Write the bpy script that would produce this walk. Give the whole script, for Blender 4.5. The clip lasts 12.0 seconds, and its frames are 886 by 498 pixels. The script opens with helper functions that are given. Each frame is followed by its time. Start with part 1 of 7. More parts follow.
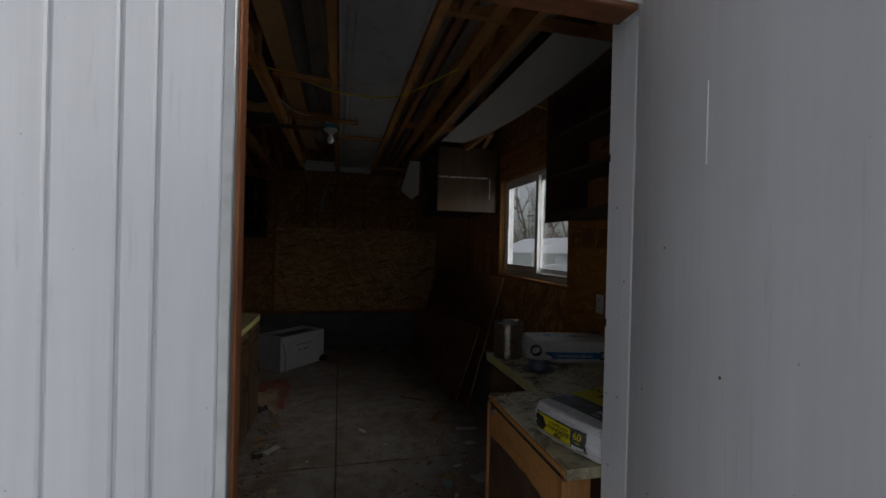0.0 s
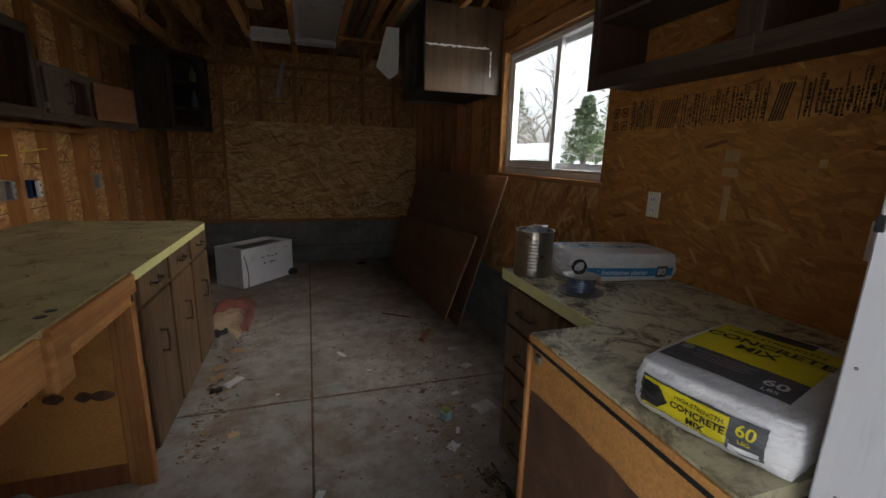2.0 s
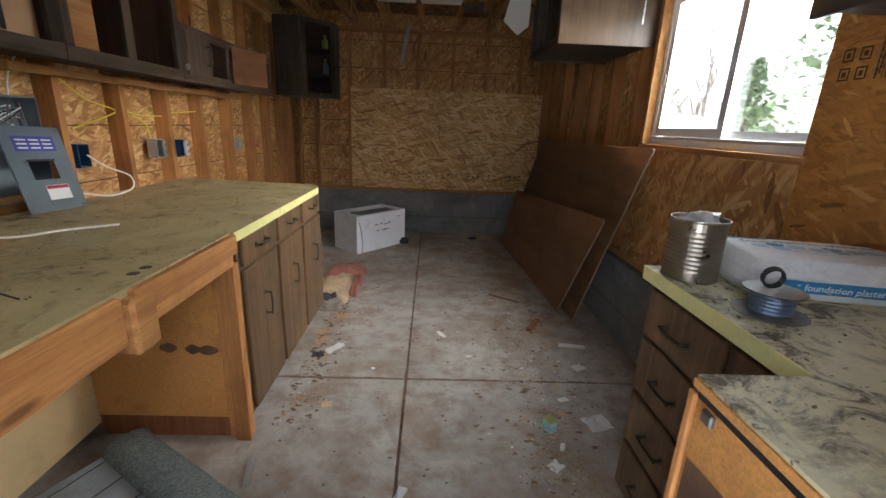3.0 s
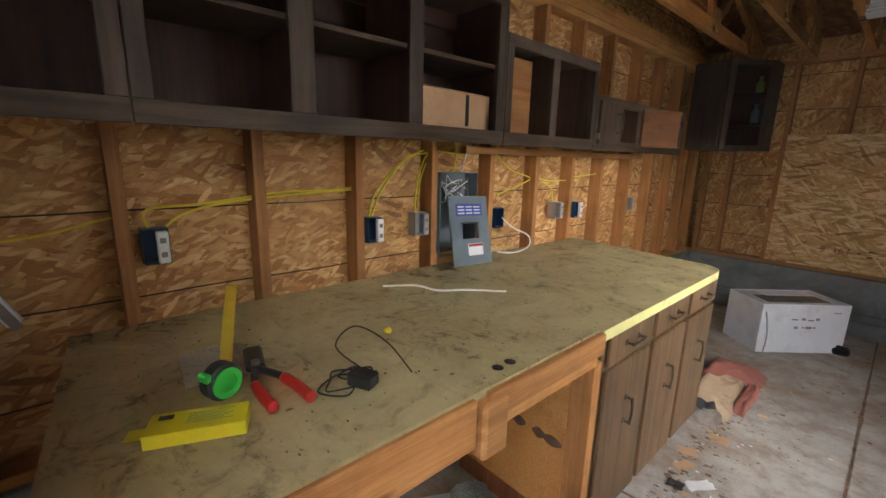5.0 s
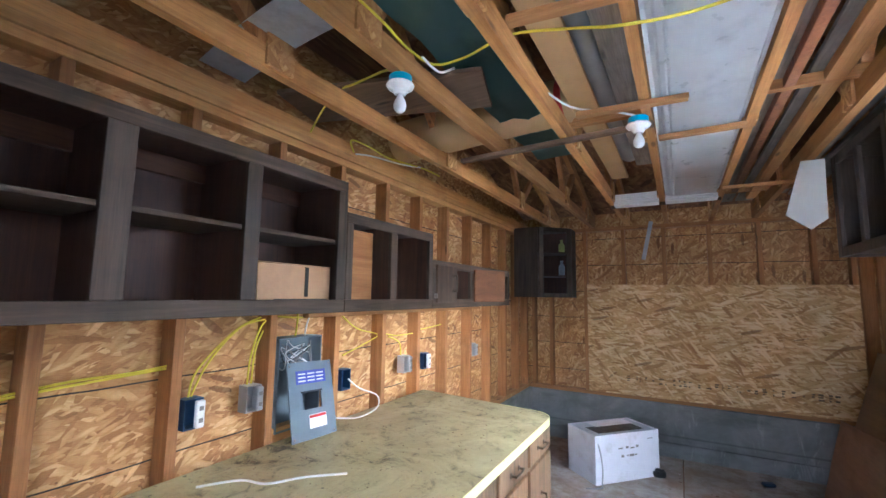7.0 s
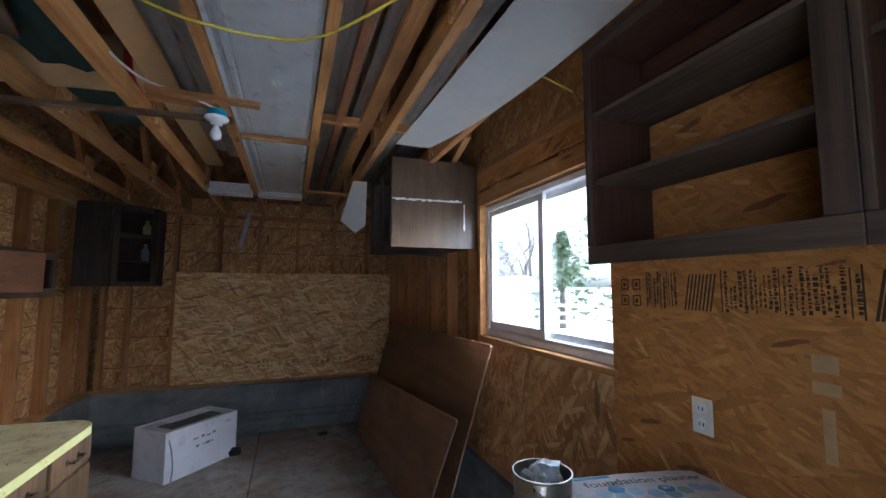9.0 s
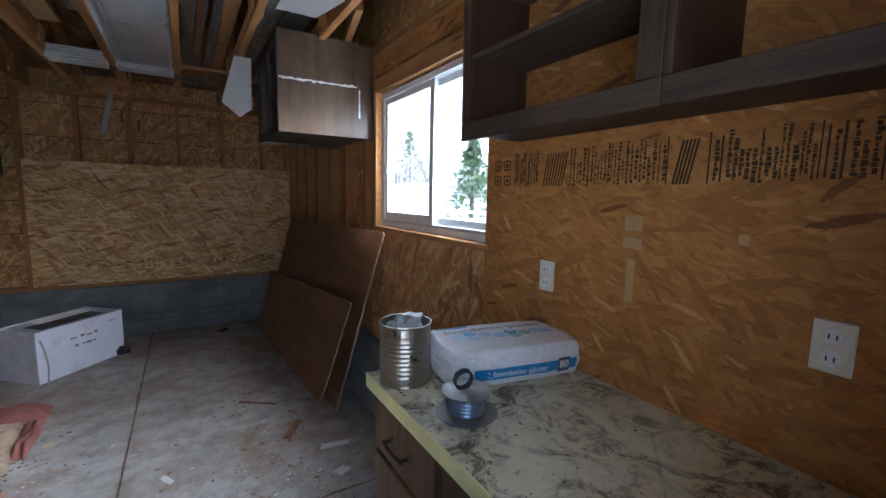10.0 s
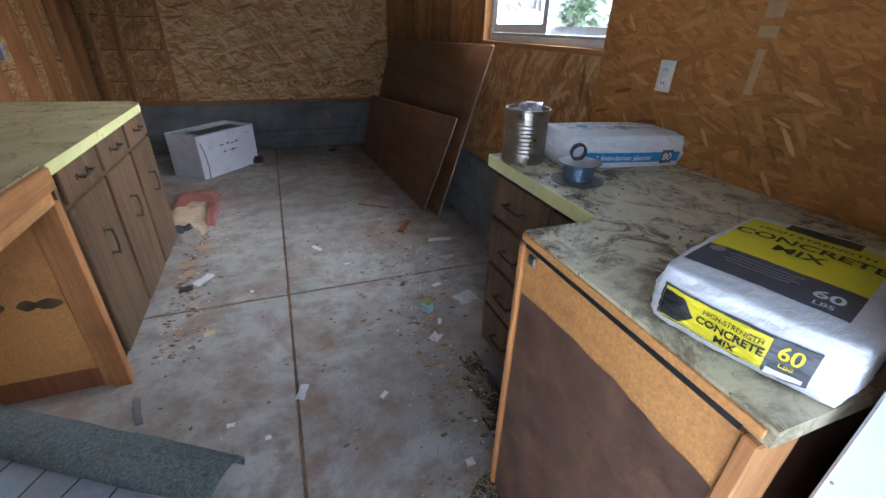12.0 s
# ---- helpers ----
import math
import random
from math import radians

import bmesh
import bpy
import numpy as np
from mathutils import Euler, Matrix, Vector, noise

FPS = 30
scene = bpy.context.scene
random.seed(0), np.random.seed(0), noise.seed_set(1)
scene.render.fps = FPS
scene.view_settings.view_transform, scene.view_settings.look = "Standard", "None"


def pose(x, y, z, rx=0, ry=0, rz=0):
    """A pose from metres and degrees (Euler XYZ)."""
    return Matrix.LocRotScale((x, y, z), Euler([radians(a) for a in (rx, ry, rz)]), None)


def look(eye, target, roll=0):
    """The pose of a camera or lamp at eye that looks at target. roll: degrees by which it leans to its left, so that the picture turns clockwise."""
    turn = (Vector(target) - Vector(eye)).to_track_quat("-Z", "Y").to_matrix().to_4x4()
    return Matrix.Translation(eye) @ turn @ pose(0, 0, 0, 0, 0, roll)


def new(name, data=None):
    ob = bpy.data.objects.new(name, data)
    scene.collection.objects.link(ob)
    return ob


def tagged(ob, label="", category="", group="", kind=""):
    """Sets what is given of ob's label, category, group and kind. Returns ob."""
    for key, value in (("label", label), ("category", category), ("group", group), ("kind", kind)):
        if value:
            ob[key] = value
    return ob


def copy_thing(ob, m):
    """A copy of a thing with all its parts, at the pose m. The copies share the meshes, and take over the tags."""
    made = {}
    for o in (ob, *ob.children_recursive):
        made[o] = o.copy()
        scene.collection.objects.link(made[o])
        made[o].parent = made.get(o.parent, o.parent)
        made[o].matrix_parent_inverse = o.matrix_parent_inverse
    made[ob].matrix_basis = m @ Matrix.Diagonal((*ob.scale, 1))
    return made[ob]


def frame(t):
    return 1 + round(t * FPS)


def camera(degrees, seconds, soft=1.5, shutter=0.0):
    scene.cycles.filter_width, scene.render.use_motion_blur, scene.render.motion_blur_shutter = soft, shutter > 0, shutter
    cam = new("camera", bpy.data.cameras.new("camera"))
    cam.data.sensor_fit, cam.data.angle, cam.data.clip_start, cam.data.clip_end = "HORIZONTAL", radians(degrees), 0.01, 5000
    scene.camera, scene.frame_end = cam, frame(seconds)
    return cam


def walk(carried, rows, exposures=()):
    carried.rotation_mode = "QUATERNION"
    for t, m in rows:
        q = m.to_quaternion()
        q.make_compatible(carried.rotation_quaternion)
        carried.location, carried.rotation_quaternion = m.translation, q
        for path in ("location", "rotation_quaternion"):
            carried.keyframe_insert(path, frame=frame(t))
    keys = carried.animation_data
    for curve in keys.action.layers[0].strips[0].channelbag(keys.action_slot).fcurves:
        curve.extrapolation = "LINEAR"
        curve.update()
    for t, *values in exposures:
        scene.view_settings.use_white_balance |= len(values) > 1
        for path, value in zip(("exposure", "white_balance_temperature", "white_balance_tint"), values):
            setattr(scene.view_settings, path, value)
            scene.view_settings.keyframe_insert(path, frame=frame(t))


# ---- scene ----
cam = camera(93.4, 12.0)
PATH = [
    (0, (1.387, 1.217, 1.492), (1.865, 3.159, 1.484), 1.4),
    (0.5, (1.409, 1.35, 1.47), (1.942, 3.271, 1.312), 1.3),
    (1, (1.436, 1.538, 1.436), (2.19, 3.377, 1.214), 1.0),
    (1.5, (1.413, 1.662, 1.405), (2.262, 3.453, 1.141), 1.5),
    (2, (1.423, 1.852, 1.372), (2.022, 3.71, 0.939), 1.6),
    (2.5, (1.488, 2.011, 1.361), (1.807, 3.925, 0.876), 1.9),
    (3, (1.49, 2.135, 1.323), (1.559, 4.053, 0.757), 2.4),
    (3.5, (1.406, 2.307, 1.341), (1.014, 4.163, 0.708), 2.1),
    (3.7, (1.348, 2.331, 1.345), (0.73, 4.117, 0.691), 2.2),
    (5.3, (1.339, 2.423, 1.488), (-0.194, 3.667, 1.17), 0.8),
    (5.5, (1.334, 2.416, 1.521), (-0.228, 3.65, 1.329), 0.8),
    (6, (1.354, 2.41, 1.562), (-0.163, 3.712, 1.619), 0.7),
    (6.5, (1.371, 2.416, 1.588), (0.046, 3.905, 1.753), 1.1),
    (7, (1.428, 2.444, 1.582), (0.449, 4.174, 1.8), 0.8),
    (7.5, (1.496, 2.446, 1.582), (0.978, 4.367, 1.782), 1.5),
    (7.7, (1.488, 2.437, 1.535), (1.21, 4.407, 1.737), -0.3),
    (9.3, (1.673, 2.298, 1.579), (2.513, 4.106, 1.737), 1.3),
    (9.5, (1.69, 2.286, 1.553), (2.625, 4.052, 1.647), 1.6),
    (10, (1.734, 2.227, 1.462), (2.778, 3.915, 1.214), 1.2),
    (10.5, (1.738, 2.139, 1.392), (2.735, 3.737, 0.721), 1.3),
    (11, (1.661, 2.033, 1.341), (2.581, 3.589, 0.485), 1.4),
    (11.1, (1.65, 2.029, 1.321), (2.552, 3.578, 0.434), 1.3),
    (11.5, (1.598, 2.005, 1.311), (2.413, 3.545, 0.329), 1.9),
    (12, (1.478, 2.022, 1.327), (2.124, 3.668, 0.393), 1.9),
]
EXPOSURES = [(0.0, -0.5, 6300, 10), (0.5, 0.2, 6300, 10), (1.0, 0.4, 6300, 9), (1.5, 0.85, 6300, 9), (2.0, 1.6, 6400, 10), (2.5, 2.6, 6300, 10), (3.5, 3.5, 6100, 10), (5.5, 3.65, 6200, 10), (6.5, 4.35, 5600, 10), (7.5, 4.65, 4700, 9), (9.5, 2.6, 5150, 9), (10.5, 3.75, 4900, 9), (11.0, 3.5, 5150, 9), (11.5, 3.1, 5150, 9), (12.0, 3.3, 5150, 9)]
walk(cam, [(t, look(eye, target, roll)) for t, eye, target, roll in PATH], EXPOSURES)
SUN = 1.5
# exposures follow the clip's own automatic exposure
# ---- light ----
world = bpy.data.worlds.new("overcast_sky")
scene.world = world
world.use_nodes = True
wn = world.node_tree.nodes
wl = world.node_tree.links
sky = wn.new("ShaderNodeTexSky")
sky.sky_type, sky.sun_disc = "NISHITA", False
sky.sun_elevation, sky.sun_rotation = radians(35), radians(112)
sky.dust_density, sky.air_density = 4.0, 1.0
pale = wn.new("ShaderNodeHueSaturation")
pale.inputs["Saturation"].default_value = 0.3
wl.new(sky.outputs[0], pale.inputs["Color"])
wl.new(pale.outputs[0], wn["Background"].inputs["Color"])
wn["Background"].inputs["Strength"].default_value = 0.15
sun_data = bpy.data.lights.new("sun", "SUN")
sun_data.energy, sun_data.angle, sun_data.color = SUN, radians(70), (1.0, 0.97, 0.92)
sun = new("sun", sun_data)
sun.matrix_world = look((0, 0, 0), (-math.sin(radians(112)), -math.cos(radians(112)), -math.tan(radians(35))))


# ---- materials ----


class Nodes:
    """A small helper to write node materials."""

    def __init__(self, name):
        self.m = bpy.data.materials.new(name)
        self.m.use_nodes = True
        self.t = self.m.node_tree
        self.b = self.t.nodes["Principled BSDF"]
        tc = self.t.nodes.new("ShaderNodeTexCoord")
        self.co = tc.outputs["Object"]

    def put(self, kind, **values):
        n = self.t.nodes.new(kind)
        for k, v in values.items():
            self.wire(n, k.replace("_", " "), v)
        return n

    def wire(self, n, k, v):
        s = n.inputs[int(k)] if k.isdigit() else n.inputs[k]
        if isinstance(v, bpy.types.NodeSocket):
            self.t.links.new(v, s)
        else:
            s.default_value = v

    def map(self, scale=(1, 1, 1), rot=(0, 0, 0), loc=(0, 0, 0), co=None):
        n = self.put("ShaderNodeMapping", Vector=co or self.co)
        n.inputs["Scale"].default_value, n.inputs["Rotation"].default_value, n.inputs["Location"].default_value = scale, rot, loc
        return n.outputs[0]

    def noise(self, co, scale, detail=4.0, rough=0.6, dist=0.0):
        return self.put("ShaderNodeTexNoise", Vector=co, Scale=scale, Detail=detail, Roughness=rough, Distortion=dist).outputs[0]

    def ramp(self, fac, stops):
        n = self.put("ShaderNodeValToRGB", Fac=fac)
        e = n.color_ramp.elements
        while len(e) < len(stops):
            e.new(0.5)
        for i, (p, c) in enumerate(stops):
            e[i].position = p
            e[i].color = (*c, 1) if isinstance(c, tuple) else (c, c, c, 1)
        return n.outputs[0]

    def mix(self, fac, a, b, how="MIX"):
        n = self.t.nodes.new("ShaderNodeMix")
        n.data_type, n.blend_type = "RGBA", how
        for i, v in ((0, fac), (6, a), (7, b)):
            if isinstance(v, bpy.types.NodeSocket):
                self.t.links.new(v, n.inputs[i])
            else:
                n.inputs[i].default_value = (*v, 1) if isinstance(v, tuple) else v
        return n.outputs[2]

    def math(self, op, a, b=0.0, c=0.0):
        n = self.t.nodes.new("ShaderNodeMath")
        n.operation = op
        for i, v in enumerate((a, b, c)):
            if isinstance(v, bpy.types.NodeSocket):
                self.t.links.new(v, n.inputs[i])
            else:
                n.inputs[i].default_value = v
        return n.outputs[0]

    def random(self):
        return self.put("ShaderNodeObjectInfo").outputs["Random"]

    def done(self, color, rough=0.6, bump=None, strength=0.3, dist=0.004, metal=0.0):
        for k, v in (("Base Color", color), ("Roughness", rough), ("Metallic", metal)):
            if isinstance(v, tuple):
                v = (*v, 1)
            self.wire(self.b, k, v)
        if bump is not None:
            n = self.put("ShaderNodeBump", Height=bump, Strength=strength, Distance=dist)
            self.t.links.new(n.outputs[0], self.b.inputs["Normal"])
        return self.m


def shift(n, scale=7.0):
    """Object coordinates shifted by the object's own random number, so that repeats differ."""
    a = n.t.nodes.new("ShaderNodeVectorMath")
    a.operation = "ADD"
    n.t.links.new(n.co, a.inputs[0])
    c = n.put("ShaderNodeCombineXYZ", X=n.math("MULTIPLY", n.random(), scale), Y=n.math("MULTIPLY", n.random(), scale * 1.7), Z=n.math("MULTIPLY", n.random(), scale * 0.6))
    n.t.links.new(c.outputs[0], a.inputs[1])
    return a.outputs[0]


def wood(name, axis, dark, light, rough=0.7, grain=1.0, knots=True, stain=None):
    n = Nodes(name)
    co = shift(n)
    long = {"x": (1.2, 22, 22), "y": (22, 1.2, 22), "z": (22, 22, 1.2)}[axis]
    fine = {"x": (8, 240, 240), "y": (240, 8, 240), "z": (240, 240, 8)}[axis]
    g1 = n.noise(n.map(tuple(s * grain for s in long), co=co), 1.0, 5, 0.6, 1.2)
    g2 = n.noise(n.map(fine, co=co), 1.0, 3, 0.7)
    col = n.ramp(g1, [(0.3, dark), (0.7, light)])
    tone = n.math("MULTIPLY_ADD", n.random(), 0.35, 0.8)
    col = n.mix(1.0, col, n.put("ShaderNodeCombineColor", Red=tone, Green=tone, Blue=tone).outputs[0], "MULTIPLY")
    col = n.mix(n.ramp(g2, [(0.45, 0.0), (0.75, 0.45)]), col, tuple(c * 0.45 for c in dark))
    if knots:
        ks = {"x": (2.2, 9, 9), "y": (9, 2.2, 9), "z": (9, 9, 2.2)}[axis]
        v = n.put("ShaderNodeTexVoronoi", Vector=n.map(ks, co=co), Scale=1.0).outputs["Distance"]
        col = n.mix(n.ramp(v, [(0.06, 0.85), (0.13, 0.0)]), col, tuple(c * 0.3 for c in dark))
    blot = n.noise(co, 3.0, 5, 0.65)
    col = n.mix(n.ramp(blot, [(0.5, 0.0), (0.72, 0.55)]), col, stain or tuple(c * 0.5 for c in dark))
    return n.done(col, rough, n.math("ADD", g1, g2), 0.25, 0.002)


def osb(name, plane, tones, lines=0.0, along="h", wear=0.35, contrast=0.66, chip=(2, 12, 54), wobble=1.0, flakes=1.0):
    """Strand board: three layers of long chips in different directions, the uppermost chip showing."""
    n = Nodes(name)
    best_h = best_c = None
    turns = (0.05, 0.36, -0.40, -0.95) if along == "h" else (1.4, 0.8, 2.2, 0.3)
    wob = n.noise(n.co, 9, 2, 0.5)
    base = n.put("ShaderNodeVectorMath", **{"0": n.co, "1": n.put("ShaderNodeCombineXYZ", X=n.math("MULTIPLY", wob, 0.02 * wobble), Y=n.math("MULTIPLY", wob, 0.02 * wobble), Z=n.math("MULTIPLY", wob, 0.02 * wobble)).outputs[0]}).outputs[0]
    for i, a in enumerate(turns):
        if plane == "x":
            rot, sc = (a, 0, 0), chip
        else:
            rot, sc = (0, a, 0), (chip[1], chip[0], chip[2])
        m = n.map((1, 1, 1), rot, (i * 3.1, i * 1.7, i * 2.3), base)
        v = n.put("ShaderNodeTexVoronoi", Vector=n.map(sc, co=m), Scale=(1.0, 0.62, 1.35, 0.8)[i], Randomness=1.0)
        sep = n.put("ShaderNodeSeparateColor", Color=v.outputs["Color"])
        h, c = sep.outputs[0], sep.outputs[1]
        edge = n.ramp(v.outputs["Distance"], [(0.3, 1.0), (0.75, 0.55)])
        c = n.math("MULTIPLY", c, edge)
        if best_h is None:
            best_h, best_c = h, c
        else:
            up = n.math("GREATER_THAN", h, best_h)
            best_c = n.math("ADD", n.math("MULTIPLY", c, up), n.math("MULTIPLY", best_c, n.math("SUBTRACT", 1.0, up)))
            best_h = n.math("MAXIMUM", h, best_h)
    fs = (3, 60, 420) if plane == "x" else (60, 3, 420)
    grain = n.noise(n.map(fs), 1.0, 3, 0.7)
    v = n.math("MULTIPLY_ADD", grain, 0.45, n.math("MULTIPLY_ADD", best_c, contrast, 0.12 - 0.16 * contrast))
    col = n.ramp(v, [(0.12, tones[0]), (0.4, tones[1]), (0.62, tones[2]), (0.85, tones[3])])
    for i, (a, shade, share, size) in enumerate(((0.25, tuple(c * 0.62 for c in tones[0]), 0.10, 0.42), (-0.3, tones[3], 0.09, 0.5), (0.7, tuple(c * 0.8 for c in tones[0]), 0.06, 0.36), (-0.9, tuple(min(1, c * 1.15) for c in tones[3]), 0.04, 0.6))):
        a += 1.35 if along == "v" else 0.0
        m = n.map((1, 1, 1), (a, 0, 0) if plane == "x" else (0, a, 0), (i * 5.3 + 1, i * 2.9 + 2, i * 4.1), base)
        sc = (chip[0], chip[1] * size, chip[2] * size) if plane == "x" else (chip[1] * size, chip[0], chip[2] * size)
        v = n.put("ShaderNodeTexVoronoi", Vector=n.map(sc, co=m), Scale=1.0, Randomness=0.9)
        pick = n.put("ShaderNodeSeparateColor", Color=v.outputs["Color"]).outputs[2]
        shape = n.math("LESS_THAN", n.math("ADD", v.outputs["Distance"], n.math("MULTIPLY", n.noise(base, 60, 2), 0.16)), 0.40)
        mask = n.math("MULTIPLY", n.math("LESS_THAN", pick, share * flakes), shape)
        col = n.mix(n.math("MULTIPLY", mask, n.math("MULTIPLY_ADD", grain, 0.7, 0.35)), col, shade)
    big = n.noise(n.co, 1.6, 5, 0.6)
    col = n.mix(n.ramp(big, [(0.45, 0.0), (0.75, wear)]), col, tuple(c * 0.45 for c in tones[0]))
    if lines:
        z = n.put("ShaderNodeSeparateXYZ", Vector=n.co).outputs["Z"]
        zz = n.math("ADD", z, n.math("MULTIPLY", n.noise(n.co, 3, 1), 0.012))
        f = n.math("ABSOLUTE", n.math("SUBTRACT", n.math("FRACT", n.math("DIVIDE", zz, lines)), 0.5))
        col = n.mix(n.math("LESS_THAN", f, 0.010), col, (0.03, 0.02, 0.015))
    return n.done(col, 0.75, n.math("ADD", best_h, grain), 0.35, 0.002)


def plain(name, color, rough=0.6, var=0.15, scale=12, dirt=None, dirt_amount=0.4, dirt_scale=4.0, bump=0.15, metal=0.0, bscale=60, dirt_at=0.52):
    n = Nodes(name)
    a = n.noise(n.co, scale, 5, 0.6)
    col = n.ramp(a, [(0.3, tuple(c * (1 - var) for c in color)), (0.7, tuple(min(1, c * (1 + var)) for c in color))])
    if dirt:
        d = n.noise(n.co, dirt_scale, 7, 0.68)
        col = n.mix(n.ramp(d, [(dirt_at, 0.0), (dirt_at + 0.16, dirt_amount)]), col, dirt)
    r = n.ramp(n.noise(n.co, scale * 2, 3), [(0.3, max(0.05, rough - 0.1)), (0.7, min(1, rough + 0.1))])
    return n.done(col, r, n.noise(n.co, bscale, 4, 0.6), bump, 0.003, metal)


OSB_TONES = [(0.25, 0.10, 0.028), (0.46, 0.225, 0.072), (0.61, 0.345, 0.13), (0.76, 0.50, 0.235)]
OSB_RED = [(0.20, 0.072, 0.015), (0.46, 0.20, 0.042), (0.56, 0.265, 0.062), (0.70, 0.40, 0.14)]
M_OSB_L = osb("osb_sheathing_lined", "x", OSB_TONES, 0.28, "h", 0.3)
M_OSB_FARBACK = osb("osb_sheathing_far", "y", OSB_TONES, 0.3, "v", 0.45)
M_OSB_FAR = osb("osb_sheet_far", "y", [(0.36, 0.165, 0.05), (0.60, 0.34, 0.13), (0.72, 0.455, 0.20), (0.84, 0.61, 0.32)], 0.0, "h", 0.2, 0.95, (2, 7.5, 52), 0.5, 1.3)
M_OSB_R = osb("osb_sheet_red", "x", OSB_RED, 0.0, "h", 0.35, 0.38, (2, 13, 74), 0.8, 0.9)
M_OSB_RV = osb("osb_sheet_upright", "x", OSB_TONES, 0.0, "v", 0.35, 0.55, (2, 9, 46), 0.6, 0.8)
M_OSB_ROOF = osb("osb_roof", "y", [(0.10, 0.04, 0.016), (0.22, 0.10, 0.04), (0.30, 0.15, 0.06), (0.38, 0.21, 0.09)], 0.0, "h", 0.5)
M_STUD = wood("fir_upright", "z", (0.32, 0.128, 0.034), (0.50, 0.235, 0.075))
M_FIR_Y = wood("fir_along", "y", (0.40, 0.178, 0.05), (0.58, 0.305, 0.10))
M_FIR_X = wood("fir_across", "x", (0.34, 0.148, 0.042), (0.52, 0.255, 0.085))
M_CHORD = wood("truss_fir", "y", (0.40, 0.168, 0.042), (0.62, 0.315, 0.095), 0.7, 0.8)
M_GREYBOARD = wood("weathered_board", "y", (0.17, 0.14, 0.115), (0.33, 0.285, 0.24), 0.85)
M_GREYBOARD_X = wood("weathered_lath", "x", (0.16, 0.13, 0.105), (0.30, 0.255, 0.21), 0.85)
M_CAB = wood("dark_cabinet_upright", "z", (0.030, 0.017, 0.009), (0.105, 0.068, 0.042), 0.6, 0.8, False)
M_CAB_Y = wood("dark_cabinet_along", "y", (0.038, 0.022, 0.011), (0.116, 0.075, 0.045), 0.65, 1.4, False)
M_CAB_IN = wood("dark_cabinet_inside", "z", (0.040, 0.015, 0.007), (0.092, 0.036, 0.018), 0.6, 1.0, False)
M_CAB_REDWOOD = wood("cabinet_raw_rail", "y", (0.075, 0.026, 0.010), (0.15, 0.058, 0.022), 0.7)
M_DOORINSIDE = wood("bare_door_inside", "y", (0.105, 0.036, 0.010), (0.19, 0.074, 0.022), 0.75, 0.6, False)
M_VENEER = wood("glossy_dark_veneer", "z", (0.105, 0.068, 0.040), (0.20, 0.135, 0.085), 0.26, 0.35, False)
M_PLANKBROWN = wood("dusty_brown_plank", "x", (0.13, 0.075, 0.042), (0.24, 0.15, 0.09), 0.8)
M_DOORBROWN = wood("cabinet_door_brown", "z", (0.072, 0.040, 0.018), (0.215, 0.125, 0.060), 0.5, 0.9, False)
M_PLY = plain("raw_plywood", (0.58, 0.275, 0.078), 0.75, 0.22, 130, (0.33, 0.135, 0.04), 0.5, 7, 0.4, bscale=170)
M_PLY_L = plain("pale_plywood", (0.66, 0.49, 0.25), 0.7, 0.1, 4, (0.32, 0.2, 0.09), 0.5, 2.2, 0.1)
M_LUMBER = wood("raw_lumber_edge", "y", (0.40, 0.155, 0.042), (0.64, 0.32, 0.105), 0.7, 0.7)
M_LUMBER_Z = wood("raw_lumber_post", "z", (0.38, 0.15, 0.042), (0.60, 0.29, 0.095), 0.7, 0.7)
M_JAMB = wood("stained_jamb", "z", (0.19, 0.065, 0.024), (0.31, 0.125, 0.05), 0.6)
M_STAIN = plain("dark_brown_stain", (0.125, 0.066, 0.040), 0.55, 0.4, 14, (0.24, 0.125, 0.065), 0.6, 9, 0.4)


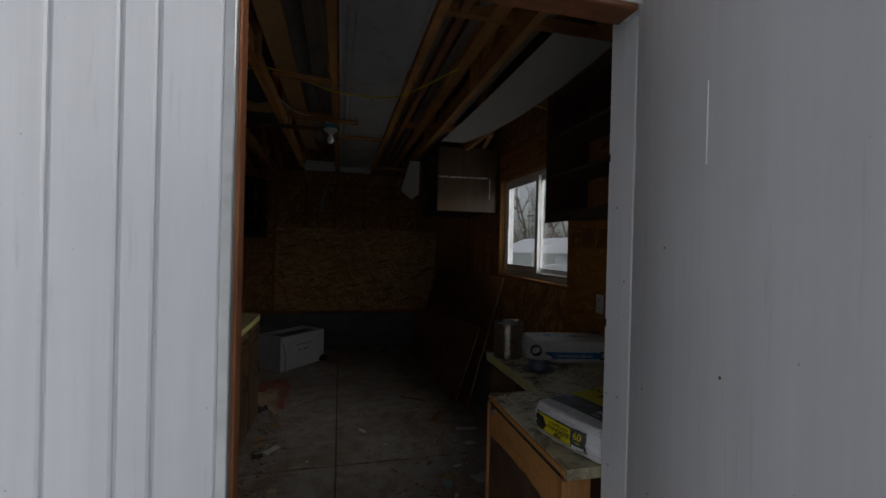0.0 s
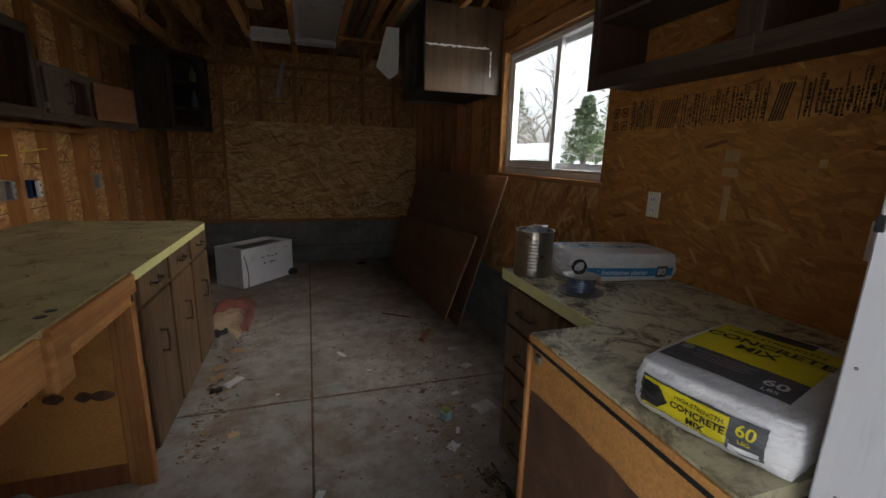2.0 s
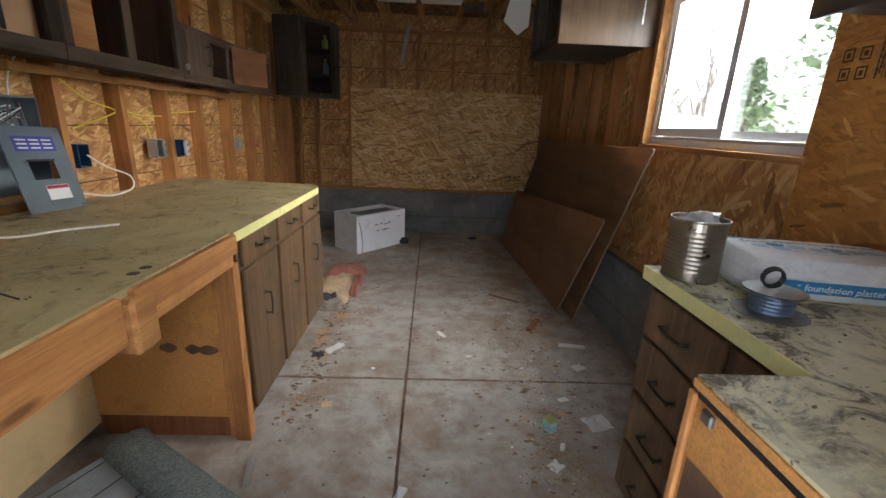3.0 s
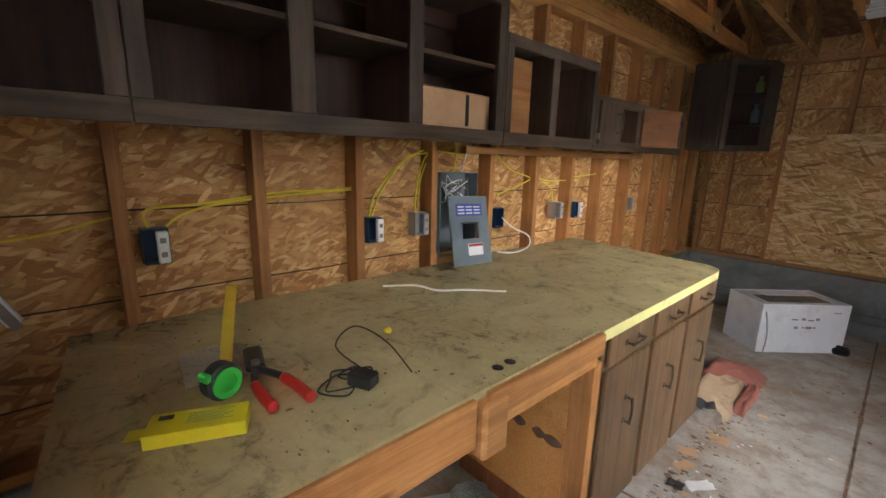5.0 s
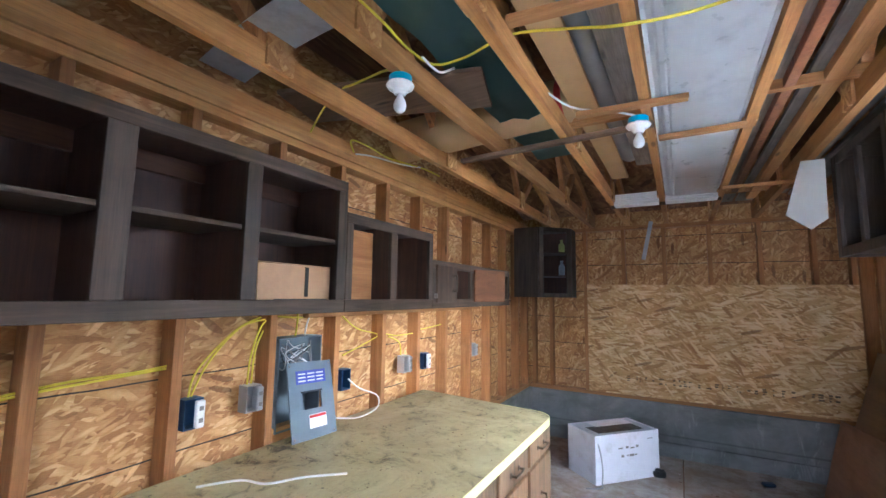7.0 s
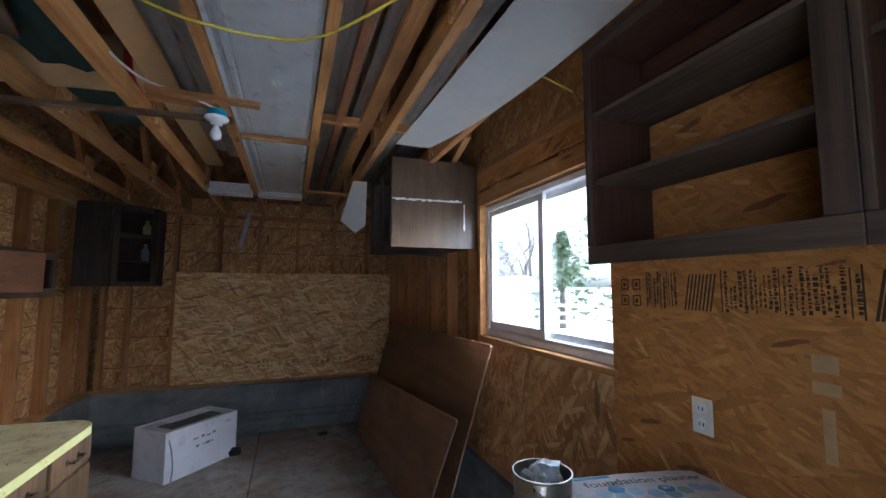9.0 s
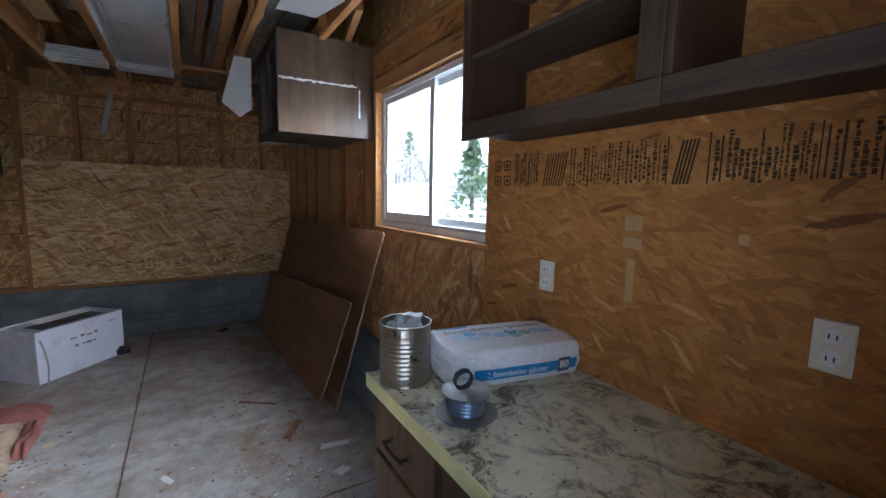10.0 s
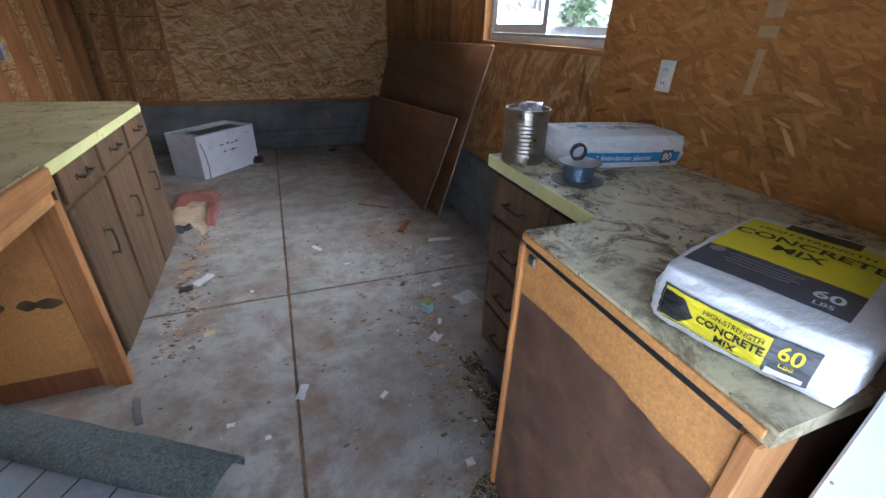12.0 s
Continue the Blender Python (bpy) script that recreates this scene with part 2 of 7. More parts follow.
def laminate(name, base, mould, amount, spread=0.0):
    n = Nodes(name)
    g = n.noise(n.co, 60, 4, 0.6)
    col = n.ramp(g, [(0.3, tuple(c * 0.9 for c in base)), (0.7, base)])
    d1 = n.noise(n.co, 2.4, 8, 0.72, 0.8)
    d2 = n.noise(n.map(loc=(3, 1, 0)), 9, 6, 0.75, 1.5)
    d3 = n.noise(n.map(loc=(7, 4, 0)), 45, 3, 0.6)
    film = n.ramp(d1, [(0.36, 0.0), (0.66, amount)])
    col = n.mix(film, col, mould)
    spots = n.math("MULTIPLY", n.ramp(d2, [(0.53 - spread, 0.0), (0.64 - spread, 0.9)]), n.ramp(d1, [(0.46 - spread, 0.0), (0.60 - spread, 1.0)]))
    col = n.mix(spots, col, (0.075, 0.05, 0.028))
    w = n.put("ShaderNodeTexVoronoi", Vector=n.map((3.2, 3.2, 3.2), loc=(1, 2, 0)), Scale=1.0)
    w.feature = "DISTANCE_TO_EDGE"
    d4 = n.noise(n.co, 5, 4)
    vein = n.math("MULTIPLY", n.ramp(w.outputs["Distance"], [(0.0, 0.22 + 3 * spread), (0.02, 0.0)]), n.ramp(d4, [(0.5, 0.0), (0.62, 1.0)]))
    col = n.mix(vein, col, (0.10, 0.07, 0.04))
    col = n.mix(n.ramp(d3, [(0.66, 0.0), (0.72, 0.8)]), col, (0.08, 0.06, 0.03))
    dust = n.noise(n.map(loc=(11, 5, 0)), 1.3, 6, 0.62, 0.4)
    col = n.mix(n.ramp(dust, [(0.48, 0.0), (0.66, 0.5)]), col, (0.40, 0.31, 0.165))
    bare = n.noise(n.map((2.2, 1.2, 1), loc=(2, 9, 0)), 3.0, 7, 0.7, 2.0)
    col = n.mix(n.ramp(bare, [(0.66, 0.0), (0.70, 0.65)]), col, (0.21, 0.135, 0.07))
    rough = n.ramp(d1, [(0.3, 0.38), (0.7, 0.7)])
    return n.done(col, rough, n.math("ADD", d2, d3), 0.2, 0.002)


M_LAM_L = laminate("yellow_laminate_dusty", (0.60, 0.51, 0.26), (0.36, 0.275, 0.13), 0.85, 0.025)
M_LAM_R = laminate("yellow_laminate_mouldy", (0.82, 0.78, 0.53), (0.42, 0.31, 0.17), 0.5, 0.07)
M_LAM_EDGE = plain("yellow_laminate_edge", (0.80, 0.77, 0.33), 0.35, 0.05, 20, (0.45, 0.4, 0.2), 0.3, 8, 0.03)


def slab_material():
    n = Nodes("dusty_concrete")
    a = n.noise(n.co, 1.1, 8, 0.65, 0.5)
    b = n.noise(n.co, 8, 6, 0.7)
    c = n.noise(n.co, 90, 3, 0.6)
    col = n.ramp(a, [(0.3, (0.30, 0.27, 0.235)), (0.5, (0.42, 0.39, 0.35)), (0.7, (0.53, 0.505, 0.465))])
    col = n.mix(n.ramp(b, [(0.44, 0.0), (0.64, 0.75)]), col, (0.225, 0.16, 0.11))
    col = n.mix(n.ramp(c, [(0.6, 0.0), (0.75, 0.5)]), col, (0.10, 0.075, 0.055))
    drift = n.noise(n.map(loc=(1.3, 6.2, 0)), 1.7, 7, 0.66, 0.7)
    col = n.mix(n.ramp(drift, [(0.49, 0.0), (0.66, 0.8)]), col, (0.245, 0.165, 0.105))
    fleck = n.noise(n.map((1, 3, 1), (0, 0, 0.4)), 16, 6, 0.75)
    col = n.mix(n.ramp(fleck, [(0.60, 0.0), (0.68, 0.6)]), col, (0.19, 0.135, 0.09))
    pale = n.noise(n.map(loc=(5, 2, 0)), 2.3, 7, 0.7)
    col = n.mix(n.ramp(pale, [(0.56, 0.0), (0.7, 0.5)]), col, (0.44, 0.43, 0.41))
    return n.done(col, n.ramp(a, [(0.3, 0.75), (0.7, 0.55)]), n.math("ADD", b, c), 0.25, 0.003)


M_SLAB = slab_material()
M_JOINT = plain("joint_dirt", (0.12, 0.075, 0.05), 0.9, 0.4, 30, (0.05, 0.035, 0.025), 0.7, 8)


def stem_material():
    """Foundation concrete: grey-green, dark damp patches, pale salt runs, faint form-board joints."""
    n = Nodes("grey_stem_concrete")
    a = n.noise(n.co, 2.6, 7, 0.65, 0.6)
    col = n.ramp(a, [(0.3, (0.135, 0.145, 0.14)), (0.55, (0.225, 0.235, 0.23)), (0.75, (0.30, 0.305, 0.29))])
    runs = n.noise(n.map((7, 7, 1.6)), 1.0, 6, 0.7, 0.8)
    col = n.mix(n.ramp(runs, [(0.58, 0.0), (0.72, 0.7)]), col, (0.50, 0.50, 0.47))
    damp = n.noise(n.map((1.4, 1.4, 4), loc=(3, 1, 2)), 1.0, 5, 0.6)
    col = n.mix(n.ramp(damp, [(0.5, 0.0), (0.66, 0.6)]), col, (0.085, 0.09, 0.085))
    z = n.put("ShaderNodeSeparateXYZ", Vector=n.co).outputs["Z"]
    f = n.math("ABSOLUTE", n.math("SUBTRACT", n.math("ADD", z, n.math("MULTIPLY", a, 0.02)), 0.21))
    col = n.mix(n.ramp(f, [(0.004, 0.5), (0.012, 0.0)]), col, (0.07, 0.075, 0.07))
    return n.done(col, 0.88, n.math("ADD", a, n.noise(n.co, 70, 4)), 0.35, 0.004)


M_STEM = stem_material()


def painted(name, color, streak, rough):
    """Old brushed paint: faint upright streaks, scuffs and specks."""
    n = Nodes(name)
    a = n.noise(n.map((26, 26, 1.1)), 1.0, 5, 0.65)
    b = n.noise(n.co, 2.2, 6, 0.65)
    c = n.noise(n.map((90, 90, 5)), 1.0, 3, 0.6)
    col = n.ramp(a, [(0.3, tuple(k * 0.90 for k in color)), (0.7, color)])
    col = n.mix(n.ramp(b, [(0.45, 0.0), (0.75, 0.45)]), col, streak)
    col = n.mix(n.ramp(c, [(0.62, 0.0), (0.78, 0.35)]), col, tuple(k * 0.75 for k in streak))
    d = n.noise(n.co, 70, 2, 0.5)
    col = n.mix(n.ramp(d, [(0.775, 0.0), (0.80, 0.6)]), col, (0.30, 0.27, 0.24))
    return n.done(col, n.ramp(b, [(0.3, rough - 0.1), (0.7, rough + 0.1)]), n.math("ADD", a, c), 0.18, 0.002)


M_SIDING = painted("white_siding_paint", (0.82, 0.835, 0.87), (0.66, 0.67, 0.69), 0.5)
M_DOORPAINT = painted("grey_white_door_paint", (0.72, 0.735, 0.76), (0.57, 0.575, 0.58), 0.45)
M_WHITE = plain("white_vinyl", (0.82, 0.83, 0.83), 0.4, 0.04, 10, (0.5, 0.48, 0.45), 0.3, 8, 0.04)
M_ALU = plain("worn_aluminium", (0.62, 0.63, 0.63), 0.4, 0.1, 12, (0.4, 0.4, 0.38), 0.4, 9, 0.05, 0.6)
M_PAPERWHITE = plain("white_paper", (0.80, 0.80, 0.80), 0.55, 0.04, 8, (0.5, 0.46, 0.42), 0.45, 10, 0.4, bscale=24)


def sack_paper():
    """White sack paper: crumpled creases, scuffs and grey dust."""
    n = Nodes("crumpled_sack_paper")
    a = n.noise(n.map((1, 2.2, 2.2)), 26, 5, 0.6, 1.6)
    v = n.put("ShaderNodeTexVoronoi", Vector=n.map((1.0, 1.6, 2.4)), Scale=15.0)
    v.feature = "DISTANCE_TO_EDGE"
    crease = n.ramp(v.outputs["Distance"], [(0.0, 0.0), (0.12, 1.0)])
    col = n.ramp(a, [(0.3, (0.70, 0.70, 0.70)), (0.65, (0.82, 0.82, 0.82))])
    d = n.noise(n.co, 13, 7, 0.7)
    col = n.mix(n.ramp(d, [(0.55, 0.0), (0.70, 0.5)]), col, (0.46, 0.43, 0.39))
    return n.done(col, 0.55, n.math("ADD", a, n.math("MULTIPLY", crease, 0.06)), 0.5, 0.006)


M_SACK = sack_paper()
M_CARDWHITE = plain("white_cardboard", (0.74, 0.74, 0.79), 0.7, 0.04, 8, (0.45, 0.42, 0.4), 0.45, 7, 0.08)
M_CARD = plain("brown_cardboard", (0.52, 0.32, 0.17), 0.8, 0.08, 8, (0.35, 0.2, 0.11), 0.4, 7, 0.08)
M_BLACK = plain("black_plastic", (0.02, 0.02, 0.021), 0.45, 0.2, 20)
M_DARKDIRT = plain("dark_dirt", (0.075, 0.058, 0.042), 0.95, 0.5, 18, (0.02, 0.016, 0.012), 0.8, 7, 0.5)
M_YELLOW = plain("yellow_print", (0.74, 0.63, 0.015), 0.45, 0.05, 8, (0.5, 0.42, 0.03), 0.3, 9, 0.06)
M_GREYPRINT = plain("charcoal_print", (0.085, 0.088, 0.095), 0.45, 0.12, 9, (0.2, 0.2, 0.2), 0.35, 8, 0.06)
M_INK = plain("black_ink", (0.02, 0.02, 0.018), 0.5, 0.1, 20)
M_BLUE = plain("blue_print", (0.035, 0.25, 0.52), 0.45, 0.08, 9)
M_INDIGO = plain("indigo_label", (0.06, 0.075, 0.36), 0.45, 0.06, 9)
M_BLUELIGHT = plain("pale_blue_print", (0.36, 0.58, 0.74), 0.45, 0.08, 9)
M_BLUEGREEN = plain("teal_print", (0.30, 0.48, 0.48), 0.5, 0.08, 9)
M_TIN = plain("tin_can_metal", (0.40, 0.36, 0.30), 0.34, 0.12, 14, (0.35, 0.27, 0.2), 0.35, 12, 0.06, 1.0)
M_STEEL = plain("dull_steel", (0.30, 0.285, 0.265), 0.55, 0.2, 14, (0.2, 0.13, 0.08), 0.5, 14, 0.08, 0.9)
M_BRASS = plain("aged_handle_metal", (0.10, 0.085, 0.065), 0.42, 0.2, 30, (0.25, 0.2, 0.15), 0.5, 40, 0.08, 0.8)
M_WIRE = plain("blue_grey_wire", (0.16, 0.21, 0.29), 0.4, 0.2, 30, metal=0.5)
M_BROWNSHEET = wood("hardboard_brown", "y", (0.31, 0.155, 0.072), (0.52, 0.295, 0.150), 0.5, 0.22, False)
M_PANELGREY = plain("grey_panel_paint", (0.15, 0.185, 0.205), 0.4, 0.05, 8, (0.1, 0.11, 0.12), 0.3, 12, 0.04)
M_CABLE = plain("yellow_cable_sheath", (0.72, 0.58, 0.03), 0.45, 0.1, 20)
M_CABLEW = plain("white_cable_sheath", (0.80, 0.79, 0.76), 0.45, 0.05, 20)
M_BOXBLUE = plain("blue_electrical_box", (0.012, 0.048, 0.115), 0.4, 0.1, 20)
M_CERAMIC = plain("lampholder_ceramic", (0.85, 0.85, 0.84), 0.25, 0.02, 20)
M_BULB = plain("bulb_milk_glass", (0.86, 0.86, 0.88), 0.12, 0.02, 20)
M_CYAN = plain("cyan_lampholder_box", (0.03, 0.42, 0.66), 0.4, 0.05, 20)
M_IVORY = plain("ivory_plate", (0.78, 0.74, 0.62), 0.35, 0.04, 20)
M_TARP = plain("green_tarp", (0.085, 0.155, 0.135), 0.6, 0.12, 6, (0.05, 0.09, 0.08), 0.4, 3)
M_KRAFT = plain("kraft_roll", (0.56, 0.36, 0.165), 0.65, 0.1, 5, (0.4, 0.24, 0.1), 0.4, 3)
M_DRYWALL = plain("drywall_white", (0.72, 0.70, 0.65), 0.7, 0.05, 4, (0.5, 0.46, 0.4), 0.35, 3)
M_METALWHITE = plain("white_painted_metal", (0.86, 0.865, 0.87), 0.35, 0.05, 5, (0.5, 0.5, 0.5), 0.35, 4, 0.04)
M_DUCT = plain("galvanised", (0.42, 0.43, 0.44), 0.4, 0.12, 6, (0.3, 0.3, 0.3), 0.4, 5, 0.05, 0.7)
M_CARPET = plain("grey_green_carpet", (0.30, 0.345, 0.335), 0.95, 0.45, 110, (0.17, 0.20, 0.195), 0.6, 14, 1.0, bscale=260)
M_CARPETBACK = plain("carpet_backing", (0.50, 0.55, 0.60), 0.9, 0.08, 40, (0.22, 0.23, 0.24), 0.4, 6, 0.3)
M_REDBAG = plain("red_paper_bag", (0.30, 0.105, 0.08), 0.7, 0.2, 12, (0.2, 0.1, 0.08), 0.5, 12)
M_TANBAG = plain("tan_paper_bag", (0.46, 0.335, 0.21), 0.75, 0.15, 12, (0.17, 0.12, 0.08), 0.75, 7)
M_RED = plain("red_grip", (0.45, 0.022, 0.015), 0.4, 0.1, 12)
M_PALECHIP = plain("pale_strand", (0.52, 0.34, 0.16), 0.8, 0.15, 20)
M_PALEEDGE = plain("raw_board_edge", (0.36, 0.26, 0.175), 0.8, 0.2, 30)
M_OLIVE = plain("faded_green_print", (0.30, 0.34, 0.09), 0.6, 0.2, 12)
M_BROWNSHEET_B = wood("hardboard_tan", "y", (0.33, 0.165, 0.085), (0.47, 0.26, 0.145), 0.55, 0.22, False)
M_GREEN = plain("lime_case", (0.05, 0.56, 0.07), 0.4, 0.08, 12)
M_TAPEY = plain("yellow_tape_blade", (0.78, 0.58, 0.06), 0.35, 0.05, 20)
M_SNOW = plain("thin_snow_ground", (0.27, 0.25, 0.21), 0.95, 0.25, 2, (0.78, 0.80, 0.83), 0.95, 0.5, 0.3, dirt_at=0.37)
M_SHEDWALL = plain("pale_shed_wall", (0.58, 0.61, 0.57), 0.7, 0.06, 3)
M_SHEDROOF = plain("snowy_roof", (0.78, 0.79, 0.81), 0.8, 0.05, 3)
M_BARK = plain("grey_bark", (0.12, 0.10, 0.085), 0.9, 0.3, 12)
M_NEEDLE = plain("conifer_needles", (0.085, 0.12, 0.055), 0.8, 0.4, 6)
M_FENCE = plain("white_fence_rail", (0.62, 0.62, 0.61), 0.6, 0.06, 5)
M_LEAFLIT = plain("dry_litter", (0.20, 0.13, 0.075), 0.9, 0.4, 20)


def glass_material():
    n = Nodes("window_glass")
    n.b.inputs["Transmission Weight"].default_value = 1.0
    n.b.inputs["IOR"].default_value = 1.45
    return n.done((0.95, 0.97, 0.97), 0.02)


M_GLASS = glass_material()


def clear_film():
    n = Nodes("scuffed_clear_film")
    n.b.inputs["Transmission Weight"].default_value = 0.75
    n.b.inputs["IOR"].default_value = 1.2
    return n.done((0.72, 0.68, 0.62), 0.35, n.noise(n.co, 40, 3), 0.3)


M_CLEAR = clear_film()

# ---- building helpers ----


def box(bm, x0, x1, y0, y1, z0, z1, m=None):
    c = [(x, y, z) for x in (x0, x1) for y in (y0, y1) for z in (z0, z1)]
    v = [bm.verts.new(m @ Vector(p) if m else p) for p in c]
    for f in ((0, 1, 3, 2), (4, 6, 7, 5), (0, 4, 5, 1), (2, 3, 7, 6), (0, 2, 6, 4), (1, 5, 7, 3)):
        bm.faces.new([v[i] for i in f])
    return v


def bx(x0, x1, y0, y1, z0, z1, bevel=0.0, m=None):
    bm = bmesh.new()
    box(bm, min(x0, x1), max(x0, x1), min(y0, y1), max(y0, y1), min(z0, z1), max(z0, z1), m)
    if bevel:
        bmesh.ops.bevel(bm, geom=bm.edges[:], offset=bevel, segments=1, affect="EDGES")
    return bm


def lathe(profile, n=24, m=None, bm=None):
    """A body of revolution about z from (radius, height) pairs."""
    bm = bm or bmesh.new()
    rings = []
    for r, h in profile:
        ring = []
        for i in range(n):
            a = 2 * math.pi * i / n
            p = Vector((r * math.cos(a), r * math.sin(a), h))
            ring.append(bm.verts.new(m @ p if m else p))
        rings.append(ring)
    for a, b in zip(rings, rings[1:]):
        for i in range(n):
            bm.faces.new((a[i], a[(i + 1) % n], b[(i + 1) % n], b[i]))
    if profile[0][0] > 1e-4:
        bm.faces.new(rings[0][::-1])
    if profile[-1][0] > 1e-4:
        bm.faces.new(rings[-1])
    return bm


def tube(points, radius, n=8, bm=None, closed=False):
    """A round tube along a smooth path through the points."""
    bm = bm or bmesh.new()
    pts = [Vector(p) for p in points]
    fine = []
    for i in range(len(pts) - 1):
        a, b, c, d = pts[max(i - 1, 0)], pts[i], pts[i + 1], pts[min(i + 2, len(pts) - 1)]
        for k in range(5):
            t = k / 5
            fine.append(0.5 * ((2 * b) + (c - a) * t + (2 * a - 5 * b + 4 * c - d) * t * t + (3 * b - a - 3 * c + d) * t ** 3))
    fine.append(pts[-1])
    rings = []
    for i, p in enumerate(fine):
        d = (fine[min(i + 1, len(fine) - 1)] - fine[max(i - 1, 0)])
        if d.length < 1e-6:
            d = Vector((0, 0, 1))
        d.normalize()
        s = d.cross(Vector((0, 0, 1)) if abs(d.z) < 0.9 else Vector((1, 0, 0))).normalized()
        u = s.cross(d)
        rings.append([bm.verts.new(p + radius * (math.cos(2 * math.pi * k / n) * s + math.sin(2 * math.pi * k / n) * u)) for k in range(n)])
    for a, b in zip(rings, rings[1:]):
        for k in range(n):
            bm.faces.new((a[k], a[(k + 1) % n], b[(k + 1) % n], b[k]))
    bm.faces.new(rings[0][::-1])
    bm.faces.new(rings[-1])
    return bm


def grid(fn, nu, nv, bm=None, thick=0.0):
    """A sheet of nu x nv cells from fn(u, v), u and v from 0 to 1; with thickness where given."""
    bm = bm or bmesh.new()
    vs = [[bm.verts.new(fn(i / nu, j / nv)) for j in range(nv + 1)] for i in range(nu + 1)]
    faces = [bm.faces.new((vs[i][j], vs[i + 1][j], vs[i + 1][j + 1], vs[i][j + 1])) for i in range(nu) for j in range(nv)]
    if thick:
        bmesh.ops.solidify(bm, geom=faces, thickness=thick)
    return bm


def base_of(ob):
    p = Vector(ob.location)
    while ob.parent:
        ob = ob.parent
        p += ob.location
    return p


def mesh_of(name, bm, material, origin, smooth=False):
    bmesh.ops.recalc_face_normals(bm, faces=bm.faces[:])
    bmesh.ops.translate(bm, verts=bm.verts[:], vec=-Vector(origin))
    me = bpy.data.meshes.new(name)
    bm.to_mesh(me)
    bm.free()
    me.materials.append(material)
    if smooth:
        me.shade_smooth()
    return me


def thing(name, at, label, category, group="", kind=""):
    ob = new(name)
    ob.empty_display_size = 0.05
    ob.location = at
    return tagged(ob, label, category, group, kind)


def part(name, bm, material, parent, label="", smooth=False):
    o = base_of(parent)
    ob = new(name, mesh_of(name, bm, material, o, smooth))
    ob.parent = parent
    return tagged(ob, label)


def solid(name, bm, material, at, label, category, group="", kind="", smooth=False):
    ob = new(name, mesh_of(name, bm, material, at, smooth))
    ob.location = at
    return tagged(ob, label, category, group, kind)


def letters(text, size, fn, bold=0.0):
    """A mesh of the words, about 0,0 in the middle, each vertex sent through fn(x, y)."""
    cu = bpy.data.curves.new("words", "FONT")
    cu.body, cu.size, cu.align_x, cu.align_y, cu.offset, cu.resolution_u = text, size, "CENTER", "CENTER", bold, 3
    ob = bpy.data.objects.new("words", cu)
    me = bpy.data.meshes.new_from_object(ob)
    bm = bmesh.new()
    bm.from_mesh(me)
    bmesh.ops.triangulate(bm, faces=bm.faces[:])
    for _ in range(2):
        bmesh.ops.subdivide_edges(bm, edges=[e for e in bm.edges if e.calc_length() > size * 0.22], cuts=1)
        bmesh.ops.triangulate(bm, faces=bm.faces[:])
    for v in bm.verts:
        v.co = fn(v.co.x, v.co.y)
    bpy.data.objects.remove(ob)
    bpy.data.curves.remove(cu)
    bpy.data.meshes.remove(me)
    return bm

# ---- the structure ----
LX, RX, FY, NY, TOP = -0.18, 2.80, 7.43, 2.06, 2.37   # stud faces left, right, far; inside of the near wall; underside of the joists
SILL = 0.55

# outdoors
ground = solid("ground", grid(lambda u, v: (-600 + 1200 * u, -600 + 1200 * v, -0.16), 8, 8), M_SNOW, (0, 0, 0), "patchy snow over flat winter yard ground", "ground", kind="structure")

# floor: four slabs with open joints between them
floor = solid("floor", bx(LX - 0.2, RX + 0.2, 1.9, FY + 0.2, -0.12, -0.006), M_JOINT, (0, 0, 0), "dusty cracked concrete floor slab littered with debris", "floor", kind="structure")
J = 0.005
for x0, x1 in ((LX - 0.2, 1.39 - J), (1.39 + J, RX + 0.2)):
    for y0, y1 in ((1.9, 4.11 - J), (4.11 + J, FY + 0.1)):
        part("slab", bx(x0, x1, y0, y1, -0.1, 0, 0.004), M_SLAB, floor)

# left wall: sheathing, studs, plates
wall_left = solid("wall_left", bx(LX - 0.102, LX - 0.09, 1.95, FY + 0.2, 0, 2.95), M_OSB_L, (0, 0, 0), "unfinished stud wall with strand board sheathing and open bays", "wall", kind="structure")
STUDS = (2.18, 2.55, 2.95, 3.35, 3.76, 4.17, 4.58, 4.98, 5.38, 5.82, 6.26, 6.68, 7.08, 7.40)
for y in STUDS:
    part("stud", bx(LX - 0.089, LX, y - 0.038, y, SILL, 2.29, 0.002), M_STUD, wall_left)
part("sill_plate", bx(LX - 0.089, LX + 0.005, 1.98, FY, SILL - 0.038, SILL, 0.002), M_FIR_Y, wall_left)
part("top_plate", bx(LX - 0.089, LX + 0.002, 1.98, FY + 0.09, 2.291, 2.328, 0.002), M_FIR_Y, wall_left)
part("top_plate", bx(LX - 0.089, LX + 0.014, 1.98, FY + 0.09, 2.329, 2.366, 0.002), M_FIR_Y, wall_left)
part("gable_chord", bx(LX - 0.07, LX - 0.03, 1.98, FY + 0.09, 2.368, 2.457, 0.002), M_CHORD, wall_left)
part("stem_wall", bx(LX - 0.12, LX + 0.03, 1.95, FY + 0.2, -0.05, SILL - 0.039, 0.006), M_STEM, wall_left, "grey concrete stem wall")
part("block", bx(LX - 0.05, LX, 3.76, 4.13, 0.92, 0.975, 0.002), M_FIR_Y, wall_left)

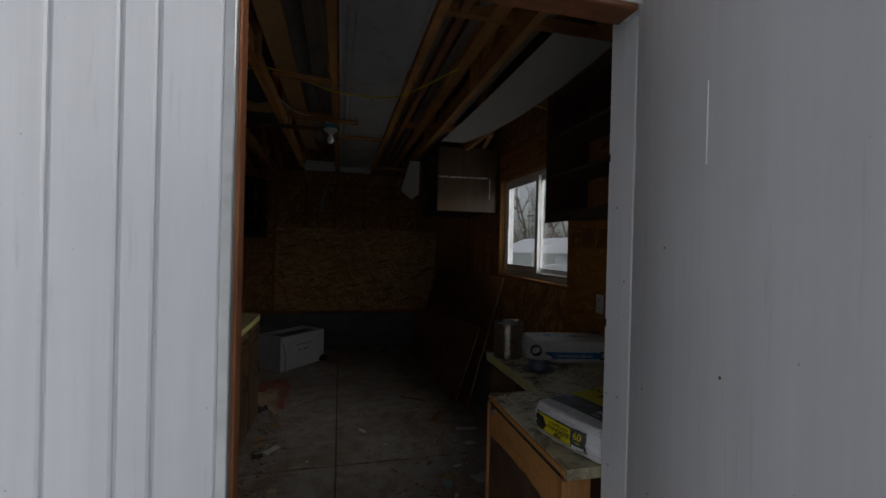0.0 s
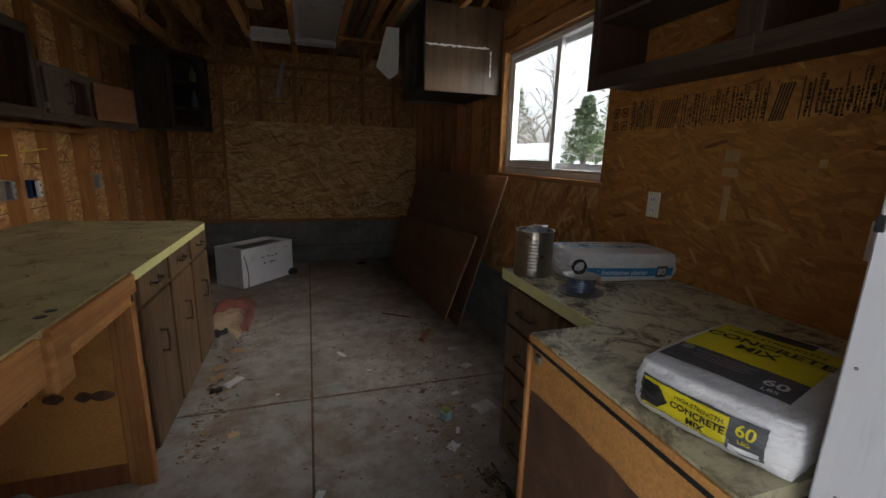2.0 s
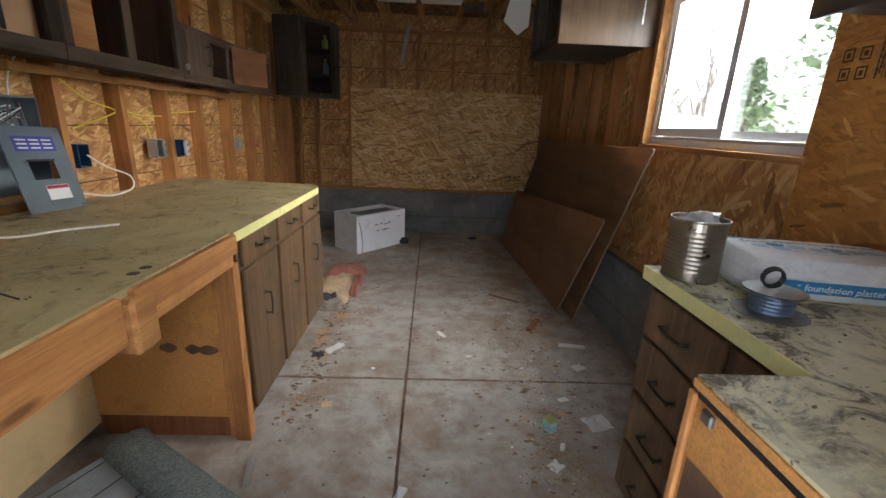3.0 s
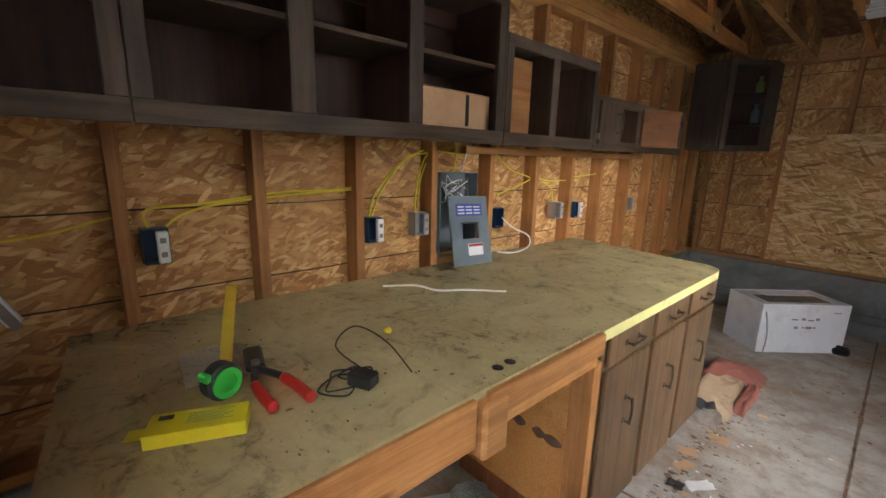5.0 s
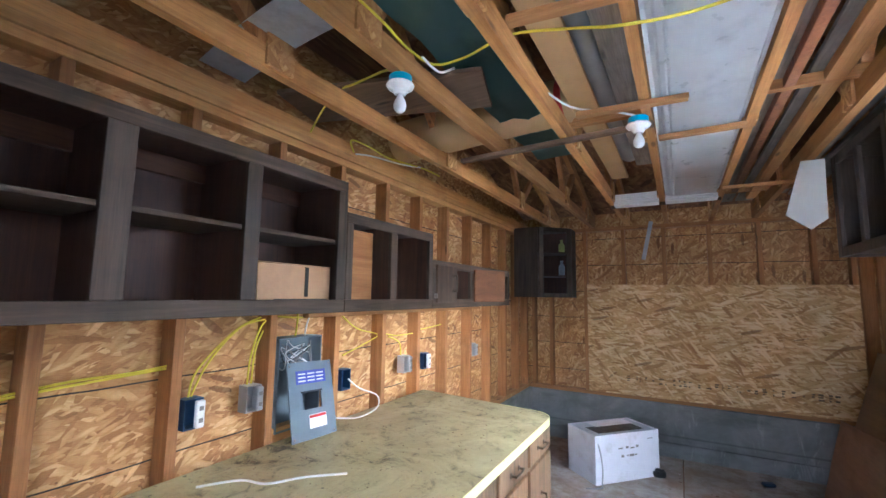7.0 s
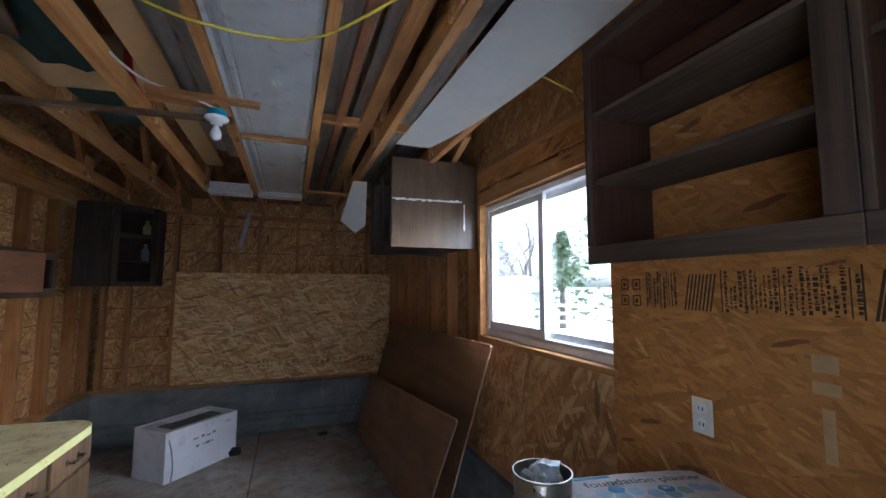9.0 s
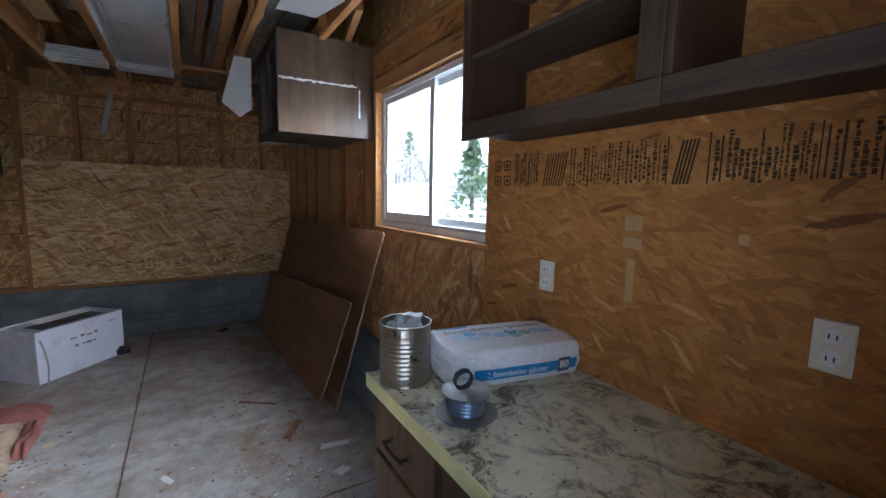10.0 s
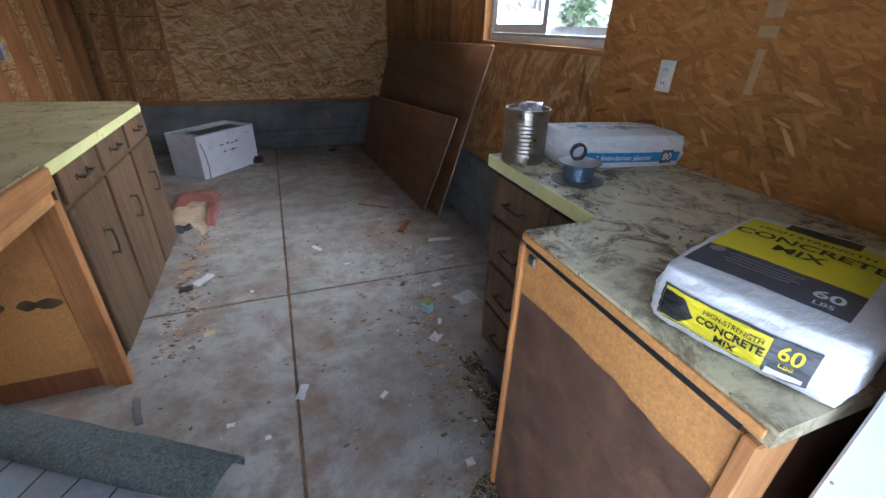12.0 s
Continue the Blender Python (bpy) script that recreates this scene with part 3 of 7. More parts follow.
# far wall
wall_far = solid("wall_far", bx(LX - 0.1, RX + 0.1, FY + 0.09, FY + 0.102, 0, 2.75), M_OSB_FARBACK, (0, 0, 0), "unfinished far stud wall with a strand board sheet nailed over", "wall", kind="structure")
for x in (-0.12, 0.09, 0.49, 0.90, 1.30, 1.71, 2.12, 2.52, 2.78):
    part("stud", bx(x - 0.019, x + 0.019, FY, FY + 0.089, SILL, 2.33, 0.002), M_STUD, wall_far)
part("sill_plate", bx(LX, RX, FY - 0.005, FY + 0.089, SILL - 0.038, SILL, 0.002), M_FIR_X, wall_far)
part("top_plate", bx(LX, RX, FY - 0.002, FY + 0.089, 2.331, 2.369, 0.002), M_FIR_X, wall_far)
part("stem_wall", bx(LX + 0.031, RX - 0.05, FY - 0.03, FY + 0.2, -0.05, SILL - 0.039, 0.006), M_STEM, wall_far, "grey concrete stem wall")
part("footing_step", bx(LX + 0.031, RX - 0.05, FY - 0.05, FY - 0.031, -0.05, 0.14, 0.008), M_STEM, wall_far)
part("strand_board_sheet", bx(0.51, RX - 0.004, FY - 0.014, FY - 0.003, SILL + 0.0, 1.72, 0.002), M_OSB_FAR, wall_far, "pale strand board sheet")

# right wall: sheathing with the window opening, studs, covering sheets
WY0, WY1, WZ0, WZ1 = 3.60, 4.76, 1.27, 2.09
wall_right = thing("wall_right", (RX, 4.5, 0), "stud wall covered by reddish strand board round a window", "wall", kind="structure")


def holed(x0, x1, y0, y1, z0, z1, h):
    """A board in the y-z plane with a window hole h = (y0, y1, z0, z1)."""
    bm = bmesh.new()
    box(bm, x0, x1, y0, h[0], z0, z1)
    box(bm, x0, x1, h[1], y1, z0, z1)
    box(bm, x0, x1, h[0], h[1], z0, h[2])
    box(bm, x0, x1, h[0], h[1], h[3], z1)
    return bm


HOLE = (WY0, WY1, WZ0, WZ1)
part("sheathing", holed(RX + 0.09, RX + 0.102, 1.95, FY + 0.2, 0, 2.95, HOLE), M_OSB_RV, wall_right)
part("outer_siding", holed(RX + 0.103, RX + 0.118, 1.95, FY + 0.2, 0, 2.95, HOLE), M_SIDING, wall_right)
for y in (4.80, 4.99, 5.40, 5.80, 6.20, 6.60, 7.01, 7.38):
    part("stud", bx(RX, RX + 0.089, y, y + 0.038, SILL, 2.29, 0.002), M_STUD, wall_right)
for y in (1.99, 2.4, 2.8, 3.2, WY0 - 0.04):
    part("stud", bx(RX, RX + 0.089, y - 0.0, y + 0.038, SILL, 2.29, 0.002), M_STUD, wall_right)
for y in (3.72, 4.05, 4.4):
    part("cripple", bx(RX, RX + 0.089, y, y + 0.038, WZ1 + 0.105, 2.29, 0.002), M_STUD, wall_right)
part("window_header", bx(RX - 0.002, RX + 0.089, WY0 - 0.04, WY1 + 0.04, WZ1 + 0.012, WZ1 + 0.10, 0.002), M_FIR_Y, wall_right)
part("sill_plate", bx(RX - 0.005, RX + 0.089, 1.98, FY, SILL - 0.038, SILL, 0.002), M_FIR_Y, wall_right)
part("top_plate", bx(RX - 0.002, RX + 0.089, 1.98, FY + 0.09, 2.291, 2.328, 0.002), M_FIR_Y, wall_right)
part("top_plate", bx(RX - 0.006, RX + 0.089, 1.98, FY + 0.09, 2.329, 2.366, 0.002), M_FIR_Y, wall_right)
part("stem_wall", bx(RX - 0.05, RX + 0.12, 1.95, FY + 0.2, -0.05, SILL - 0.039, 0.006), M_STEM, wall_right, "grey concrete stem wall")
part("strand_board_sheet", bx(RX - 0.015, RX - 0.003, 2.07, WY0 - 0.002, SILL, 2.25, 0.002), M_OSB_R, wall_right, "reddish strand board sheet with black printing")
part("strand_board_piece", bx(RX - 0.013, RX - 0.003, WY0, WY1 + 0.06, SILL, WZ0 - 0.03, 0.002), M_OSB_RV, wall_right, "upright strand board piece")
part("strand_board_piece", bx(RX - 0.013, RX - 0.003, 3.52, WY1 + 0.03, WZ1 + 0.11, 2.29, 0.002), M_OSB_R, wall_right)

# near wall with the doorway, siding outside
DX0, DX1, DTOP = 1.225, 2.05, 2.025
wall_near = thing("wall_near", (1.6, 2.0, 0), "white painted outside wall with a doorway", "wall", kind="structure")
for x0, x1, z0, z1 in ((-0.3, DX0 - 0.03, 0, 3.0), (DX1 + 0.03, RX + 0.12, 0, 3.0), (DX0 - 0.03, DX1 + 0.03, DTOP + 0.095, 3.0)):
    part("core", bx(x0, x1, 1.955, NY, z0, z1), M_OSB_FARBACK, wall_near)
x = DX0 - 0.022
gaps = (0.092, 0.05, 0.09, 0.09, 0.05, 0.20, 0.09, 0.05, 0.20, 0.2, 0.2, 0.15)
for g in gaps:
    part("siding_board", bx(x - g + 0.006, x, 1.935, 1.954, -0.1, 3.0, 0.003), M_SIDING, wall_near)
    part("groove", bx(x - g, x - g + 0.0055, 1.945, 1.954, -0.1, 3.0), M_SIDING, wall_near)
    x -= g
x = DX1 + 0.16
for g in (0.2, 0.2, 0.3):
    part("siding_board", bx(x, x + g - 0.006, 1.935, 1.954, -0.1, 3.0, 0.003), M_SIDING, wall_near)
    x += g
part("door_jamb", bx(DX0 - 0.03, DX0, 1.956, 2.0, 0, DTOP, 0.003), M_JAMB, wall_near, "stained wooden door jamb")
part("door_casing", bx(DX0 - 0.0215, DX0 - 0.004, 1.934, 1.9545, 0, DTOP + 0.1, 0.002), M_ALU, wall_near)
part("door_head", bx(DX0 - 0.03, DX1 - 0.03, 2.02, 2.09, DTOP + 0.006, DTOP + 0.022, 0.003), M_JAMB, wall_near, "stained wooden door head")
part("head_casing", bx(DX0 - 0.036, DX1 + 0.04, 2.02, 2.10, DTOP + 0.0225, DTOP + 0.09, 0.003), M_SIDING, wall_near)
part("head_board", bx(DX0 - 0.04, DX1 + 0.16, 1.933, 1.954, DTOP + 0.1, DTOP + 0.26, 0.002), M_SIDING, wall_near)
part("hinge_jamb", bx(DX1, DX1 + 0.035, 2.06, 2.158, 0, 2.12, 0.004), M_DOORPAINT, wall_near, "white painted hinge jamb with old mortises")
for z in (1.73, 1.31):
    part("mortise", bx(DX1 - 0.0012, DX1 + 0.012, 2.148, 2.1592, z - 0.011, z + 0.011, 0.002), M_BLACK, wall_near)
for yy, zz in ((2.142, 1.133), (2.10, 1.137), (2.129, 0.958), (2.148, 0.848), (2.085, 1.42), (2.12, 1.60)):
    part("nail_head", lathe([(0.0026, -0.0012), (0.0022, 0.0006), (0.0005, 0.0012)], 10, Matrix.Translation((DX1 - 0.0004, yy, zz)) @ Matrix.Rotation(radians(-90), 4, "Y")), M_STEEL, wall_near)

# the door, opened outwards past the walker's shoulder
door_m = Matrix.Translation((DX1, 2.058, 0)) @ Matrix.Rotation(radians(-29), 4, "Z")
door_1 = thing("door_1", (DX1, 2.03, 0), "white painted slab door standing open outwards, scuffed", "door", kind="structure")
part("leaf", bx(0.0, 0.038, -0.92, 0.0, 0.01, 2.06, 0.003, door_m), M_DOORPAINT, door_1)
part("scratch", bx(-0.0012, 0.001, -0.49, -0.487, 1.60, 1.70, 0, door_m), M_WHITE, door_1, "pale scratch in the paint")
for yy, zz in ((-0.55, 1.36), (-0.22, 1.05), (-0.40, 0.92), (-0.60, 1.12), (-0.15, 1.22), (-0.3, 1.5), (-0.7, 1.25)):
    part("speck", lathe([(0.002, -0.001), (0.0015, 0.001)], 8, door_m @ Matrix.Translation((-0.0004, yy, zz)) @ Matrix.Rotation(radians(90), 4, "Y")), M_LEAFLIT, door_1)

# window
window_1 = thing("window_1", (RX + 0.04, (WY0 + WY1) / 2, WZ0), "white sliding window with an aluminium track", "window", kind="structure")
fr = bmesh.new()
for a in ((WY0, WY1, WZ0, WZ0 + 0.03), (WY0, WY1, WZ1 - 0.03, WZ1), (WY0, WY0 + 0.03, WZ0 + 0.031, WZ1 - 0.031), (WY1 - 0.03, WY1, WZ0 + 0.031, WZ1 - 0.031)):
    box(fr, RX + 0.03, RX + 0.095, *a)
part("window_frame", fr, M_WHITE, window_1)
part("window_sill", bx(RX - 0.02, RX + 0.03, WY0 - 0.02, WY1 + 0.04, WZ0 - 0.03, WZ0 - 0.002, 0.003), M_FIR_Y, window_1, "raw wooden sill")
part("side_trim", bx(RX - 0.016, RX + 0.03, WY1 + 0.001, WY1 + 0.035, WZ0 - 0.001, WZ1 + 0.01, 0.002), M_FIR_Y, window_1, "raw wooden trim")
part("track", bx(RX + 0.028, RX + 0.06, WY0 + 0.03, WY1 - 0.03, WZ0 + 0.0305, WZ0 + 0.045, 0.001), M_ALU, window_1)
mid = 4.14
sash = bmesh.new()
y0, y1, z0, z1 = mid - 0.02, WY1 - 0.032, WZ0 + 0.046, WZ1 - 0.034
for a in ((y0, y1, z0, z0 + 0.045), (y0, y1, z1 - 0.035, z1), (y0, y0 + 0.045, z0 + 0.046, z1 - 0.036), (y1 - 0.04, y1, z0 + 0.046, z1 - 0.036)):
    box(sash, RX + 0.036, RX + 0.058, *a)
sash_1 = part("sash", sash, M_WHITE, window_1)
pane = part("pane", bx(RX + 0.045, RX + 0.049, y0 + 0.04, y1 - 0.035, z0 + 0.04, z1 - 0.03), M_GLASS, sash_1)
pane.visible_shadow = False
part("latch", bx(RX + 0.026, RX + 0.036, y1 - 0.03, y1 - 0.012, 1.60, 1.66, 0.003), M_ALU, sash_1)
sash = bmesh.new()
y0, y1 = WY0 + 0.032, mid + 0.02
for a in ((y0, y1, z0, z0 + 0.035), (y0, y1, z1 - 0.035, z1), (y0, y0 + 0.035, z0 + 0.036, z1 - 0.036), (y1 - 0.035, y1, z0 + 0.036, z1 - 0.036)):
    box(sash, RX + 0.066, RX + 0.088, *a)
sash_2 = part("sash", sash, M_WHITE, window_1)
pane = part("pane", bx(RX + 0.075, RX + 0.079, y0 + 0.03, y1 - 0.03, z0 + 0.03, z1 - 0.03), M_GLASS, sash_2)
pane.visible_shadow = False

# roof: two slopes of sheathing with the ridge across the room
RIDGE_Y, EAVE_Z, RIDGE_Z = 4.72, 2.52, 3.35
ceiling = bmesh.new()
for y0, y1, z0, z1 in ((FY + 0.5, RIDGE_Y, EAVE_Z - 0.1, RIDGE_Z), (1.6, RIDGE_Y, EAVE_Z - 0.08, RIDGE_Z)):
    c = [(LX - 0.3, y0, z0), (RX + 0.3, y0, z0), (RX + 0.3, y1, z1), (LX - 0.3, y1, z1)]
    lo = [ceiling.verts.new(p) for p in c]
    hi = [ceiling.verts.new((p[0], p[1], p[2] + 0.03)) for p in c]
    ceiling.faces.new(lo)
    ceiling.faces.new(hi[::-1])
    for i in range(4):
        ceiling.faces.new((lo[i], lo[(i + 1) % 4], hi[(i + 1) % 4], hi[i]))
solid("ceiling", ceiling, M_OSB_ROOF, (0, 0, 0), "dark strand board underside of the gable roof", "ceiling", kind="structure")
for x0, x1 in ((LX - 0.11, LX - 0.085), (RX + 0.085, RX + 0.11)):
    g = bmesh.new()
    v0 = [g.verts.new((x0, *p)) for p in ((1.95, 2.9), (FY + 0.12, 2.9), (RIDGE_Y, RIDGE_Z + 0.02))]
    v1 = [g.verts.new((x1, *p)) for p in ((1.95, 2.9), (FY + 0.12, 2.9), (RIDGE_Y, RIDGE_Z + 0.02))]
    g.faces.new(v0)
    g.faces.new(v1[::-1])
    for i in range(3):
        g.faces.new((v0[i], v0[(i + 1) % 3], v1[(i + 1) % 3], v1[i]))
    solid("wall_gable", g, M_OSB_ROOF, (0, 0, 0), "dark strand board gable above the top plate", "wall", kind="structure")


def bar(bm, a, b, w, h):
    """A timber from a to b in a plane of constant x: w across x, h in the plane."""
    a, b = Vector(a), Vector(b)
    d = (b - a).normalized()
    s = Vector((1, 0, 0))
    u = s.cross(d).normalized()
    vs = [bm.verts.new(p + sx * s * w / 2 + su * u * h / 2) for p in (a, b) for sx, su in ((-1, -1), (1, -1), (1, 1), (-1, 1))]
    for f in ((0, 3, 2, 1), (4, 5, 6, 7), (0, 1, 5, 4), (1, 2, 6, 5), (2, 3, 7, 6), (3, 0, 4, 7)):
        bm.faces.new([vs[i] for i in f])
    return bm


def roof_z(y):
    if y > RIDGE_Y:
        return RIDGE_Z + (EAVE_Z - 0.1 - RIDGE_Z) * (y - RIDGE_Y) / (FY + 0.5 - RIDGE_Y)
    return RIDGE_Z + (EAVE_Z - 0.08 - RIDGE_Z) * (RIDGE_Y - y) / (RIDGE_Y - 1.6)


truss = thing("roof_truss", (0.17, 4.7, TOP), "fir roof truss with strand board gussets", "roof truss", "roof trusses", "structure")
CH = TOP + 0.0445
part("bottom_chord", bar(bmesh.new(), (0.17, 1.97, CH), (0.17, FY + 0.08, CH), 0.038, 0.089), M_CHORD, truss)
part("top_chord", bar(bmesh.new(), (0.17, RIDGE_Y - 0.01, RIDGE_Z - 0.06), (0.17, FY + 0.25, roof_z(FY + 0.25) - 0.06), 0.038, 0.089), M_CHORD, truss)
part("top_chord", bar(bmesh.new(), (0.17, RIDGE_Y - 0.03, RIDGE_Z - 0.06), (0.17, 1.75, roof_z(1.75) - 0.06), 0.038, 0.089), M_CHORD, truss)
for a, b in (((3.4, 0), (3.75, 1)), ((3.4, 0), (3.0, 1)), ((6.1, 0), (5.75, 1)), ((6.1, 0), (6.5, 1)), ((4.72, 0), (4.05, 1)), ((4.72, 0), (5.4, 1)), ((7.0, 0), (7.0, 1)), ((2.5, 0), (2.5, 1))):
    part("web", bar(bmesh.new(), (0.17, a[0], CH), (0.17, b[0], roof_z(b[0]) - 0.06), 0.036, 0.06), M_STUD, truss)
for y in (2.5, 3.4, 4.72, 6.1, 7.0):
    for s in (-0.0255, 0.0255):
        part("gusset", bx(0.17 + s - 0.006, 0.17 + s + 0.006, y - 0.06, y + 0.06, TOP + 0.012, TOP + 0.165, 0.001), M_OSB_RV, truss)
for x in (0.58, 0.955, 1.335, 1.735, 2.10, 2.47):
    copy_thing(truss, Matrix.Translation((x, 4.7, TOP)))

# ---- base cabinets and counters ----
# left counter
LCX, LCT = 0.775, 0.917


def counter_left():
    top = thing("countertop", (0.3, 3.6, 0.88), "long dusty yellow laminate countertop with rounded corner", "countertop")
    bm = bmesh.new()
    pts = [(LX + 0.006, 2.378), (LCX - 0.012, 2.30), (LCX - 0.012, 3.63), (LCX, 3.632)]
    r = 0.13
    for i in range(9):
        a = radians(90 * i / 8)
        pts.append((LCX - r + r * math.cos(a), 4.92 - r + r * math.sin(a)))
    pts.append((LX + 0.006, 4.92 + 0.1))
    lo = [bm.verts.new((x, y, LCT - 0.035)) for x, y in pts]
    hi = [bm.verts.new((x, y, LCT)) for x, y in pts]
    bm.faces.new(hi)
    bm.faces.new(lo[::-1])
    for i in range(len(pts)):
        k = (i + 1) % len(pts)
        bm.faces.new((lo[i], lo[k], hi[k], hi[i]))
    part("laminate_top", bm, M_LAM_L, top)
    # bright edge band round the far half
    bm = bmesh.new()
    band = pts[3:13] + [(0.35, 4.94)]
    for i in range(len(band) - 1):
        (xa, ya), (xb, yb) = band[i], band[i + 1]
        d = Vector((yb - ya, xa - xb, 0)).normalized() * 0.003
        vs = [bm.verts.new(p) for p in ((xa + d.x, ya + d.y, LCT - 0.038), (xb + d.x, yb + d.y, LCT - 0.038), (xb + d.x, yb + d.y, LCT + 0.001), (xa + d.x, ya + d.y, LCT + 0.001))]
        f = bm.faces.new(vs)
    bmesh.ops.remove_doubles(bm, verts=bm.verts[:], dist=0.002)
    bmesh.ops.solidify(bm, geom=bm.faces[:], thickness=0.002)
    part("edge_band", bm, M_LAM_EDGE, top, "pale yellow laminate edge band")
    return top


counter_left()
under = thing("counter_frame", (0.7, 3.0, 0), "raw lumber frame under the countertop, edge strip torn off", "counter frame")
part("edge_rail", bx(LCX - 0.05, LCX - 0.013, 2.31, 3.64, LCT - 0.13, LCT - 0.036, 0.003), M_LUMBER, under)
part("broken_strip", bx(LCX - 0.012, LCX + 0.006, 2.31, 3.05, LCT - 0.13, LCT - 0.006, 0.004), M_LUMBER, under, "splintered edge strip")
part("edge_lip", bx(LCX - 0.012, LCX + 0.012, 3.09, 3.63, LCT - 0.075, LCT - 0.004, 0.004), M_LUMBER, under)
part("bracket", bx(LCX - 0.12, LCX + 0.02, 3.06, 3.15, LCT - 0.17, LCT - 0.02, 0.01), M_LUMBER, under)
part("post", bx(0.665, 0.755, 3.655, 3.69, 0.0, LCT - 0.131, 0.003), M_LUMBER_Z, under, "raw wooden post")
part("post_batten", bx(0.70, 0.762, 3.63, 3.654, 0.0, LCT - 0.131, 0.003), M_LUMBER_Z, under)
part("end_panel", bx(0.13, 0.664, 3.655, 3.668, 0.1, LCT - 0.036, 0.001), M_PLY, under, "orange plywood end panel with water stains")
part("kick_board", bx(0.13, 0.70, 3.66, 3.68, 0.0, 0.099, 0.001), M_JAMB, under)
part("back_panel", bx(0.115, 0.129, 2.75, 3.66, 0.06, LCT - 0.036, 0.001), M_PLY_L, under, "pale plywood back panel")
for x, w in ((0.37, 0.014), (0.46, 0.034), (0.555, 0.03), (0.615, 0.042)):
    bm = grid(lambda u, v: (x - w + 2 * w * u, 3.6535, 0.426 - 0.05 * (x - 0.46) + (0.016 * (v - 0.5) * 2) * (0.4 + math.sin(math.pi * u)) + 0.006 * noise.noise((x * 9 + u * 4, v * 3, 0))), 8, 3)
    part("stain", bm, M_STAIN, under, "dark water stain")


def handle(parent, x, y, z, upright, side=1):
    """A drop pull: two posts, a bar and a small plate; side is the way it faces in x."""
    d = 0.05
    bm = bmesh.new()
    for s in (-1, 1):
        a = (x, y, z + s * d) if upright else (x, y + s * d, z)
        b = (a[0] + side * 0.024, a[1], a[2])
        tube([a, ((a[0] + b[0]) / 2, a[1], a[2]), b], 0.005, 6, bm)
        m = Matrix.Translation(a) @ Matrix.Rotation(radians(90), 4, "Y")
        lathe([(0.013, -0.002), (0.010, 0.004)], 10, m, bm)
    e = Vector((0, 0, d)) if upright else Vector((0, d, 0))
    c = Vector((x + side * 0.024, y, z))
    tube([c - e * 1.1, c - e * 0.3 + Vector((side * 0.004, 0, 0)), c + e * 0.3 + Vector((side * 0.004, 0, 0)), c + e * 1.1], 0.0055, 6, bm)
    return part("handle", bm, M_BRASS, parent, "aged metal pull")


def base_unit(y0, y1, group):
    c = thing("base_cabinet", (0.6, y0, 0), "dark brown wooden base cabinet with drawer and door", "cabinet", group)
    part("carcass", bx(0.13, 0.735, y0 + 0.001, y1 - 0.001, 0.085, LCT - 0.036), M_CAB_IN, c)
    part("toe_kick", bx(0.13, 0.68, y0 + 0.001, y1 - 0.001, 0.0, 0.084), M_CAB_IN, c)
    part("face_frame", bx(0.736, 0.748, y0 + 0.001, y1 - 0.001, 0.085, LCT - 0.0362, 0.001), M_DOORBROWN, c)
    d = part("drawer_front", bx(0.749, 0.766, y0 + 0.02, y1 - 0.012, 0.755, 0.872, 0.004), M_DOORBROWN, c)
    handle(d, 0.767, (y0 + y1) / 2, 0.815, False)
    d = part("door", bx(0.749, 0.766, y0 + 0.02, y1 - 0.012, 0.105, 0.738, 0.004), M_DOORBROWN, c)
    handle(d, 0.767, y0 + 0.20, 0.53, True)


for a, b in ((3.692, 4.085), (4.087, 4.475), (4.477, 4.87)):
    base_unit(a, b, "left base cabinets")

# right L-shaped counter
RCT = 0.92
top = thing("countertop", (2.4, 2.8, 0.88), "mouldy yellow laminate countertop with a step in its front", "countertop")
bm = bmesh.new()
pts = [(1.975, 2.19), (RX - 0.018, 2.19), (RX - 0.018, 3.39), (2.19, 3.39), (2.19, 2.77), (1.975, 2.77)]
lo = [bm.verts.new((x, y, RCT - 0.03)) for x, y in pts]
hi = [bm.verts.new((x, y, RCT)) for x, y in pts]
bm.faces.new(hi)
bm.faces.new(lo[::-1])
for i in range(6):
    bm.faces.new((lo[i], lo[(i + 1) % 6], hi[(i + 1) % 6], hi[i]))
part("laminate_top", bm, M_LAM_R, top)
part("edge_band", bx(2.184, 2.189, 2.772, 3.39, RCT - 0.042, RCT + 0.001, 0.001), M_LAM_EDGE, top, "pale yellow laminate edge band")
part("raw_edge", bx(1.969, 1.9745, 2.20, 2.77, RCT - 0.023, RCT - 0.006, 0.001), M_PLY, top, "raw chipboard edge")

peninsula = thing("base_cabinet", (2.0, 2.5, 0), "raw plywood cabinet back, lower part stained dark brown", "cabinet")
part("back_panel", bx(1.972, 1.998, 2.22, 2.755, 0.0, 0.884, 0.001), M_PLY, peninsula, "raw plywood back panel")
bm = grid(lambda u, v: (1.9705, 2.222 + 0.523 * u, 0.004 + v * (0.735 + 0.03 * math.sin(2.2 * u) + 0.03 * (1 - u) + 0.006 * noise.noise((u * 9, 0, 0)))), 40, 2)
part("stain_coat", bm, M_STAIN, peninsula, "dark brown stain over the lower part")
part("corner_post", bx(1.966, 2.0, 2.756, 2.775, 0.0, RCT - 0.031, 0.003), M_LUMBER_Z, peninsula)
# solid black strip: the gap's shade under the countertop put in as colour
part("shadow_gap", bx(1.9713, 1.9745, 2.225, 2.755, 0.8845, 0.8965), M_BLACK, peninsula)
part("near_post", bx(1.964, 2.05, 2.195, 2.219, 0.0, RCT - 0.031, 0.003), M_LUMBER_Z, peninsula)
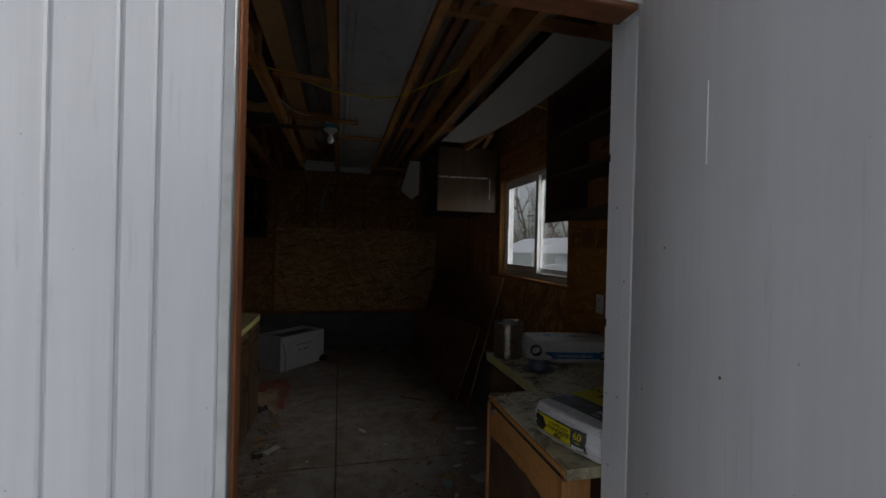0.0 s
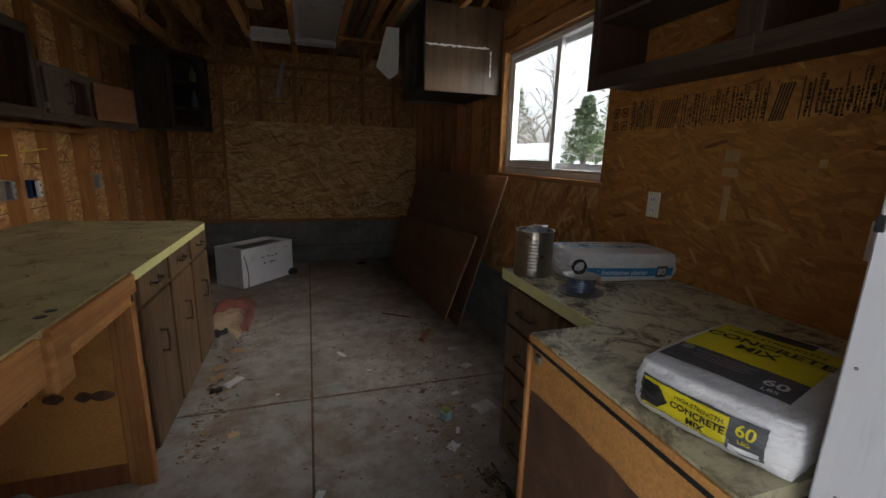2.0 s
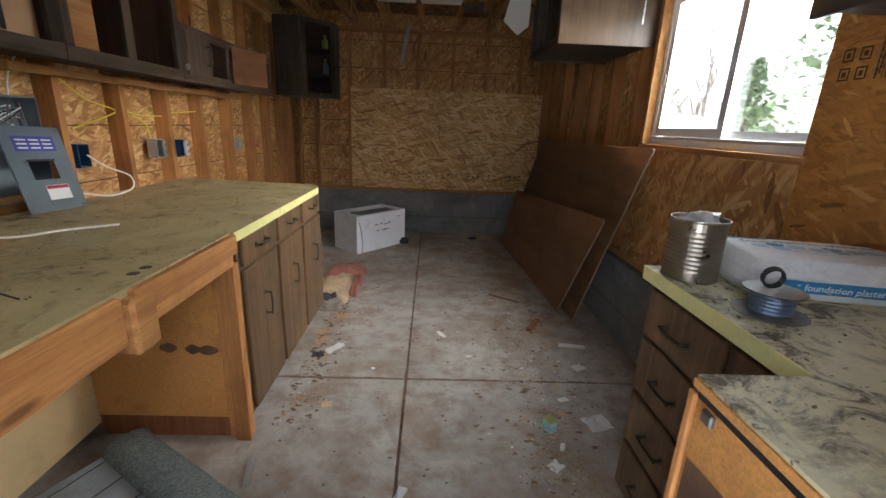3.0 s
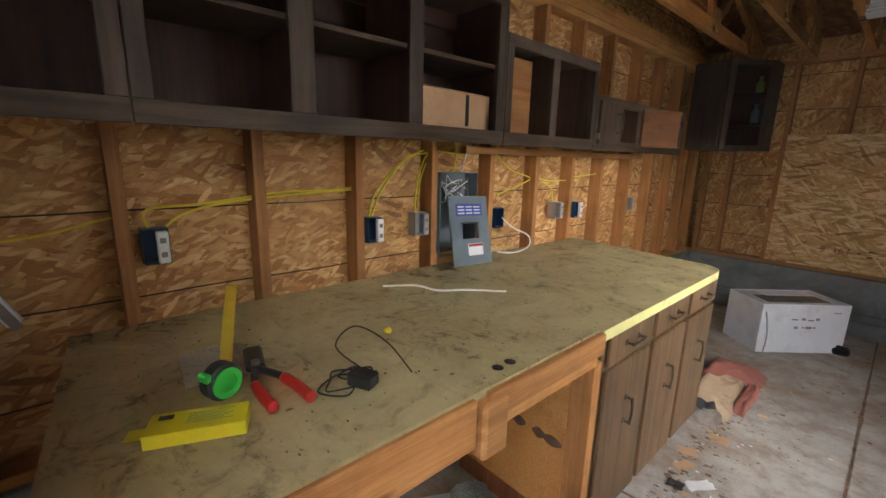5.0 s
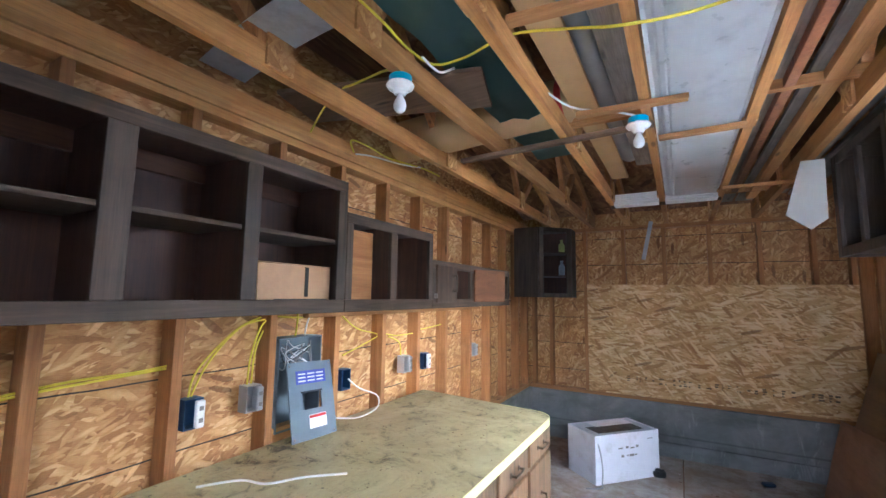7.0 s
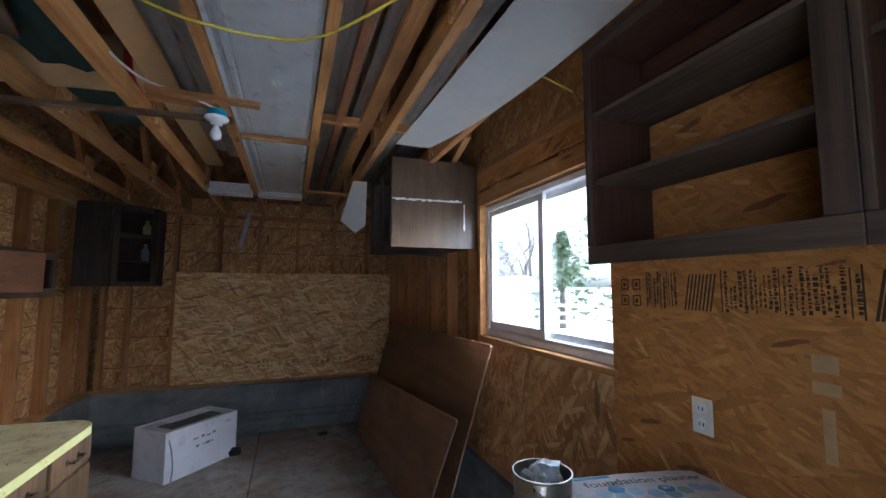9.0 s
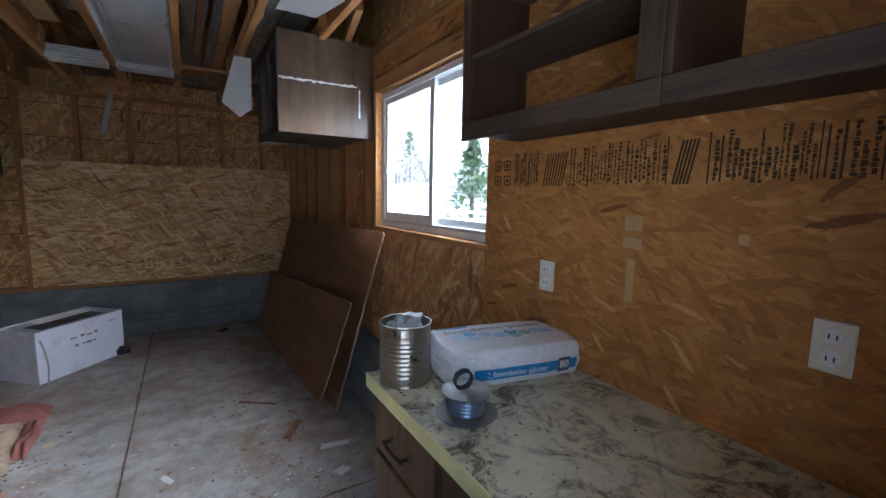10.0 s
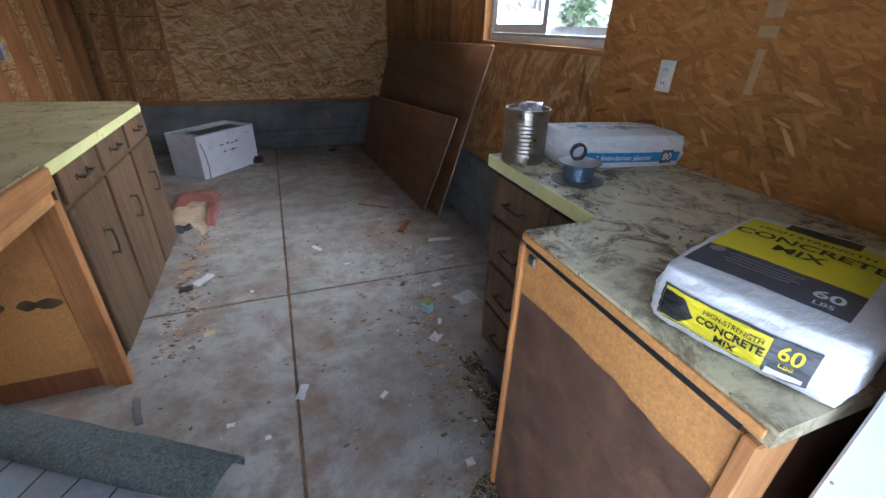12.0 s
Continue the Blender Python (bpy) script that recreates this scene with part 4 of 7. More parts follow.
part("carcass", bx(2.001, RX - 0.06, 2.22, 2.77, 0.0, RCT - 0.031), M_CAB_IN, peninsula)
part("hinge", bx(1.961, 1.9715, 2.70, 2.728, 0.858, 0.882, 0.003), M_STEEL, peninsula)

drawers = thing("base_cabinet", (2.5, 3.1, 0), "dark brown four-drawer base cabinet", "cabinet")
part("carcass", bx(2.23, RX - 0.06, 2.772, 3.375, 0.08, RCT - 0.031), M_CAB_IN, drawers)
part("toe_kick", bx(2.28, RX - 0.06, 2.772, 3.37, 0.0, 0.079), M_CAB_IN, drawers)
part("face_frame", bx(2.217, 2.229, 2.772, 3.375, 0.08, RCT - 0.043), M_DOORBROWN, drawers)
for z0, z1 in ((0.70, 0.86), (0.50, 0.685), (0.30, 0.485), (0.10, 0.285)):
    d = part("drawer_front", bx(2.20, 2.216, 3.0, 3.355, z0, z1, 0.004), M_DOORBROWN, drawers)
    handle(d, 2.199, 3.18, (z0 + z1) / 2, False, -1)
part("filler_door", bx(2.20, 2.216, 2.79, 2.985, 0.10, 0.86, 0.004), M_DOORBROWN, drawers)

# ---- wall cabinets ----
CF = 0.14   # front plane of the left wall cabinets


def open_unit(name, label, y0, y1, z0, z1, stiles, shelves, back, x0=None, x1=None, face=1, group="left wall cabinets", shelf_mat=None):
    """A wall cabinet with face frame, no doors: sides, top, bottom, back, shelves, stiles."""
    xb, xf = (LX + 0.004, CF) if x0 is None else (x0, x1)
    c = thing(name, ((xb + xf) / 2, y0, z0), label, "cabinet", group)
    lo, hi = min(xb, xf), max(xb, xf)
    f0, f1 = (xf - 0.018 * face, xf) if face > 0 else (xf, xf + 0.018)
    i0, i1 = (lo, f0 - 0.0005) if face > 0 else (f1 + 0.0005, hi)
    part("side_panel", bx(i0, i1, y0, y0 + 0.015, z0 + 0.02, z1 - 0.0), M_CAB_IN, c)
    part("side_panel", bx(i0, i1, y1 - 0.015, y1, z0 + 0.02, z1 - 0.0), M_CAB_IN, c)
    part("top_panel", bx(i0, i1, y0 + 0.0155, y1 - 0.0155, z1 - 0.015, z1), M_CAB_IN, c)
    part("bottom_panel", bx(i0, i1, y0 + 0.0155, y1 - 0.0155, z0 + 0.02, z0 + 0.035), M_CAB_IN, c)
    if back:
        bxb = (lo, lo + 0.005) if face > 0 else (hi - 0.005, hi)
        part("back_panel", bx(*bxb, y0 + 0.0155, y1 - 0.0155, z0 + 0.0355, z1 - 0.0155), M_CAB_IN, c)
    ry0, ry1 = y0 + 0.016, y1 - 0.016
    nail = (lo + 0.006, lo + 0.024) if face > 0 else (hi - 0.024, hi - 0.006)
    part("nail_rail", bx(*nail, ry0, ry1, z1 - 0.085, z1 - 0.016, 0.001), M_CAB_REDWOOD, c)
    part("bottom_rail", bx(f0, f1, y0, y1, z0, z0 + 0.055, 0.002), M_CAB_Y, c)
    part("top_rail", bx(f0, f1, y0, y1, z1 - 0.045, z1 + 0.003, 0.002), M_CAB_Y, c)
    for a, b in stiles:
        part("stile", bx(f0 - 0.0006, f1 + 0.0008, a, b, z0 + 0.0555, z1 - 0.0455, 0.002), M_CAB, c)
    for ys0, ys1, z in shelves:
        sx = (i0 + 0.006, i1 - 0.006)
        part("shelf", bx(*sx, ys0, ys1, z, z + 0.016, 0.001), shelf_mat or M_CAB_Y, c)
    for a, b in stiles[1:-1]:
        part("divider", bx(i0 + 0.006, i1, (a + b) / 2 - 0.008, (a + b) / 2 + 0.008, z0 + 0.036, z1 - 0.016), M_CAB_IN, c)
    return c


open_unit("wall_cabinet", "dark-stained open wall cabinet without doors, one shelf", 1.98 + 0.1, 2.555, 1.50, 2.08, [(2.08, 2.12), (2.51, 2.555)], [(2.096, 2.54, 1.815)], True)
open_unit("wall_cabinet", "dark-stained open wall cabinet with three bays and shelves", 2.557, 3.845, 1.50, 2.08, [(2.557, 2.60), (2.925, 3.0), (3.34, 3.40), (3.79, 3.845)], [(2.573, 2.955, 1.80), (2.972, 3.36, 1.80), (3.378, 3.83, 1.80)], True)
uB = open_unit("wall_cabinet", "lower dark wall cabinet with two open bays, one without back", 3.847, 4.60, 1.50, 1.945, [(3.847, 3.89), (4.18, 4.235), (4.56, 4.60)], [], False)
part("back_panel", bx(LX + 0.005, LX + 0.01, 4.216, 4.58, 1.54, 1.92), M_CAB_IN, uB)
part("raw_back", bx(CF - 0.13, CF - 0.12, 3.905, 4.175, 1.54, 1.90), M_LUMBER, uB, "raw plywood back with a seam")
uC = open_unit("wall_cabinet", "short dark wall cabinet with one closed and one open door", 4.602, 5.90, 1.50, 1.79, [(4.602, 4.64), (4.86, 4.90), (5.12, 5.16), (5.86, 5.90)], [], True)
d = part("door", bx(CF + 0.002, CF + 0.018, 4.63, 4.885, 1.535, 1.765, 0.003), M_CAB, uC)
handle(d, CF + 0.019, 4.83, 1.655, True)
part("hinge", bx(CF + 0.001, CF + 0.02, 4.622, 4.629, 1.56, 1.59), M_STEEL, uC)
part("open_door", bx(0.0, 0.016, 0.0, 0.31, 1.535, 1.765, 0.003, Matrix.Translation((CF + 0.004, 5.165, 0)) @ Matrix.Rotation(radians(-22), 4, "Z")), M_DOORINSIDE, uC, "open door showing its bare inner face")
part("ledger", bx(LX + 0.005, LX + 0.045, 3.9, 5.9, 1.462, 1.498, 0.002), M_FIR_Y, uC)

# corner cabinet by the far wall
uD = thing("wall_cabinet", (0, 7.1, 1.56), "dark corner wall cabinet with open shelves and bottles", "cabinet")
part("side_panel", bx(LX + 0.004, 0.094, 6.90, 6.916, 1.57, 2.34, 0.002), M_CAB, uD)
part("side_panel", bx(0.374, 0.39, 7.197, 7.42, 1.57, 2.34, 0.002), M_CAB, uD)


def corner_board(inset, z0, z1):
    """A board with the cabinet's five-sided outline, cut across its front corner."""
    bm = bmesh.new()
    e = inset
    outline = ((LX + 0.012, 6.917 + e), (0.082, 6.917 + e), (0.373 - e, 7.208), (0.373 - e, 7.404), (LX + 0.012, 7.404))
    lower = [bm.verts.new((x, y, z0)) for x, y in outline]
    upper = [bm.verts.new((x, y, z1)) for x, y in outline]
    bm.faces.new(upper)
    bm.faces.new(lower[::-1])
    for i in range(5):
        j = (i + 1) % 5
        bm.faces.new((lower[i], lower[j], upper[j], upper[i]))
    return bm


part("top_panel", corner_board(0, 2.325, 2.34), M_CAB, uD)
part("bottom_panel", corner_board(0, 1.57, 1.586), M_CAB, uD)
part("back_panel", bx(LX + 0.004, LX + 0.010, 6.917, 7.404, 1.57, 2.34), M_CAB_IN, uD)
part("back_panel", bx(LX + 0.012, 0.373, 7.406, 7.418, 1.57, 2.34), M_CAB_IN, uD)
for z in (1.80, 2.06):
    part("shelf", corner_board(0.002, z, z + 0.015), M_CAB_IN, uD)
slant = Matrix.Translation((0.11, 6.90, 0)) @ Matrix.Rotation(radians(45), 4, "Z")
for a0, a1, z0, z1 in ((0.0, 0.055, 1.57, 2.34), (0.341, 0.396, 1.57, 2.34), (0.056, 0.340, 1.57, 1.615), (0.056, 0.340, 2.295, 2.34)):
    part("frame_member", bx(a0, a1, 0, 0.018, z0, z1, 0.002, slant), M_CAB, uD)
for y, z, h, m in ((7.24, 1.816, 0.17, M_PANELGREY), (7.25, 2.076, 0.15, M_OLIVE)):
    solid("bottle", lathe([(0.001, 0), (0.032, 0.001), (0.034, 0.01), (0.034, h * 0.6), (0.014, h * 0.78), (0.014, h * 0.9), (0.017, h * 0.9), (0.017, h), (0.001, h)], 16, Matrix.Translation((0.27, y, z))), m, (0.27, y, z), "small bottle standing on a cabinet shelf", "bottle", smooth=True)

# small corrugated carton in the left cabinet
box_m = Matrix.Translation((-0.02, 3.61, 1.536)) @ Matrix.Rotation(radians(4), 4, "Z")
carton = thing("cardboard_box", (-0.02, 3.61, 1.536), "small brown cardboard box with dark print in a cabinet", "box")
part("carton_body", bx(-0.12, 0.12, -0.20, 0.19, 0.0, 0.155, 0.003, box_m), M_CARD, carton)
part("flap", bx(0.03, 0.121, -0.20, 0.19, 0.156, 0.160, 0.001, box_m), M_CARD, carton)
part("printed_stripe", bx(0.1205, 0.122, 0.035, 0.055, 0.03, 0.15, 0, box_m), M_INK, carton)
part("printed_base", bx(0.1205, 0.122, -0.12, 0.17, 0.004, 0.022, 0, box_m), M_INK, carton)

# right wall cabinets
cR = thing("wall_cabinet", (2.5, 4.95, 1.82), "dark wood-grain range hood cabinet with torn edge trim", "cabinet")
part("side_panel", bx(2.215, RX - 0.004, 4.83, 4.845, 1.82, 2.39, 0.002), M_VENEER, cR, "glossy dark veneer side")
part("side_panel", bx(2.215, RX - 0.004, 5.55, 5.565, 1.82, 2.39), M_CAB, cR)
part("bottom_panel", bx(2.235, RX - 0.004, 4.846, 5.549, 1.835, 1.85), M_CAB, cR)
part("top_panel", bx(2.235, RX - 0.004, 4.846, 5.549, 2.375, 2.39), M_CAB, cR)
part("back_panel", bx(RX - 0.01, RX - 0.004, 4.846, 5.549, 1.851, 2.374), M_CAB_IN, cR)
for y0, y1, z0, z1 in ((4.846, 4.89, 1.82, 2.39), (5.50, 5.549, 1.82, 2.39), (4.891, 5.499, 1.82, 1.87), (4.891, 5.499, 2.34, 2.39), (5.17, 5.22, 1.871, 2.339)):
    part("frame_member", bx(2.215, 2.234, y0, y1, z0, z1, 0.002), M_CAB, cR)
def torn(name, x0, x1, z0, z1, parent, seed):
    """A ragged line of torn veneer glue on the cabinet side, in short uneven pieces."""
    bm, r = bmesh.new(), random.Random(seed)
    for k in range(22):
        a, b = k / 22, (k + 1.02) / 22
        w = r.uniform(0.003, 0.008)
        if x1 - x0 > z1 - z0:
            c = z0 + (z1 - z0) * a + r.uniform(-0.003, 0.003)
            box(bm, x0 + (x1 - x0) * a, x0 + (x1 - x0) * b, 4.8275, 4.8296, c - w, c + w)
        else:
            box(bm, (x0 + x1) / 2 - w * 0.8, (x0 + x1) / 2 + w * 0.8, 4.8275, 4.8296, z0 + (z1 - z0) * a, z0 + (z1 - z0) * b)
    part(name, bm, M_WHITE, parent, "torn white glue line")


torn("torn_trim", 2.218, 2.685, 2.122, 2.130, cR, 1)
torn("torn_trim", 2.698, 2.706, 1.94, 2.115, cR, 5)
offcut = bmesh.new()
shape = ((2.06, 2.368), (2.165, 2.368), (2.157, 2.03), (2.082, 1.972), (1.975, 2.06))
front = [offcut.verts.new((x, 5.45 + 0.02 * (z - 2), z)) for x, z in shape]
behind = [offcut.verts.new((x, 5.462 + 0.02 * (z - 2), z)) for x, z in shape]
offcut.faces.new(front)
offcut.faces.new(behind[::-1])
for i in range(5):
    offcut.faces.new((front[i], behind[i], behind[(i + 1) % 5], front[(i + 1) % 5]))
solid("board_offcut", offcut, M_DRYWALL, (2.1, 5.45, 2.0), "pale broken wallboard offcut hanging beside a cabinet", "board")

open_unit("wall_cabinet", "dark open wall cabinet with shelves showing strand board behind", 2.72, 3.40, 1.645, 2.36, [(2.72, 2.775), (3.385, 3.40)], [(2.736, 3.384, 1.90), (2.736, 3.384, 2.12)], False, RX - 0.018, 2.52, -1, "right wall cabinets")
open_unit("wall_cabinet", "dark open wall cabinet in the near corner", 2.08, 2.718, 1.645, 2.36, [(2.08, 2.13), (2.70, 2.718)], [(2.096, 2.70, 2.0)], False, RX - 0.018, 2.52, -1, "right wall cabinets")

# white carton by the far wall
bxm = Matrix.Translation((0.749, 6.319, 0)) @ Matrix.Rotation(math.atan2(0.519, 0.461), 4, "Z")
carton = thing("cardboard_box", (0.9, 6.6, 0), "white cardboard carton with a dirty open top on the floor", "box")
for a in ((0, 0.69, 0, 0.004, 0.0, 0.40), (0, 0.69, 0.38, 0.384, 0.0, 0.40), (0, 0.004, 0.0045, 0.3795, 0.0, 0.40), (0.686, 0.69, 0.0045, 0.3795, 0.0, 0.40)):
    part("carton_side", bx(*a, 0.001, bxm), M_CARDWHITE, carton)
part("carton_top", bx(0.004, 0.686, 0.004, 0.38, 0.385, 0.389, 0.001, bxm), M_CARPETBACK, carton, "dirty grey flaps")
for x, z, w, h in ((0.24, 0.27, 0.05, 0.012), (0.32, 0.27, 0.03, 0.02), (0.37, 0.265, 0.045, 0.012), (0.43, 0.27, 0.03, 0.02), (0.27, 0.20, 0.03, 0.02), (0.33, 0.205, 0.02, 0.012), (0.36, 0.20, 0.05, 0.02), (0.42, 0.205, 0.02, 0.012), (0.56, 0.33, 0.06, 0.006)):
    part("printed_mark", bx(x, x + w, -0.0008, -0.0002, z, z + h, 0, bxm), M_STEEL, carton)
solid("extension_lead", tube([bxm @ Vector(p) for p in ((0.02, -0.012, 0.34), (0.045, -0.014, 0.24), (0.06, -0.014, 0.12), (0.05, -0.016, 0.03), (0.0, -0.06, 0.006), (-0.12, -0.02, 0.006))], 0.006, 7), M_DUCT, tuple(bxm @ Vector((0.02, -0.012, 0))), "grey extension lead hanging against a white carton", "lead")
# flat black slab on the closed top, for the shade inside an opening
part("dark_opening", bx(0.1, 0.6, 0.08, 0.26, 0.3895, 0.391, 0, bxm), M_BLACK, carton)
part("carton_top_flap", bx(0.2, 0.62, 0.24, 0.37, 0.3915, 0.396, 0.001, bxm), M_CARDWHITE, carton)

# ---- things on the right counter ----
from mathutils.bvhtree import BVHTree


def sack(name, label, at, L, W, H, turn, seed):
    """A filled paper sack: a puffed block with creases and pinched ends. Its local x is the reading direction, y is up the print."""
    m = Matrix.Translation(at) @ Matrix.Rotation(turn, 4, "Z")
    bm = bmesh.new()
    bmesh.ops.create_cube(bm, size=2)
    bmesh.ops.subdivide_edges(bm, edges=bm.edges[:], cuts=27, use_grid_fill=True)
    for v in bm.verts:
        p = v.co.copy()
        s = Vector((p.x * math.sqrt(max(0, 1 - p.y ** 2 / 2 - p.z ** 2 / 2 + p.y ** 2 * p.z ** 2 / 3)), p.y * math.sqrt(max(0, 1 - p.x ** 2 / 2 - p.z ** 2 / 2 + p.x ** 2 * p.z ** 2 / 3)), p.z * math.sqrt(max(0, 1 - p.y ** 2 / 2 - p.x ** 2 / 2 + p.y ** 2 * p.x ** 2 / 3))))
        q = p.lerp(s, 0.30)
        crease = 0.010 * noise.noise(Vector((p.x * 2.2 + seed, p.y * 2.2, p.z * 2.2))) + 0.006 * noise.noise(Vector((p.x * 6 + seed, p.y * 6, p.z * 6))) + 0.0035 * abs(noise.noise(Vector((p.x * 13 + seed, p.y * 9, p.z * 13)))) * (1.0 + 2.0 * abs(p.y) ** 6 + 1.5 * abs(p.x) ** 6)
        q += q.normalized() * crease * 3
        z = (q.z + 1) / 2 * H
        v.co = m @ Vector((q.x * W / 2, q.y * L / 2, max(z, 0.0)))
    tree = BVHTree.FromBMesh(bm)
    ob = thing(name, at, label, "sack")
    part("sack_body", bm, M_SACK, ob, smooth=True)

    def on_top(x, y, lift=0.0015):
        o = m @ Vector((x, y, H * 3))
        hit = tree.ray_cast(o, Vector((0, 0, -1)))
        return (hit[0] if hit[0] else m @ Vector((x, y, H * 0.8))) + Vector((0, 0, lift))

    def on_front(x, z, lift=0.0015):
        o = m @ Vector((x, -L * 2, z))
        d = (m.to_3x3() @ Vector((0, 1, 0))).normalized()
        hit = tree.ray_cast(o, d)
        return (hit[0] if hit[0] else m @ Vector((x, -L / 2, z))) - d * lift

    return ob, on_top, on_front, tree


def patch(parent, name, fn, x0, x1, y0, y1, material, lift, label="", n=10):
    part(name, grid(lambda u, v: fn(x0 + (x1 - x0) * u, y0 + (y1 - y0) * v, lift), n, n), material, parent, label, True)


bag, top_f, front_f, bag_tree = sack("concrete_sack", "white paper sack of concrete mix, yellow and charcoal print", (2.206, 2.352, RCT), 0.40, 0.272, 0.102, radians(-74), 1.0)
patch(bag, "charcoal_panel", top_f, -0.115, 0.09, -0.135, -0.045, M_GREYPRINT, 0.002, "charcoal printed panel", 30)
patch(bag, "yellow_panel", top_f, -0.115, 0.09, -0.045, 0.145, M_YELLOW, 0.002, "yellow printed panel", 30)
patch(bag, "dark_badge", top_f, -0.06, 0.045, 0.125, 0.165, M_INK, 0.0034, "charcoal badge", 16)
for text, size, x, y, mt in (("CONCRETE", 0.040, -0.01, 0.058, M_INK), ("MIX", 0.040, -0.01, 0.016, M_INK), ("HIGH-STRENGTH", 0.021, -0.01, 0.098, M_INK), ("60", 0.036, 0.058, -0.095, M_PAPERWHITE), ("LBS", 0.016, 0.058, -0.122, M_PAPERWHITE)):
    part("lettering", letters(text, size, lambda a, b: top_f(a + x, b + y, 0.0042), 0.0009 if size > 0.03 else 0.0002), mt, bag)
bm = bmesh.new()
for k in range(4):
    w = 0.05 - 0.008 * (k % 2)
    grid(lambda u, v: top_f(-0.028 - w + 2 * w * u, -0.068 - k * 0.010 + 0.0028 * v, 0.0038), 16, 1, bm)
part("small_print", bm, M_DUCT, bag)
bm = bmesh.new()
ring = [bm.verts.new(top_f(-0.095 + 0.012 * math.cos(a * math.pi / 4), -0.065 + 0.012 * math.sin(a * math.pi / 4), 0.0042)) for a in range(8)]
bm.faces.new(ring)
part("round_mark", bm, M_DUCT, bag)
patch(bag, "front_label_rim", front_f, -0.108, 0.088, 0.020, 0.077, M_GREYPRINT, 0.003, "", 36)
patch(bag, "front_label", front_f, -0.104, 0.04, 0.023, 0.074, M_YELLOW, 0.0044, "yellow side label", 36)
patch(bag, "front_label_dark", front_f, 0.040, 0.087, 0.021, 0.076, M_GREYPRINT, 0.0052, "dark weight label", 30)
part("front_badge", grid(lambda u, v: front_f(-0.103 + 0.05 * u, 0.048 + (v - 0.5) * 2 * 0.021 * (1.0 if u < 0.6 else (1 - u) / 0.4 + 0.02), 0.0058), 24, 14), M_INK, bag, "black pointed badge")
for text, size, x, y, mt in (("HIGH-STRENGTH", 0.0100, -0.005, 0.064, M_INK), ("CONCRETE", 0.0165, -0.006, 0.050, M_INK), ("MIX", 0.0165, -0.006, 0.034, M_INK), ("60", 0.027, 0.063, 0.060, M_YELLOW), ("LBS", 0.011, 0.063, 0.043, M_YELLOW)):
    part("lettering", letters(text, size, lambda a, b: front_f(a + x, b + y, 0.0068), 0.0005 if size > 0.015 else 0.0001), mt, bag)
def on_end(y, z, lift=0.002):
    """A point on the sack's end that shows its side print."""
    turn = Matrix.Translation((2.206, 2.352, RCT)) @ Matrix.Rotation(radians(-74), 4, "Z")
    d = (turn.to_3x3() @ Vector((-1, 0, 0))).normalized()
    hit = bag_tree.ray_cast(turn @ Vector((0.6, y, z)), d)
    return (hit[0] if hit[0] else turn @ Vector((0.127, y, z))) - d * lift


for y0, y1, a, b in ((-0.13, -0.02, 0.03, 0.075), (0.0, 0.13, 0.035, 0.07)):
    part("end_print", grid(lambda u, v: on_end(y0 + (y1 - y0) * u, a + (b - a) * v * (0.55 + 0.45 * math.sin(math.pi * u)), 0.0025), 20, 10), M_GREYPRINT, bag, "charcoal end print")
patch(bag, "barcode", front_f, 0.044, 0.083, 0.024, 0.033, M_PAPERWHITE, 0.0062)

bag2, top_f, front_f, _ = sack("plaster_sack", "white paper sack of foundation plaster with blue print", (2.575, 3.22, RCT), 0.25, 0.465, 0.115, radians(-11), 5.0)
part("lettering", letters("foundation plaster", 0.048, lambda a, b: top_f(a, b + 0.055, 0.0024), 0.0006), M_GREYPRINT, bag2)
patch(bag2, "blue_tab", top_f, -0.19, -0.08, 0.09, 0.108, M_BLUE, 0.0012)
for k, (x, y) in enumerate(((-0.15, 0.0), (-0.105, -0.02), (-0.06, 0.0), (-0.015, -0.02), (0.03, 0.0), (0.075, -0.015), (0.12, 0.0), (-0.105, 0.018), (0.03, -0.03), (0.155, -0.01))):
    bm = bmesh.new()
    c = bm.verts.new(top_f(x, y, 0.002))
    ring = [bm.verts.new(top_f(x + 0.024 * math.cos(a * math.pi / 3), y + 0.022 * math.sin(a * math.pi / 3), 0.002)) for a in range(6)]
    for a in range(6):
        bm.faces.new((c, ring[a], ring[(a + 1) % 6]))
    part("printed_hexagon", bm, (M_BLUELIGHT, M_BLUE, M_BLUEGREEN)[k % 3 if k > 3 else 0], bag2)
patch(bag2, "blue_band", front_f, -0.15, 0.20, 0.024, 0.058, M_BLUE, 0.0012, "blue printed band")
part("lettering", letters("foundation plaster", 0.025, lambda a, b: front_f(a + 0.0, b + 0.04, 0.003), 0.0004), M_PAPERWHITE, bag2)
patch(bag2, "weight_badge", front_f, 0.13, 0.175, 0.018, 0.064, M_GREYPRINT, 0.0022)
part("lettering", letters("80", 0.034, lambda a, b: front_f(a + 0.152, b + 0.041, 0.0035), 0.0008), M_PAPERWHITE, bag2)
part("lettering", letters("80", 0.022, lambda a, b: top_f(a + 0.03, b + 0.002, 0.0035), 0.0004), M_PAPERWHITE, bag2)

